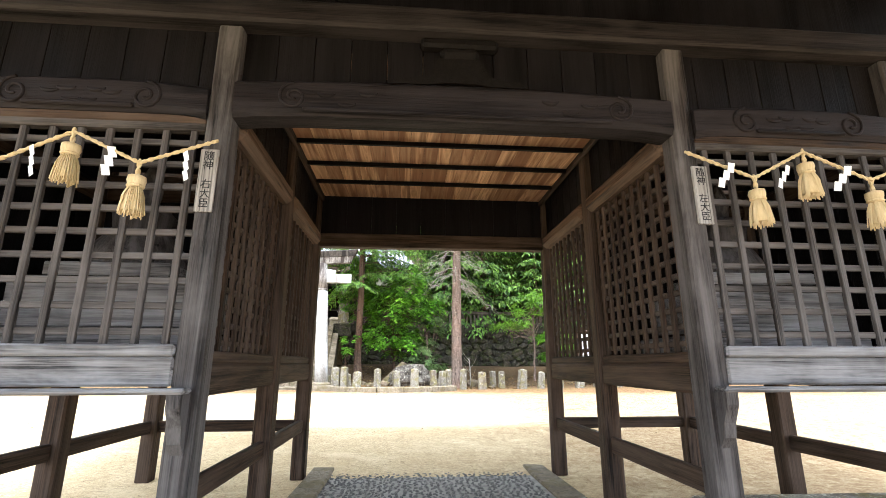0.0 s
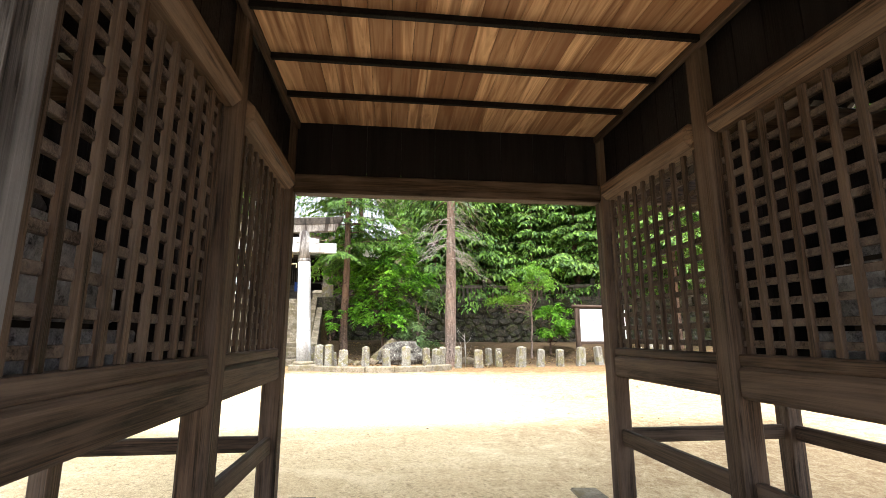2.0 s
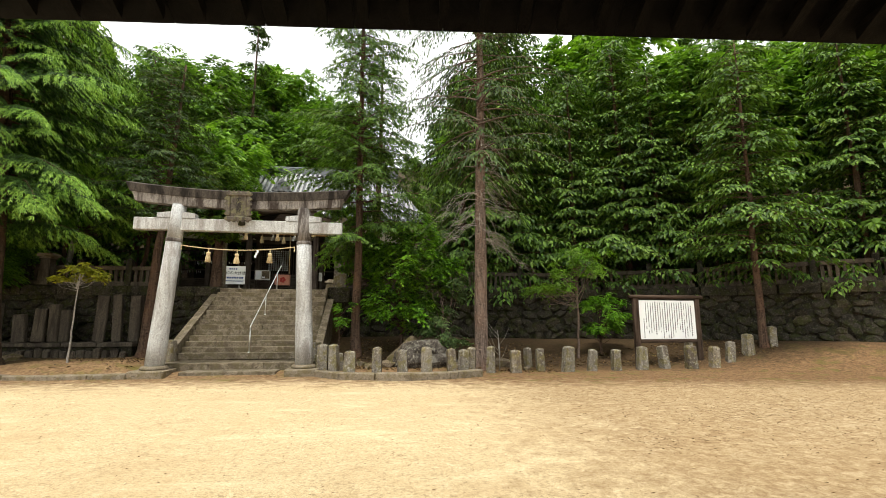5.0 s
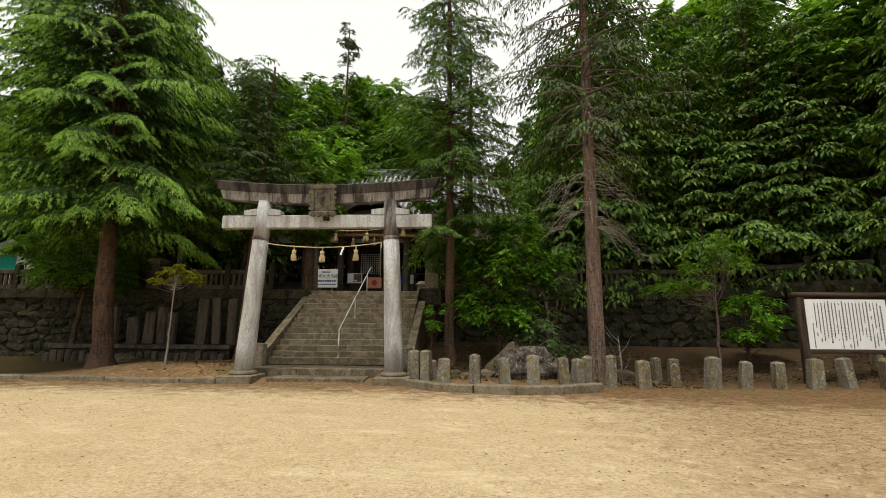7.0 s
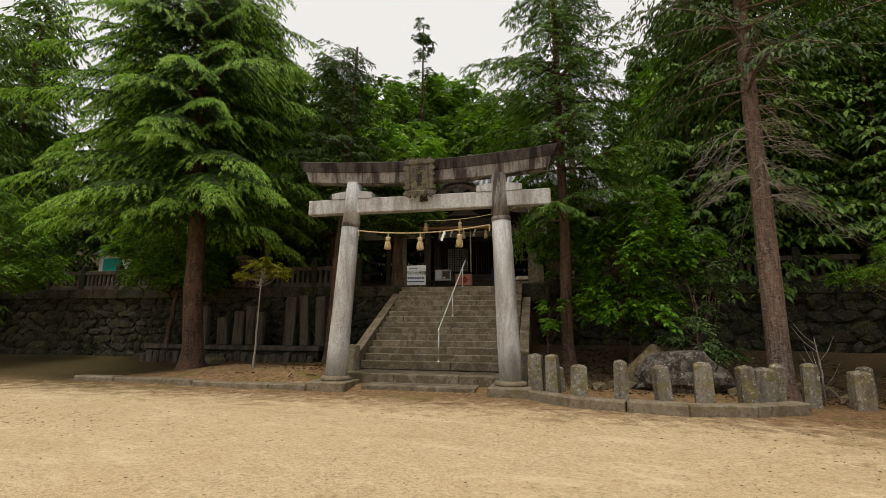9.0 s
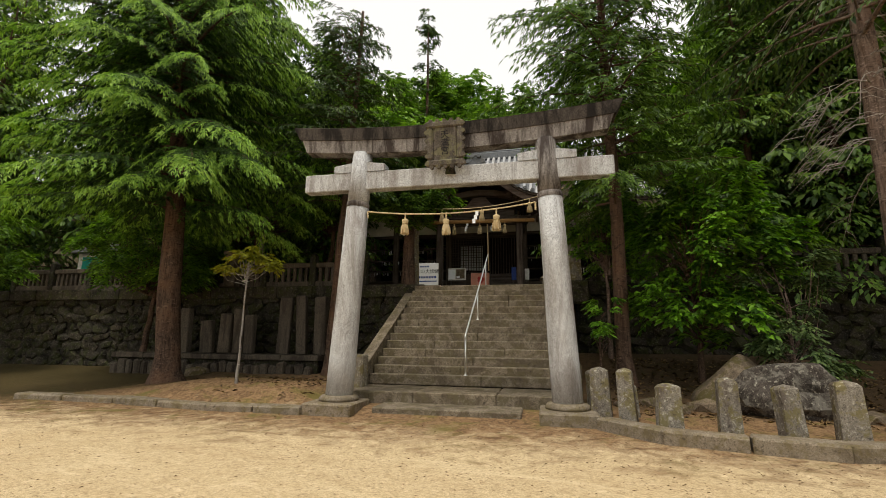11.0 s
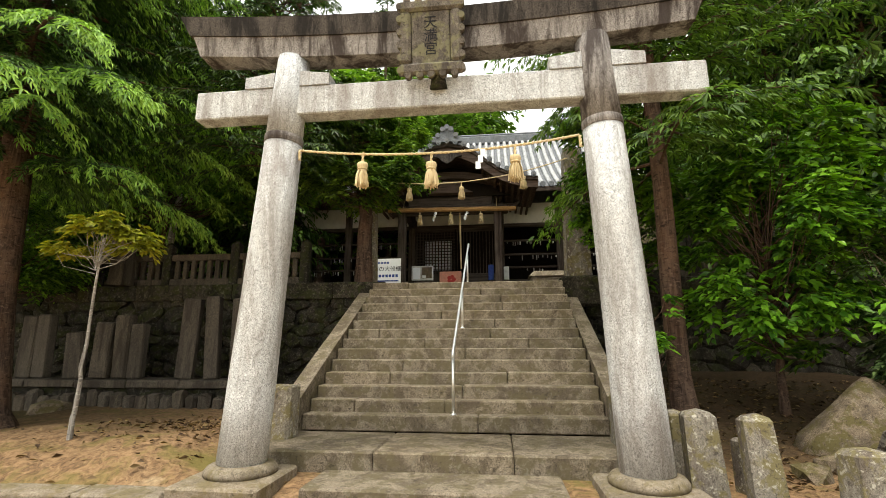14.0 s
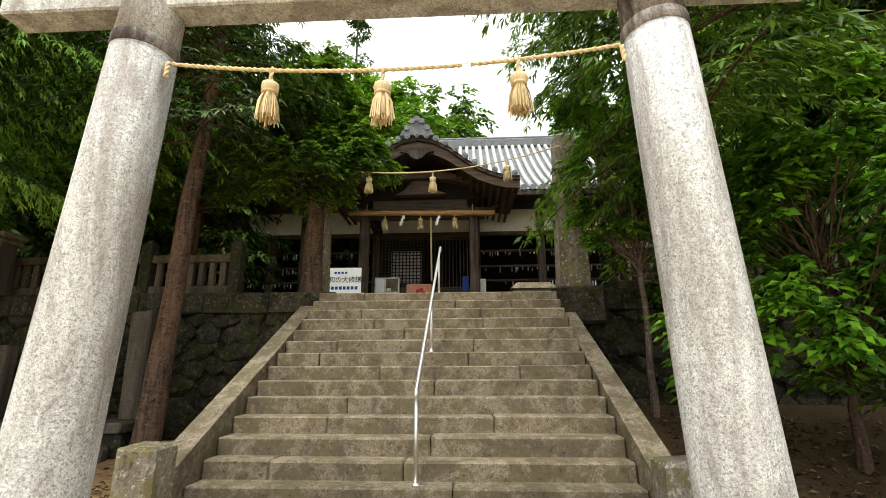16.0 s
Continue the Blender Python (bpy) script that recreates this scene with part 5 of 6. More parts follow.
# ---------------- straw ropes, tassels and folded paper ----------------
def rope_shape(points, r, turns=14.0):
    """Two strands twisted round a path."""
    sh, pts = Shape(), [Vector(p) for p in points]
    total = sum((b - a).length for a, b in zip(pts, pts[1:]))
    n = max(12, int(total / 0.03))
    dense = []
    for i in range(n + 1):
        f = i / n * (len(pts) - 1)
        k = min(int(f), len(pts) - 2)
        dense.append(pts[k].lerp(pts[k + 1], f - k))
    for strand in (0, math.pi):
        line = []
        for i, p in enumerate(dense):
            d = (dense[min(i + 1, n)] - dense[max(i - 1, 0)]).normalized()
            a = d.cross(Vector((0, 0, 1)))
            a = a.normalized() if a.length > 0.01 else Vector((1, 0, 0))
            b = d.cross(a)
            w = strand + i * 2 * math.pi * turns * total / n / 1.3
            line.append(p + (a * math.cos(w) + b * math.sin(w)) * r * 0.55)
        sh.tube(line, r * 0.62, 6)
    return sh


def sagging(a, b, sag, n=12):
    a, b = Vector(a), Vector(b)
    return [a.lerp(b, i / n) - Vector((0, 0, 4 * sag * (i / n) * (1 - i / n))) for i in range(n + 1)]


def tassel_meshes(seed=3):
    rs = random.Random(seed)
    skirt = Shape()
    for i in range(70):
        a, r = rs.uniform(0, 2 * math.pi), math.sqrt(rs.random())
        end = 0.066 * r + rs.uniform(-0.006, 0.006)
        skirt.tube([(0.028 * r * math.cos(a), 0.028 * r * math.sin(a), -0.13), (0.055 * r * math.cos(a), 0.055 * r * math.sin(a), -0.2), (end * math.cos(a), end * math.sin(a), -0.31 + rs.uniform(-0.012, 0.012))], [0.004, 0.005, 0.0042], 3, False, False)
    skirt.tube([(0, 0, -0.14), (0, 0, -0.2), (0, 0, -0.29)], [0.026, 0.04, 0.055], 10)
    head = Shape().tube([(0, 0, -0.075), (0, 0, -0.085), (0, 0, -0.11), (0, 0, -0.135), (0, 0, -0.155)], [0.02, 0.045, 0.05, 0.043, 0.032], 14, rough=0.06)
    ring = [(0.038 * math.cos(i * math.pi / 6), 0.038 * math.sin(i * math.pi / 6), -0.142) for i in range(13)]
    band = Shape().tube(ring, 0.009, 6, caps=False)
    loop = rope_shape([(0, 0, 0.02), (0, 0, -0.09)], 0.012)
    return [(n, s.mesh(n, straw_mat)) for n, s in (("skirt", skirt), ("head", head), ("binding", band), ("loop", loop))]


TASSEL = tassel_meshes()


def tassel(m, size=1.0, group="straw tassels"):
    root = thing("straw_tassel", m @ Matrix.Diagonal((size, size, size, 1)), "golden rice-straw tassel hanging from a sacred rope", "tassel", group)
    for name, me in TASSEL:
        tagged(part(name, me, None, root), kind="stuff" if name == "skirt" else "")
    return root


def paper_streamer(m, size=1.0):
    """A zigzag of folded white paper."""
    sh, x, z = Shape(), 0.0, 0.0
    for k in range(3):
        w = 0.055
        sh.box((x, -0.002 + 0.004 * k, z - 0.085), (x + w, 0.001 + 0.004 * k, z), 0.001)
        x, z = x - 0.028, z - 0.07
    return solid("paper_streamer", sh, paper, m @ Matrix.Diagonal((size, size, size, 1)), "zigzag of folded white paper on a sacred rope", "paper streamer", "paper streamers")


def build_ropes():
    # under the stone gateway
    pts = sagging((-1.57, -0.04, 4.0), (1.6, -0.04, 4.02), 0.12, 16)
    solid("sacred_rope", rope_shape(pts, 0.016), straw_mat, SHRINE, "twisted straw rope tied between the stone columns", "rope", "sacred ropes")
    for x in (-1.57, 1.6):
        solid("rope_tail", rope_shape([(x, -0.06, 4.0), (x + (0.02 if x < 0 else 0.0), -0.09, 3.86)], 0.016), straw_mat, SHRINE, "loose end of the straw rope at a column", "rope", "sacred ropes")
    for u in (-0.82, -0.03, 0.9):
        z = 4.01 - 4 * 0.12 * ((u + 1.56) / 3.18) * (1 - (u + 1.56) / 3.18)
        tassel(SHRINE @ pose(u, -0.04, z - 0.01, 0, 0, 40 * u), 1.25)
    paper_streamer(SHRINE @ pose(0.52, -0.06, 3.9), 1.0)
    # between the pillars at the head of the stairs
    pts = sagging((-2.3, 5.62, 5.75), (2.4, 5.62, 6.1), 0.3, 16)
    solid("sacred_rope", rope_shape(pts, 0.014), straw_mat, SHRINE, "twisted straw rope strung between two stone pillars", "rope", "sacred ropes")
    for u in (-1.36, -0.1, 1.36):
        s = (u + 2.3) / 4.7
        tassel(SHRINE @ pose(u, 5.62, 5.75 + 0.35 * s - 4 * 0.3 * s * (1 - s) - 0.02, 0, 0, 30), 1.3)
    # on the wooden gate
    for run in (((-2.75, 2.58), (-2.33, 2.36), (-1.9, 2.58), (-1.52, 2.40), (-1.13, 2.58)), ((1.76, 2.62), (2.16, 2.43), (2.52, 2.62), (2.95, 2.44), (3.40, 2.62))):
        pts = [(x, FRONT - 0.17 if 0 < i < 4 else FRONT - 0.115, z) for i, (x, z) in enumerate(run)]
        solid("sacred_rope", rope_shape(pts, 0.012), straw_mat, HERE, "thin straw rope looped across the gate lattice", "rope", "sacred ropes")
        for x, y, z in pts[1:4]:
            tassel(pose(x, y, z, 0, 0, 25 * x), 1.0)
        for (x0, y0, z0), (x1, y1, z1) in zip(pts, pts[1:]):
            paper_streamer(pose((x0 + x1) / 2 + 0.02, y1 - 0.03, (z0 + z1) / 2 - 0.01, 8, -14 if x0 < 0 else 10, 35 * math.sin(9 * x0)), 0.72)


build_ropes()


# ---------------- name plaques, guardians and floor of the gate ----------------
def build_gate_things():
    for x, words in ((-1.18, "隨神　右大臣"), (1.86, "隨神　左大臣")):
        ob = thing("name_plaque", pose(x, FRONT - POST - 0.002, 2.34), "pale wooden name plaque with brushed black characters", "plaque", "gate plaques")
        part("board", Shape().box((-0.052, -0.016, -0.195), (0.052, 0.0, 0.195), 0.004), plaque_wood, ob)
        letters(words, 0.062, pose(x, FRONT - POST - 0.0195, 2.34, 90), ink, ob, stacked=True)
    for cx in ((OUT_L + LEFT) / 2, (RIGHT + OUT_R) / 2):
        root = thing("statue_pedestal", pose(cx, 3.45, 1.33), "stepped pedestal of weathered grey planks behind the lattice", "pedestal", "gate pedestals")
        for k, (w, d, z0, z1) in enumerate(((0.62, 0.42, 0.0, 0.16), (0.55, 0.36, 0.19, 0.34), (0.55, 0.36, 0.343, 0.50), (0.4, 0.3, 0.53, 0.62))):
            part("plank", Shape().box((-w, -d, z0), (w, d, z1), 0.008, wobble=0.004), grey_x, root)
        part("pedestal_core", Shape().box((-0.5, -0.3, 0.0), (0.5, 0.3, 0.53), 0.01), shade_dark, root)
        prof = [(0.0, 0.34), (0.06, 0.36), (0.16, 0.30), (0.3, 0.2), (0.42, 0.22), (0.5, 0.14), (0.53, 0.07), (0.58, 0.085), (0.66, 0.09), (0.74, 0.06), (0.82, 0.03)]
        solid("guardian_statue", Shape().tube([(0, 0, z) for z, _ in prof], [r for _, r in prof], 18, squash=0.75), grey_z, pose(cx, 3.5, 1.951), "faded seated wooden guardian figure on a plank pedestal", "statue", "gate guardians")
    # stone edging beside and under the gate
    root = thing("gate_kerb", HERE, "worn stone kerbs along the gate passage", "kerb", kind="structure")
    for x0, x1 in ((LEFT - 0.02, LEFT + 0.24), (RIGHT - 0.24, RIGHT + 0.02)):
        for y0, y1 in ((0.6, 1.9), (1.91, 3.2), (3.21, 4.6), (4.61, 6.05)):
            part("kerb_stone", Shape().box((x0 + (0.11 if x0 < 0 else -0.11), y0, -0.1), (x1 + (0.11 if x0 < 0 else -0.11), y1, 0.10), 0.02, wobble=0.006), kerb_stone, root)
    for x0, x1, top in ((OUT_L - 0.6, LEFT - 0.15, 0.34), (RIGHT + 0.15, OUT_R + 0.9, 0.42)):
        part("kerb_stone", Shape().box((x0, 3.12, -0.05), (x1, 3.36, top), 0.03, wobble=0.012), post_stone, root)
    part("passage_bed", Shape().box((LEFT + 0.33, 0.4, -0.05), (RIGHT - 0.33, 5.98, 0.062), 0.01), mortar, root)
    rs, sh = random.Random(8), Shape()
    y = 3.2
    while y < 5.95:
        x = LEFT + 0.36
        while x < RIGHT - 0.38:
            a, b, h = rs.uniform(0.014, 0.036), rs.uniform(0.011, 0.024), rs.uniform(0.006, 0.014)
            px, py, t = x + rs.uniform(-0.022, 0.022), y + rs.uniform(-0.02, 0.02), rs.uniform(0, 3.14)
            ring = [(px + a * math.cos(i * 1.0472) * math.cos(t) - b * math.sin(i * 1.0472) * math.sin(t), py + a * math.cos(i * 1.0472) * math.sin(t) + b * math.sin(i * 1.0472) * math.cos(t)) for i in range(6)]
            sh.add([(qx, qy, 0.058) for qx, qy in ring] + [(px + (qx - px) * 0.6, py + (qy - py) * 0.6, 0.062 + h) for qx, qy in ring], [(i, (i + 1) % 6, 6 + (i + 1) % 6, 6 + i) for i in range(6)] + [(6, 7, 8, 9, 10, 11)], True)
            x += 0.062
        y += 0.05
    tagged(part("pebbles", sh, pebble_mat, root, "dark rounded pebbles set in mortar"), kind="stuff")


build_gate_things()


# ---------------- shrine hall on the terrace ----------------
UC = -0.85
WALL_V = 13.0


def kara(x):
    """Height of the undulating gable over its own middle, x metres to the side."""
    pts = [(0.0, 8.42), (0.45, 8.33), (0.9, 8.1), (1.35, 7.74), (1.75, 7.45), (2.15, 7.27), (2.55, 7.15), (2.95, 7.12)]
    x = abs(x)
    for (a, p), (b, q) in zip(pts, pts[1:]):
        if x <= b:
            s = (x - a) / (b - a)
            return p + (q - p) * s
    return pts[-1][1]


def build_shrine():
    root = thing("shrine_hall", SHRINE, "old dark timber shrine hall with curved porch gable, tiled roof", "shrine")
    T = TERRACE - 0.06
    part("podium", Shape().box((UC - 7.2, 11.6, T - 0.3), (UC + 7.2, 22, T + 0.35), 0.03), kerb_stone, root)
    # porch posts and beams
    for x in (-2.63, 0.78):
        part("porch_post", Shape().box((x - 0.14, 10.86, T + 0.12), (x + 0.14, 11.14, 6.7), 0.025), shrine_wood, root)
        part("post_base", Shape().box((x - 0.24, 10.76, T - 0.05), (x + 0.24, 11.24, T + 0.125), 0.03), kerb_stone, root)
    part("porch_beam", Shape().box((-3.0, 10.9, 6.36), (1.15, 11.1, 6.72), 0.03), shrine_beam, root)
    part("carved_panel", Shape().box((-2.4, 10.94, 6.72), (0.6, 11.02, 7.05), 0.02), shrine_beam, root)
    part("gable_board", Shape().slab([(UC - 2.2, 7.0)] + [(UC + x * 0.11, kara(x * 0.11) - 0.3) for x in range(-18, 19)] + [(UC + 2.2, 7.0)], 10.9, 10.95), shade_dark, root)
    part("bracket_arm", Shape().slab([(UC - 0.8, 7.06), (UC + 0.8, 7.06), (UC + 0.5, 7.2), (UC + 0.25, 7.5), (UC - 0.25, 7.5), (UC - 0.5, 7.2)], 10.6, 10.88), gable_wood, root)
    part("arched_beam", Shape().slab([(UC + x * 0.2, 7.56 - 0.02 * x * x * 0.2) for x in range(-9, 10)] + [(UC + x * 0.2, 7.8 - 0.02 * x * x * 0.22) for x in range(9, -10, -1)], 10.5, 10.85), gable_wood, root)
    for s in (-1, 1):
        part("side_beam", Shape().box((UC + s * 1.7 - 0.12, 10.9, 6.4), (UC + s * 1.7 + 0.12, 13, 6.7), 0.02), shrine_beam, root)
        part("bracket_nose", Shape().tube([(UC + s * 1.95, 11, 6.6), (UC + s * 2.2, 11, 6.62), (UC + s * 2.42, 11, 6.78)], [0.13, 0.1, 0.03], 10), shrine_beam, root)
        for j in range(9):
            x = UC + s * (1.15 + 0.2 * j)
            part("porch_rafter", Shape().box((x - 0.04, 9.75, kara(1.15 + 0.2 * j) - 0.33), (x + 0.04, 12.9, kara(1.15 + 0.2 * j) - 0.24), 0.01), gable_wood, root)
    # the undulating roof: boards, edge moulding, tiles
    xs = [-2.95 + 0.118 * i for i in range(51)]
    rows = [[(UC + x, v, kara(x) - 0.22 + lift) for x in xs] for v, lift in ((9.66, 0), (13.2, 0.25))]
    part("soffit", Shape().grid(rows, True, True), gable_wood, root)
    hafu = Shape()
    hafu.grid([[(UC + x, 9.6, kara(x) - 0.05) for x in xs], [(UC + x, 9.6, kara(x) - 0.36 - 0.05 * math.cos(x)) for x in xs], [(UC + x, 9.72, kara(x) - 0.36 - 0.05 * math.cos(x)) for x in xs], [(UC + x, 9.72, kara(x) - 0.05) for x in xs], [(UC + x, 9.6, kara(x) - 0.05) for x in xs]], False, True)
    part("gable_moulding", hafu, gable_wood, root)
    part("gable_lip", Shape().grid([[(UC + x, 9.52, kara(x) + 0.02) for x in xs], [(UC + x, 9.52, kara(x) - 0.08) for x in xs], [(UC + x, 9.66, kara(x) - 0.12) for x in xs]], False, True), shrine_beam, root)
    part("porch_roof", Shape().grid([[(UC + x, v, kara(x) + 0.03 + lift) for x in xs] for v, lift in ((9.5, 0), (11.4, 0.08), (13.4, 0.3))], True), tile_mat, root)
    for i in range(21):
        x = -2.8 + 0.28 * i
        z = kara(x) + 0.06
        part("roll_tile", Shape().tube([(UC + x, 9.44, z), (UC + x, 11.4, z + 0.08), (UC + x, 13.4, z + 0.3)], 0.075, 8), roll_tile_mat, root)
        part("end_disc", Shape().tube([(UC + x, 9.40, z), (UC + x, 9.445, z)], [0.088, 0.088], 14), tile_mat, root)
        part("disc_boss", Shape().tube([(UC + x, 9.385, z), (UC + x, 9.402, z)], [0.035, 0.045], 8), tile_mat, root)
    part("ridge_ornament", Shape().slab([(UC - 0.5, 8.45), (UC + 0.5, 8.45), (UC + 0.42, 8.62), (UC + 0.25, 8.66), (UC + 0.2, 8.84), (UC, 8.95), (UC - 0.2, 8.84), (UC - 0.25, 8.66), (UC - 0.42, 8.62)], 9.42, 9.62), tile_mat, root)
    for x, z in ((-0.3, 8.68), (0.3, 8.68), (0, 8.98), (-0.14, 8.9), (0.14, 8.9)):
        part("ornament_disc", Shape().tube([(UC + x, 9.38, z), (UC + x, 9.62, z)], 0.085, 12), tile_mat, root)
    part("gable_pendant", Shape().slab([(UC - 0.5, 7.98), (UC - 0.3, 8.06), (UC + 0.3, 8.06), (UC + 0.5, 7.98), (UC + 0.28, 7.93), (UC + 0.16, 7.8), (UC, 7.72), (UC - 0.16, 7.8), (UC - 0.28, 7.93)], 9.52, 9.6), torii_cap, root)
    # front wall: plaster band, posts, open racks and the lattice doors
    for x in (UC - 6.6, UC - 4.4, -2.63, 0.9, UC + 4.0, UC + 6.6):
        part("wall_post", Shape().box((x - 0.13, WALL_V - 0.13, T + 0.3), (x + 0.13, WALL_V + 0.13, 7.6), 0.02), shrine_wood, root)
    for x0, x1 in ((UC - 6.47, UC - 4.53), (UC - 4.27, -2.76), (-2.5, 0.77), (1.03, UC + 3.87), (UC + 4.13, UC + 6.47)):
        part("plaster_panel", Shape().box((x0, WALL_V - 0.03, 6.5), (x1, WALL_V + 0.03, 7.32), 0.005), plaster, root)
        part("head_beam", Shape().box((x0, WALL_V - 0.08, 6.36), (x1, WALL_V + 0.08, 6.5), 0.01), shrine_beam, root)
        if x0 == -2.5:
            continue
        part("low_wall", Shape().box((x0, WALL_V - 0.04, T + 0.3), (x1, WALL_V + 0.04, 4.2), 0.01), shrine_beam, root)
        for z in (4.25, 4.75, 5.25, 5.8):
            part("rack_rail", Shape().box((x0, WALL_V - 0.12, z - 0.03), (x1, WALL_V + 0.02, z + 0.03), 0.008), shrine_beam, root)
        rs = random.Random(int(10 * x0) + 77)
        n = int((x1 - x0) / 0.11)
        for z in (4.75, 5.25, 5.8):
            for i in range(n):
                if rs.random() < 0.55:
                    x = x0 + 0.08 + i * 0.11 + rs.uniform(-0.04, 0.04)
                    part("votive_tag", Shape().box((x - 0.02, WALL_V - 0.16, z - 0.14 - rs.uniform(0, 0.12)), (x + 0.02, WALL_V - 0.145, z - rs.uniform(0.03, 0.1)), 0.003), rs.choice((poster_pale, plaque_wood, plaque_wood)), root)
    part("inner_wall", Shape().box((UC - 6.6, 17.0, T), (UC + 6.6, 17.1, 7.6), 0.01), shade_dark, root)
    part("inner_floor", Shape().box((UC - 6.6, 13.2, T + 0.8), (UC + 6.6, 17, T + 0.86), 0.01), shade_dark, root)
    for s in (-1, 1):
        part("side_wall", Shape().box((UC + s * 6.7 - 0.05, 13.1, T), (UC + s * 6.7 + 0.05, 20, 7.6), 0.01), shrine_wood, root)
    for j, (x0, x1) in enumerate(((-2.48, -0.9), (-0.86, 0.75))):
        door = part("lattice_door", Shape().box((x0, WALL_V - 0.05, T + 0.3), (x1, WALL_V - 0.02, 4.55), 0.01), shrine_beam, root, "dark door with a square lattice")
        part("door_rail", Shape().box((x0, WALL_V - 0.05, 6.22), (x1, WALL_V - 0.02, 6.36), 0.01), shrine_beam, door)
        for i in range(13):
            x = x0 + 0.05 + i * (x1 - x0 - 0.1) / 12
            part("door_bar", Shape().box((x - 0.018, WALL_V - 0.055, 4.55), (x + 0.018, WALL_V - 0.02, 6.22), 0.003), shrine_wood, door)
        if j == 0:
            for i in range(14):
                z = 4.62 + i * 0.118
                part("door_rail", Shape().box((x0, WALL_V - 0.045, z - 0.015), (x1, WALL_V - 0.022, z + 0.015), 0.003), shrine_beam, door)
    part("paper_screen", Shape().box((-2.2, WALL_V + 0.6, 4.8), (-1.1, WALL_V + 0.62, 6.0), 0.003), paper, root)
    # main roof with rows of roll tiles
    def slope(s):
        return (11.5 + 5.6 * s, 7.5 + 4.35 * (0.72 * s + 0.28 * s * s))

    n = 10
    wide = lambda s: 8.0 - 2.0 * s
    part("main_roof", Shape().grid([[(UC + k / 6 * wide(i / n), slope(i / n)[0], slope(i / n)[1]) for k in range(-6, 7)] for i in range(n + 1)], True), tile_mat, root)
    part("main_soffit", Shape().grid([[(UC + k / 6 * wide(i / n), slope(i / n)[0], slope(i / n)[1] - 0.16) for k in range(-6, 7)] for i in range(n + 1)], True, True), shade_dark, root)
    part("eave_board", Shape().box((UC - 7.9, 11.46, 7.3), (UC + 7.9, 11.56, 7.46), 0.01), shrine_beam, root)
    for i in range(53):
        x = -7.8 + 0.3 * i
        pts = [slope(s / n) for s in range(n + 1) if abs(x) < wide(s / n)]
        if len(pts) > 1:
            part("roll_tile", Shape().tube([(UC + x, v - 0.03, z + 0.05) for v, z in pts], 0.085, 8), roll_tile_mat, root)
            part("end_disc", Shape().tube([(UC + x, 11.40, 7.55), (UC + x, 11.46, 7.55)], 0.1, 12), tile_mat, root)
    part("rear_roof", Shape().grid([[(UC + k * 3.0, 17.1, 11.85) for k in (-2, 0, 2)], [(UC + k * 4.0, 23.0, 7.5) for k in (-2, 0, 2)]], True), tile_mat, root)
    part("ridge", Shape().box((UC - 6.0, 16.85, 11.7), (UC + 6.0, 17.35, 12.15), 0.05).box((UC - 6.15, 16.95, 12.15), (UC + 6.15, 17.25, 12.3), 0.06), tile_mat, root)
    for s in (-1, 1):
        part("ridge_end", Shape().box((UC + s * 6.1 - 0.12, 16.75, 11.6), (UC + s * 6.1 + 0.12, 17.45, 12.6), 0.08), tile_mat, root)
        part("gable_infill", Shape().add([(UC + s * 6.7, 12.6, 7.5), (UC + s * 6.7, 21.6, 7.5), (UC + s * 6.3, 17.1, 11.4), (UC + s * 6.6, 12.6, 7.5), (UC + s * 6.6, 21.6, 7.5), (UC + s * 6.2, 17.1, 11.4)], [(0, 1, 2), (5, 4, 3), (0, 2, 5, 3), (1, 4, 5, 2), (0, 3, 4, 1)]), shade_dark, root)


build_shrine()


def build_terrace_things():
    # bamboo rail with small tassels before the porch
    pole = Shape().tube([(-3.09 + 0.376 * i, 10.72, 6.52 - 0.006 * i) for i in range(13)], [0.085 if i % 2 else 0.078 for i in range(13)], 12)
    solid("bamboo_pole", pole, bamboo, SHRINE, "thick tan bamboo pole hung across the porch", "pole")
    for x in (-2.55, 0.75):
        solid("hanging_cord", Shape().tube([(x, 10.74, 6.55), (x, 10.88, 6.9)], 0.012, 5), straw_mat, SHRINE, "thin cord holding the bamboo pole", "cord", "pole cords")
    for u in (-1.95, -0.85, 0.2):
        tassel(SHRINE @ pose(u, 10.72, 6.42), 1.5)
    for u in (-1.42, -0.32):
        paper_streamer(SHRINE @ pose(u, 10.7, 6.42), 1.5)
    solid("bell_rope", rope_shape([(-0.55, 10.9, 6.4), (-0.52, 10.95, 4.4)], 0.03, 9), straw_mat, SHRINE, "thick bell rope hanging before the doors", "rope")
    # stone pillars at the head of the stairs, each on a block
    for s in (-1, 1):
        root = thing("stone_pillar", SHRINE @ (pose(2.52, 5.85, TERRACE - 0.3) if s > 0 else pose(-2.66, 6.8, TERRACE - 0.3) @ Matrix.Diagonal((0.8, 0.8, 1, 1))), "tall square granite pillar beside the stairs' head", "pillar", "stair pillars")
        part("shaft", Shape().add([(-0.27, -0.27, 0.42), (0.27, -0.27, 0.42), (0.27, 0.27, 0.42), (-0.27, 0.27, 0.42), (-0.2, -0.2, 3.5), (0.2, -0.2, 3.5), (0.2, 0.2, 3.5), (-0.2, 0.2, 3.5), (0, 0, 3.65)], [(0, 1, 5, 4), (1, 2, 6, 5), (2, 3, 7, 6), (3, 0, 4, 7), (4, 5, 8), (5, 6, 8), (6, 7, 8), (7, 4, 8)]), post_stone, root)
        part("base_block", Shape().box((-0.45, -0.5, -0.25), (0.45, 0.42, 0.43), 0.05, wobble=0.02), wall_stone, root)
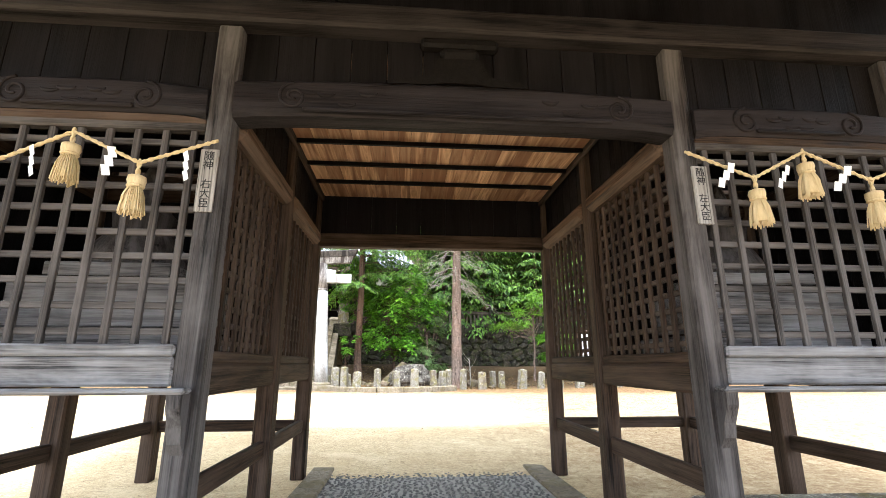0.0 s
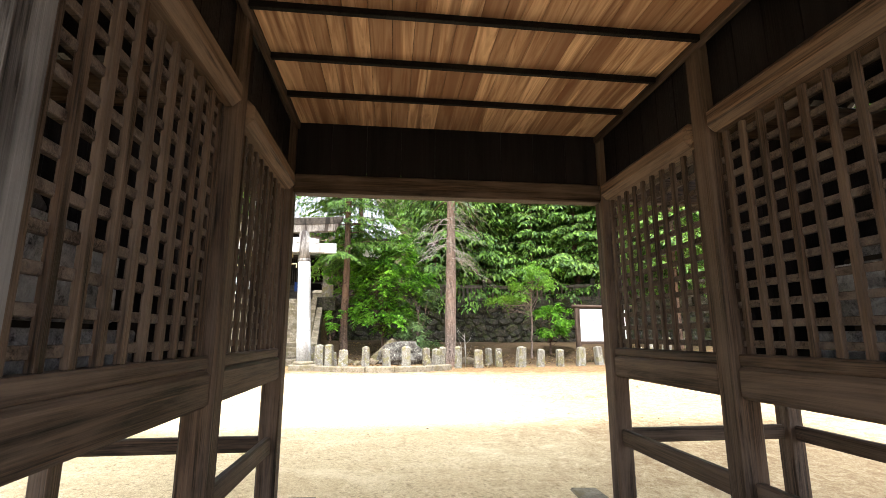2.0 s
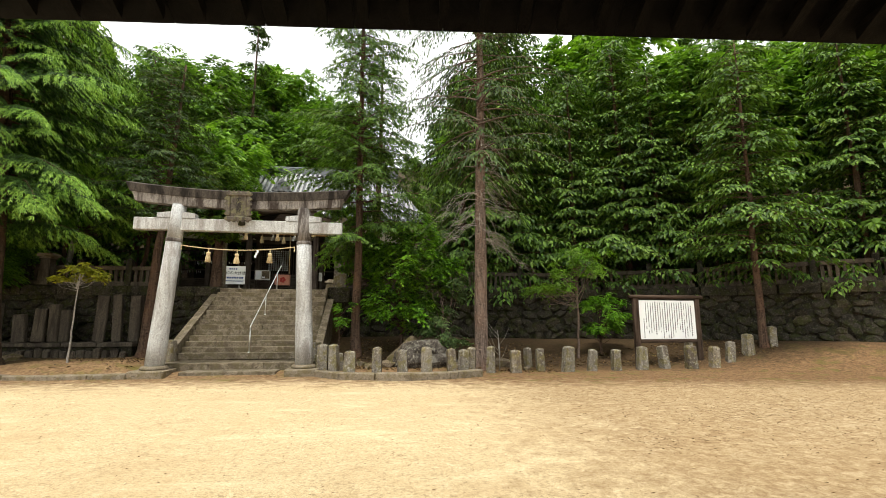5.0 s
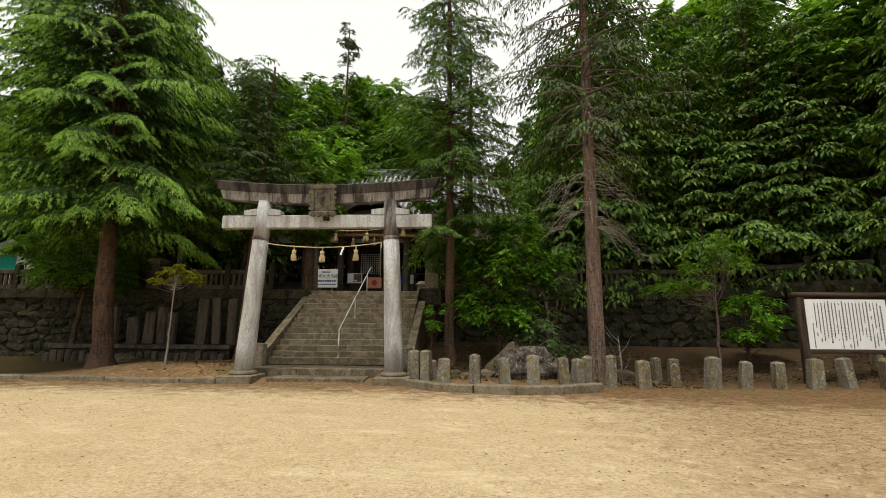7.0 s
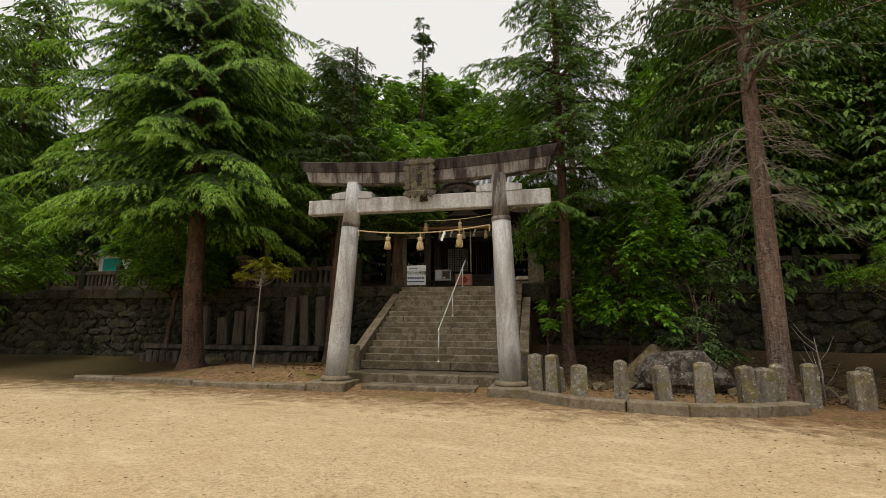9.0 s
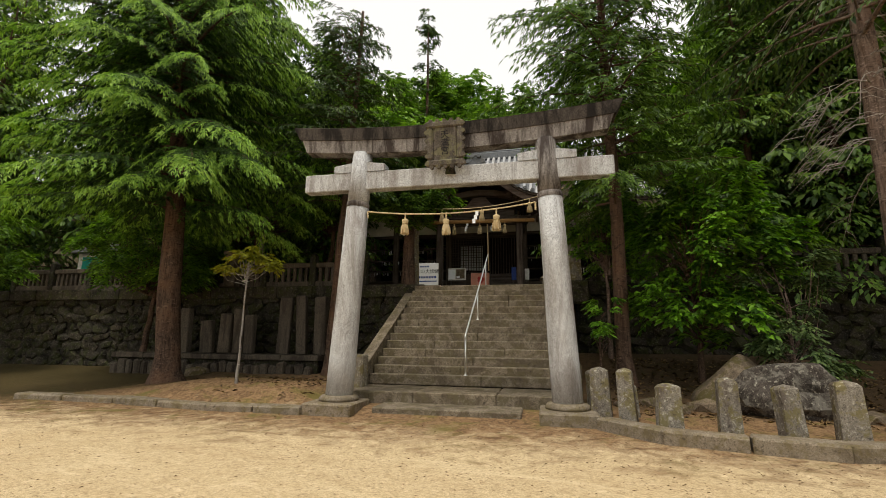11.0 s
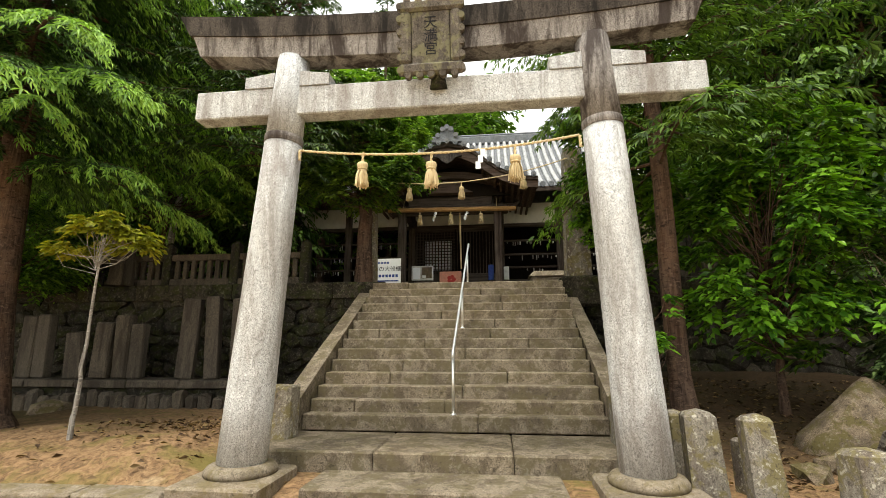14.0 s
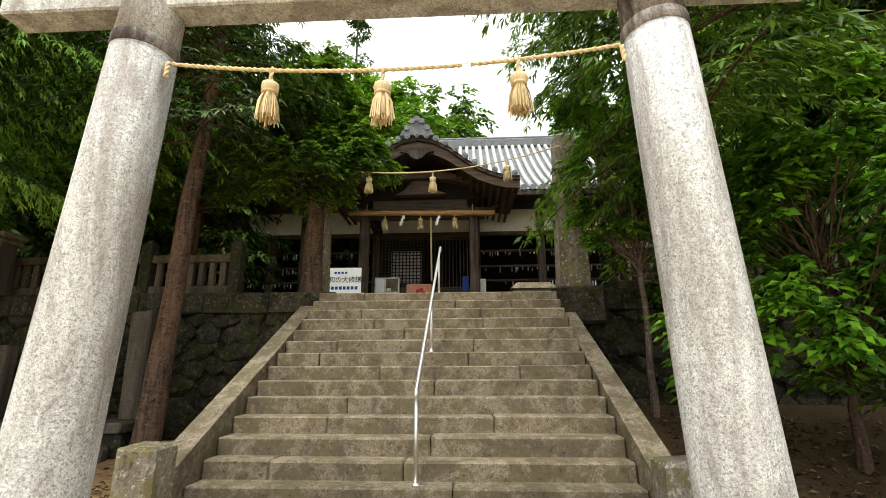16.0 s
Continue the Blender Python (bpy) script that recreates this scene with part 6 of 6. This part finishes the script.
    # stainless handrail up the middle
    root = thing("handrail", SHRINE, "polished steel handrail up the middle of the stairs", "handrail")
    top = lambda v: 1.68 + (v - 1.78) * 0.585
    part("top_rail", Shape().tube([(0.03, 1.74, 1.60), (0.03, 1.76, 1.67), (0.03, 1.85, top(1.85)), (0.02, 6.05, top(6.05)), (0.02, 6.15, top(6.15) - 0.03), (0.02, 6.16, top(6.16) - 0.12)], 0.021, 12), steel, root)
    for v, k in ((1.78, 0), (3.66, 7), (5.42, 13)):
        z = FIRST_Z + RISE * k
        post = part("post", Shape().tube([(0.03, v, z), (0.03, v, top(v))], 0.021, 12), steel, root)
        part("collar", Shape().tube([(0.03, v, z), (0.03, v, z + 0.025)], [0.05, 0.03], 12), steel, post)
    # campaign board on legs
    root = thing("banner_board", SHRINE @ pose(-3.0, 9.9, TERRACE - 0.06), "white notice banner with blue and black lettering on timber legs", "sign")
    base = SHRINE @ pose(-3.0, 9.9, TERRACE - 0.06)
    part("panel", Shape().box((-0.57, -0.02, 0.62), (0.57, 0.02, 1.52), 0.01), sign_white, root)
    for x in (-0.3, 0.3):
        part("leg", Shape().box((x - 0.035, 0.022, 0.0), (x + 0.035, 0.08, 1.4), 0.008), plaque_wood, root)
    letters("令和の大修繕", 0.19, base @ pose(0.02, -0.0235, 1.17, 90), ink, root)
    for k in range(4):
        part("title_mark", Shape().box((-0.2 + 0.1 * k, -0.024, 1.35), (-0.13 + 0.1 * k, -0.0205, 1.41), 0.001), ink_blue, root)
    for k in range(9):
        part("text_mark", Shape().box((-0.5 + 0.112 * k, -0.024, 0.90), (-0.42 + 0.112 * k, -0.0205, 0.99), 0.001), ink_blue, root)
    part("text_bar", Shape().box((-0.5, -0.024, 0.76), (0.5, -0.0205, 0.80), 0.001), ink_blue, root)
    # boxes and notices under the porch
    for name, x0, x1, z0, z1, mat, label in (("poster_board", -2.33, -1.55, 0.98, 1.5, poster_pale, "pale poster board propped in the porch"), ("offering_box", -1.33, -0.55, 0.72, 1.28, orange_paint, "orange-red offering box cover in the porch"), ("blue_notice", 0.4, 0.6, 0.95, 1.5, ink_blue, "narrow blue notice by the porch post"), ("white_notice", 0.95, 1.13, 0.95, 1.42, poster_pale, "small white notice by the porch post")):
        sh = Shape().box((x0, 11.3, z0), (x1, 11.58 if name == "offering_box" else 11.36, z1), 0.015)
        ob = thing(name, SHRINE @ pose(0, 0, TERRACE - 0.06), label, "notice" if "box" not in name else "box")
        part("panel", sh, mat, ob)
        part("stand", Shape().box((x0 + 0.04, 11.365, 0.0), (x0 + 0.09, 11.42, z1 - 0.02), 0.006).box((x1 - 0.09, 11.365, 0.0), (x1 - 0.04, 11.42, z1 - 0.02), 0.006), shrine_wood, ob)
        if name == "poster_board":
            part("sheet", Shape().box((x0 + 0.05, 11.295, z0 + 0.05), (x0 + 0.3, 11.298, z1 - 0.06), 0.001), paper, ob)
            part("photograph", Shape().box((x0 + 0.36, 11.295, z0 + 0.07), (x1 - 0.05, 11.298, z1 - 0.05), 0.001), boulder_stone, ob)
            part("caption", Shape().box((x0 + 0.38, 11.292, z0 + 0.09), (x0 + 0.52, 11.2945, z0 + 0.18), 0.001), paper, ob)
        if name == "offering_box":
            flower = Shape()
            for k in range(5):
                a = 2 * math.pi * k / 5
                flower.tube([(-0.9 + 0.09 * math.cos(a), 11.29, 1.0 + 0.09 * math.sin(a)), (-0.9 + 0.09 * math.cos(a), 11.299, 1.0 + 0.09 * math.sin(a))], 0.07, 12)
            part("plum_crest", flower, red_paint, ob)
    root = thing("stone_basin", SHRINE @ pose(2.15, 8.6, TERRACE - 0.06), "low pale stone water basin with a sloped lid", "basin")
    part("bowl", Shape().box((-0.5, -0.3, 0.0), (0.5, 0.3, 0.62), 0.05), kerb_stone, root)
    part("lid", Shape().add([(-0.56, -0.35, 0.62), (0.56, -0.35, 0.62), (0.56, 0.35, 0.62), (-0.56, 0.35, 0.62), (-0.4, -0.2, 0.78), (0.4, -0.2, 0.78), (0.4, 0.2, 0.78), (-0.4, 0.2, 0.78)], [(3, 2, 1, 0), (4, 5, 6, 7), (0, 1, 5, 4), (1, 2, 6, 5), (2, 3, 7, 6), (3, 0, 4, 7)]), step_stone, root)
    root = thing("stone_pillar", SHRINE @ pose(-8.47, 5.42, TERRACE + 0.08), "thick pale stone pillar with a moulded flat cap", "pillar")
    part("shaft", Shape().add([(-0.2, -0.2, 0), (0.2, -0.2, 0), (0.2, 0.2, 0), (-0.2, 0.2, 0), (-0.16, -0.16, 1.0), (0.16, -0.16, 1.0), (0.16, 0.16, 1.0), (-0.16, 0.16, 1.0)], [(3, 2, 1, 0), (4, 5, 6, 7), (0, 1, 5, 4), (1, 2, 6, 5), (2, 3, 7, 6), (3, 0, 4, 7)]), slab_stone, root)
    part("neck", Shape().box((-0.21, -0.21, 1.0), (0.21, 0.21, 1.07), 0.02), kerb_stone, root)
    part("cap", Shape().box((-0.28, -0.28, 1.07), (0.28, 0.28, 1.2), 0.035, wobble=0.006), kerb_stone, root)
    # a shed and a hut among the trees
    root = thing("small_shed", SHRINE @ pose(-20.0, 10.6, ground_z(-26.2, 27.1) - 0.1), "small pale shed with a green sheet on its wall", "shed")
    part("wall", Shape().box((-1.4, 0, 0), (1.4, 1.6, 2.7), 0.02), plaster, root)
    part("roof", Shape().slab([(-1.7, 2.7), (1.7, 2.7), (0, 3.3)], -0.3, 1.9), tile_mat, root)
    part("green_sheet", Shape().box((-1.1, -0.03, 1.5), (0.1, -0.003, 2.5), 0.006), green_paint, root)
    root = thing("wooden_hut", SHRINE @ pose(-12.6, 11.2, TERRACE - 0.06), "small dark slatted hut with a low tiled roof", "hut")
    part("wall", Shape().box((-1.6, 0, 0), (1.6, 2.6, 1.9), 0.02), shade_dark, root)
    for j in range(9):
        part("slat", Shape().box((-1.62, -0.04, 0.3 + j * 0.17), (1.62, -0.005, 0.39 + j * 0.17), 0.006), grey_x, root)
    part("roof", Shape().slab([(-2.2, 1.9), (2.2, 1.9), (2.25, 2.0), (0.6, 2.75), (-0.6, 2.75), (-2.25, 2.0)], -0.6, 3.1), shade_dark, root)
    p = SHRINE @ Vector((-9.5, 8.0, 0))
    root = thing("dead_tree", pose(p.x, p.y, TERRACE - 0.06, 0, 6, 0), "pale bare dead tree standing behind the fence", "tree")
    part("trunk", Shape().tube([(0, 0, -0.1), (0.05, 0, 1.5), (0.0, 0.05, 3.4)], [0.13, 0.11, 0.09], 10, rough=0.05), bark_pale, root)
    part("branch", Shape().tube([(0, 0, 2.9), (0.3, 0.1, 3.5), (0.4, 0.1, 4.1)], [0.05, 0.035, 0.015], 8), bark_pale, root)


build_terrace_things()


# ---------------- stones along the court's edge ----------------
def bollard_mesh(seed):
    rs = random.Random(seed)
    w, d, h, t = rs.uniform(0.13, 0.165), rs.uniform(0.11, 0.14), 0.72, 0.88
    j = lambda: rs.uniform(-0.012, 0.012)
    v = [(sx * w + j(), sy * d + j(), -0.25) for sx, sy in ((-1, -1), (1, -1), (1, 1), (-1, 1))]
    v += [(sx * w * t + j(), sy * d * t + j(), h + j()) for sx, sy in ((-1, -1), (1, -1), (1, 1), (-1, 1))]
    v += [(sx * w * t * 0.75, sy * d * t * 0.75, h + 0.035) for sx, sy in ((-1, -1), (1, -1), (1, 1), (-1, 1))]
    v += [(j(), j(), h + 0.065)]
    f = [(0, 1, 5, 4), (1, 2, 6, 5), (2, 3, 7, 6), (3, 0, 4, 7), (4, 5, 9, 8), (5, 6, 10, 9), (6, 7, 11, 10), (7, 4, 8, 11), (8, 9, 12), (9, 10, 12), (10, 11, 12), (11, 8, 12)]
    return Shape().add(v, f).mesh("stone_post", post_stone)


def build_posts():
    kinds = [bollard_mesh(k) for k in range(5)]
    rs = random.Random(31)
    spots = [(-2.66, 18.72), (-2.28, 18.4), (-1.78, 17.92), (-1.02, 17.98), (-0.3, 17.95), (0.36, 18.0), (1.08, 18.15), (1.42, 18.5), (1.66, 18.66), (2.3, 18.95), (3.06, 18.95), (3.98, 19.55), (4.72, 19.2), (5.55, 19.4), (6.4, 19.55), (7.3, 19.7), (8.2, 19.95), (8.95, 19.7), (9.75, 19.75), (10.6, 20.2), (11.5, 20.55), (12.6, 20.85)]
    for k, (x, y) in enumerate(spots):
        tilt = 6.0 if 11 < k else 3.0
        ob = solid("stone_post", kinds[k % 5], None, pose(x, y, ground_z(x, y) - (0.02 if k < 10 else 0.06), rs.uniform(-tilt, tilt), rs.uniform(-tilt, tilt), rs.uniform(-16, 16)) @ Matrix.Diagonal((1, 1, rs.uniform(0.92, 1.08), 1)), "weathered square granite post with lichen, set in the ground", "stone post", "boundary posts")
    for x, y, s in ((-2.75, 19.3, 0.95), (-2.2, 18.95, 0.7), (3.75, 20.3, 0.9), (10.0, 21.6, 1.5)):
        solid("stone_post", kinds[1], None, pose(x, y, ground_z(x, y) - 0.03, 2, -3, 20) @ Matrix.Diagonal((0.8, 0.8, s, 1)), "weathered square granite post standing behind the row", "stone post", "boundary posts")


def kerb_run(name, line, label, height=0.17, width=0.3):
    root = thing(name, HERE, label, "kerb", kind="structure")
    rs = random.Random(len(line))
    for (x0, y0), (x1, y1) in zip(line, line[1:]):
        ln, a = math.hypot(x1 - x0, y1 - y0), math.degrees(math.atan2(y1 - y0, x1 - x0))
        n = max(1, round(ln / 1.1))
        for i in range(n):
            s0, s1 = i * ln / n, (i + 1) * ln / n
            px, py = x0 + (x1 - x0) * s0 / ln, y0 + (y1 - y0) * s0 / ln
            part("kerb_stone", Shape().box((0.006, 0, -0.2), (s1 - s0 - 0.006, width, height + rs.uniform(-0.02, 0.02)), 0.025, pose(px, py, COURT, 0, 0, a), 0.01), kerb_stone, root)


def rock_mesh(seed, material, flat=1.0, rough=0.22, detail=2, name="rock"):
    bm = bmesh.new()
    bmesh.ops.create_icosphere(bm, subdivisions=detail, radius=1.0)
    for v in bm.verts:
        p = v.co.copy()
        k = 1 + rough * noise.noise(p * 1.6 + Vector((seed * 3.1, 0, 0))) + 0.5 * rough * noise.noise(p * 3.7 + Vector((0, seed, 0)))
        v.co = Vector((p.x * k, p.y * k * flat, p.z * k))
    me = bpy.data.meshes.new(name)
    bm.to_mesh(me)
    bm.free()
    me.materials.append(material)
    return me


def build_stones():
    bare = thing("bare_sapling", pose(2.62, 19.3, ground_z(2.62, 19.3)), "leafless pale sapling beside the old pine", "sapling")
    rb = random.Random(3)
    part("stem", Shape().tube([(0, 0, -0.1), (0.02, 0, 0.6), (-0.03, 0.02, 1.25)], [0.022, 0.018, 0.006], 6), bark_pale, bare)
    for k in range(7):
        z, a = rb.uniform(0.3, 1.1), rb.uniform(0, 6.28)
        part("branch", Shape().tube([(0, 0, z), (0.2 * math.cos(a), 0.2 * math.sin(a), z + 0.2), (0.38 * math.cos(a), 0.38 * math.sin(a), z + 0.5)], [0.009, 0.006, 0.002], 4), bark_pale, bare)
    kerb_run("kerb_east", [(-2.76, 18.05), (-1.95, 17.30), (-0.05, 17.02), (1.0, 17.35), (1.95, 18.0)], "low mossy stone kerb round the planted bed")
    kerb_run("kerb_west", [(-14.2, 17.25), (-11.7, 17.45), (-9.4, 17.42), (-7.55, 17.62)], "low worn stone kerb along the court", 0.14)
    m = rock_mesh(4, lichen_stone, 0.7, 0.35, 3, "inscribed_boulder")
    solid("inscribed_boulder", m, None, pose(0.32, 19.75, 0.72, 0, 0, 8) @ Matrix.Diagonal((0.95, 0.6, 0.52, 1)), "dark flat-faced boulder spotted with pale lichen", "boulder", "bed boulders")
    peak = Shape().tube([(0, 0, -0.2), (0, 0, 0.25), (0.02, 0, 0.7), (0, 0, 1.02), (0, 0, 1.1)], [1.0, 0.8, 0.42, 0.14, 0.03], 14, rough=0.06)
    solid("pointed_boulder", peak, boulder_stone, pose(-0.12, 20.75, ground_z(-0.12, 20.75) - 0.05, 0, 0, 20) @ Matrix.Diagonal((1.05, 0.75, 0.85, 1)), "smooth tan pointed boulder in the planted bed", "boulder", "bed boulders")
    rs = random.Random(17)
    small = [rock_mesh(k, boulder_stone, 0.8, 0.35, 1) for k in range(3)]
    for x, y, s in ((-1.4, 19.6, 0.22), (-0.9, 19.9, 0.28), (-1.75, 20.1, 0.2), (-2.3, 19.9, 0.16), (1.3, 19.6, 0.25), (3.3, 20.0, 0.22), (3.6, 19.9, 0.14), (2.9, 20.7, 0.4), (5.2, 20.6, 0.18), (-13.6, 21.4, 0.3)):
        solid("loose_stone", small[rs.randrange(3)], None, pose(x, y, ground_z(x, y) + s * 0.15, 0, 0, rs.uniform(0, 180)) @ Matrix.Diagonal((s * 1.3, s, s * 0.6, 1)), "rough mossy stone lying in the bed", "stone", "loose stones")
    # upright slabs on a ledge before the western wall
    ledge = thing("stele_ledge", SHRINE, "long low stone ledge faced with small upright stones", "ledge", kind="structure")
    for j in range(6):
        part("ledge_slab", Shape().box((-11.6 + j * 1.17, 4.15, 0.94), (-11.6 + (j + 1) * 1.17 - 0.008, 5.0, 1.10), 0.02, wobble=0.01), slab_stone, ledge)
    part("ledge_core", Shape().box((-11.5, 4.3, 0.2), (-4.65, 5.3, 0.94), 0.02), dark_stone, ledge)
    for j in range(25):
        x = -11.4 + j * 0.272
        w = rs.uniform(0.105, 0.13)
        part("facing_stone", Shape().box((x - w, 4.06, 0.3), (x + w, 4.28, 0.86 + rs.uniform(-0.08, 0.06)), 0.05, wobble=0.02), slab_stone, ledge)
    for x, top in ((-9.77, 2.46), (-9.36, 2.49), (-8.55, 2.1), (-7.96, 2.3), (-7.45, 2.46), (-7.10, 2.26), (-5.97, 2.79), (-5.34, 2.83), (-4.76, 2.8)):
        w = rs.uniform(0.15, 0.21)
        solid("stone_slab", Shape().box((-w, -0.1, 0.0), (w, 0.1, top - 1.1), 0.03, wobble=0.012), slab_stone, SHRINE @ pose(x, 4.62, 1.098, rs.uniform(-2, 2), rs.uniform(-3, 3), rs.uniform(-8, 8)), "tall dark inscribed stone slab leaning by the wall", "stone slab", "inscribed slabs")


def build_notice():
    m = pose(8.72, 20.55, ground_z(8.7, 20.5), 0, 0, 8)
    root = thing("notice_board", m, "white notice board with columns of small writing in a timber frame", "notice board")
    part("panel", Shape().box((-1.08, -0.03, 0.86), (1.08, 0.0, 2.18), 0.006), sign_white, root)
    for x in (-1.18, 1.18):
        part("leg", Shape().box((x - 0.1, -0.05, -0.2), (x + 0.1, 0.08, 2.24), 0.015), aged_z, root)
    part("top_rail", Shape().tube([(-1.42, 0.0, 2.30), (1.42, 0.0, 2.30)], 0.07, 12), aged_x, root)
    part("bottom_rail", Shape().box((-1.08, -0.04, 0.74), (1.08, 0.06, 0.857), 0.012), aged_x, root)
    part("backing", Shape().box((-1.08, 0.001, 0.86), (1.08, 0.03, 2.2), 0.005), aged_x, root)
    rs = random.Random(6)
    for k in range(21):
        x = 0.92 - k * 0.092
        bold = k in (0, 4, 11, 15)
        z, end = (2.08 if not bold or k == 0 else 2.12), rs.uniform(0.92, 1.2)
        if k == 0:
            end, z = 1.02, 2.0
        if k == 20:
            z, end = 1.55, 0.95
        line = Shape()
        while z > end:
            h = 0.05 if bold else rs.uniform(0.03, 0.1)
            line.box((x - (0.02 if bold else 0.012), -0.034, z - h), (x + (0.02 if bold else 0.012), -0.0305, z), 0.001)
            z -= h + (0.025 if bold else 0.012)
            if not bold and rs.random() < 0.04:
                z -= 0.12
        tagged(part("text_column", line, ink, root), kind="stuff")


def build_litter():
    """Fallen needles and bits of leaf on the sand: thin over the court, thick by the kerbs and in drifts."""
    rs = np.random.RandomState(12)
    x = [rs.uniform(-15, 15, 3500)]
    y = [rs.uniform(7.5, 17, 3500)]
    for cx, cy, sx, sy, n in ((3.4, 10.6, 0.5, 0.25, 260), (5.0, 12.0, 1.8, 1.0, 1500), (7.5, 13.5, 2.6, 1.3, 1800), (2.5, 14.2, 1.5, 0.6, 600), (-9.5, 13.5, 1.8, 0.5, 500), (-4, 15.5, 2.0, 0.4, 350), (9.5, 16.5, 3.0, 1.0, 1200), (0.5, 16.3, 2.5, 0.5, 700), (-11, 16.4, 2.0, 0.5, 600)):
        x.append(rs.normal(cx, sx, n))
        y.append(rs.normal(cy, sy, n))
    x.append(rs.uniform(-14, 13, 7000))
    y.append(rs.uniform(17.2, 21.8, 7000))
    x, y = np.concatenate(x), np.concatenate(y)
    z = np.array([ground_z(a, b) for a, b in zip(x, y)]) + 0.006
    turn = rs.uniform(0, 2 * math.pi, len(x))
    way = np.stack([np.cos(turn), np.sin(turn), rs.uniform(-0.05, 0.15, len(x))], 1)
    up = np.array([0, 0, 1.0]) + rs.normal(0, 0.25, (len(x), 3))
    size = rs.uniform(0.014, 0.045, len(x))
    solid("fallen_litter", leaf_mesh("fallen_litter", np.stack([x, y, z], 1), way, up, size, size * rs.uniform(0.1, 0.4, len(x)), needle_brown, 0.3), None, HERE, "brown fallen needles and leaf bits on the sand", "litter", kind="stuff")


def build_fallen_leaves():
    """Curled dead leaves lying in the planted bed and along the wall's foot."""
    rs = np.random.RandomState(21)
    x = np.concatenate([rs.uniform(-2.4, 4.5, 2600), rs.normal(-8.6, 0.9, 700), rs.uniform(4.5, 13, 1400)])
    y = np.concatenate([rs.uniform(18.9, 23.6, 2600), rs.normal(19.8, 0.8, 700), rs.uniform(20.4, 22.6, 1400)])
    keep = np.array([b < wall_y(a) - 0.15 for a, b in zip(x, y)])
    x, y = x[keep], y[keep]
    z = np.array([ground_z(a, b) for a, b in zip(x, y)]) + 0.012
    turn = rs.uniform(0, 2 * math.pi, len(x))
    way = np.stack([np.cos(turn), np.sin(turn), rs.uniform(-0.1, 0.4, len(x))], 1)
    up = np.array([0, 0, 1.0]) + rs.normal(0, 0.4, (len(x), 3))
    size = rs.uniform(0.05, 0.12, len(x))
    solid("fallen_leaves", leaf_mesh("fallen_leaves", np.stack([x, y, z], 1), way, up, size, size * rs.uniform(0.3, 0.55, len(x)), dead_leaf, 0.35), None, HERE, "brown and yellow dead leaves scattered in the bed", "fallen leaves", kind="stuff")


build_litter()
build_fallen_leaves()
build_posts()
build_stones()
build_notice()


# ---------------- stones of the retaining wall ----------------
def build_wall_stones():
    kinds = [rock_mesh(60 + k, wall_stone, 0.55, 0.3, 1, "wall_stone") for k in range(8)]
    rs = random.Random(23)
    for root, x0, x1, limit in ((wall_east, STAIR_GAP[1] + 0.2, 21.0, 420), (wall_west, -27.0, STAIR_GAP[0] - 0.2, 300)):
        count = 0
        for row in range(8):
            z = 0.62 + row * 0.31
            x = x0 + rs.uniform(0, 0.3)
            while x < x1 and count < limit:
                w, h = rs.uniform(0.16, 0.46), rs.uniform(0.15, 0.30)
                p, t, n = wall_point(x)
                g = ground_z(p.x, p.y - 0.2)
                if z > g - 0.2:
                    m = run_pose(p + n * 0.17, t, n, z + rs.uniform(-0.06, 0.06)) @ pose(0, 0, 0, rs.uniform(-10, 10), rs.uniform(-35, 35), 0) @ Matrix.Diagonal((w, 0.26, h, 1))
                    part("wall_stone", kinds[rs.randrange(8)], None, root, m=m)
                    count += 1
                x += w * 1.6


build_wall_stones()
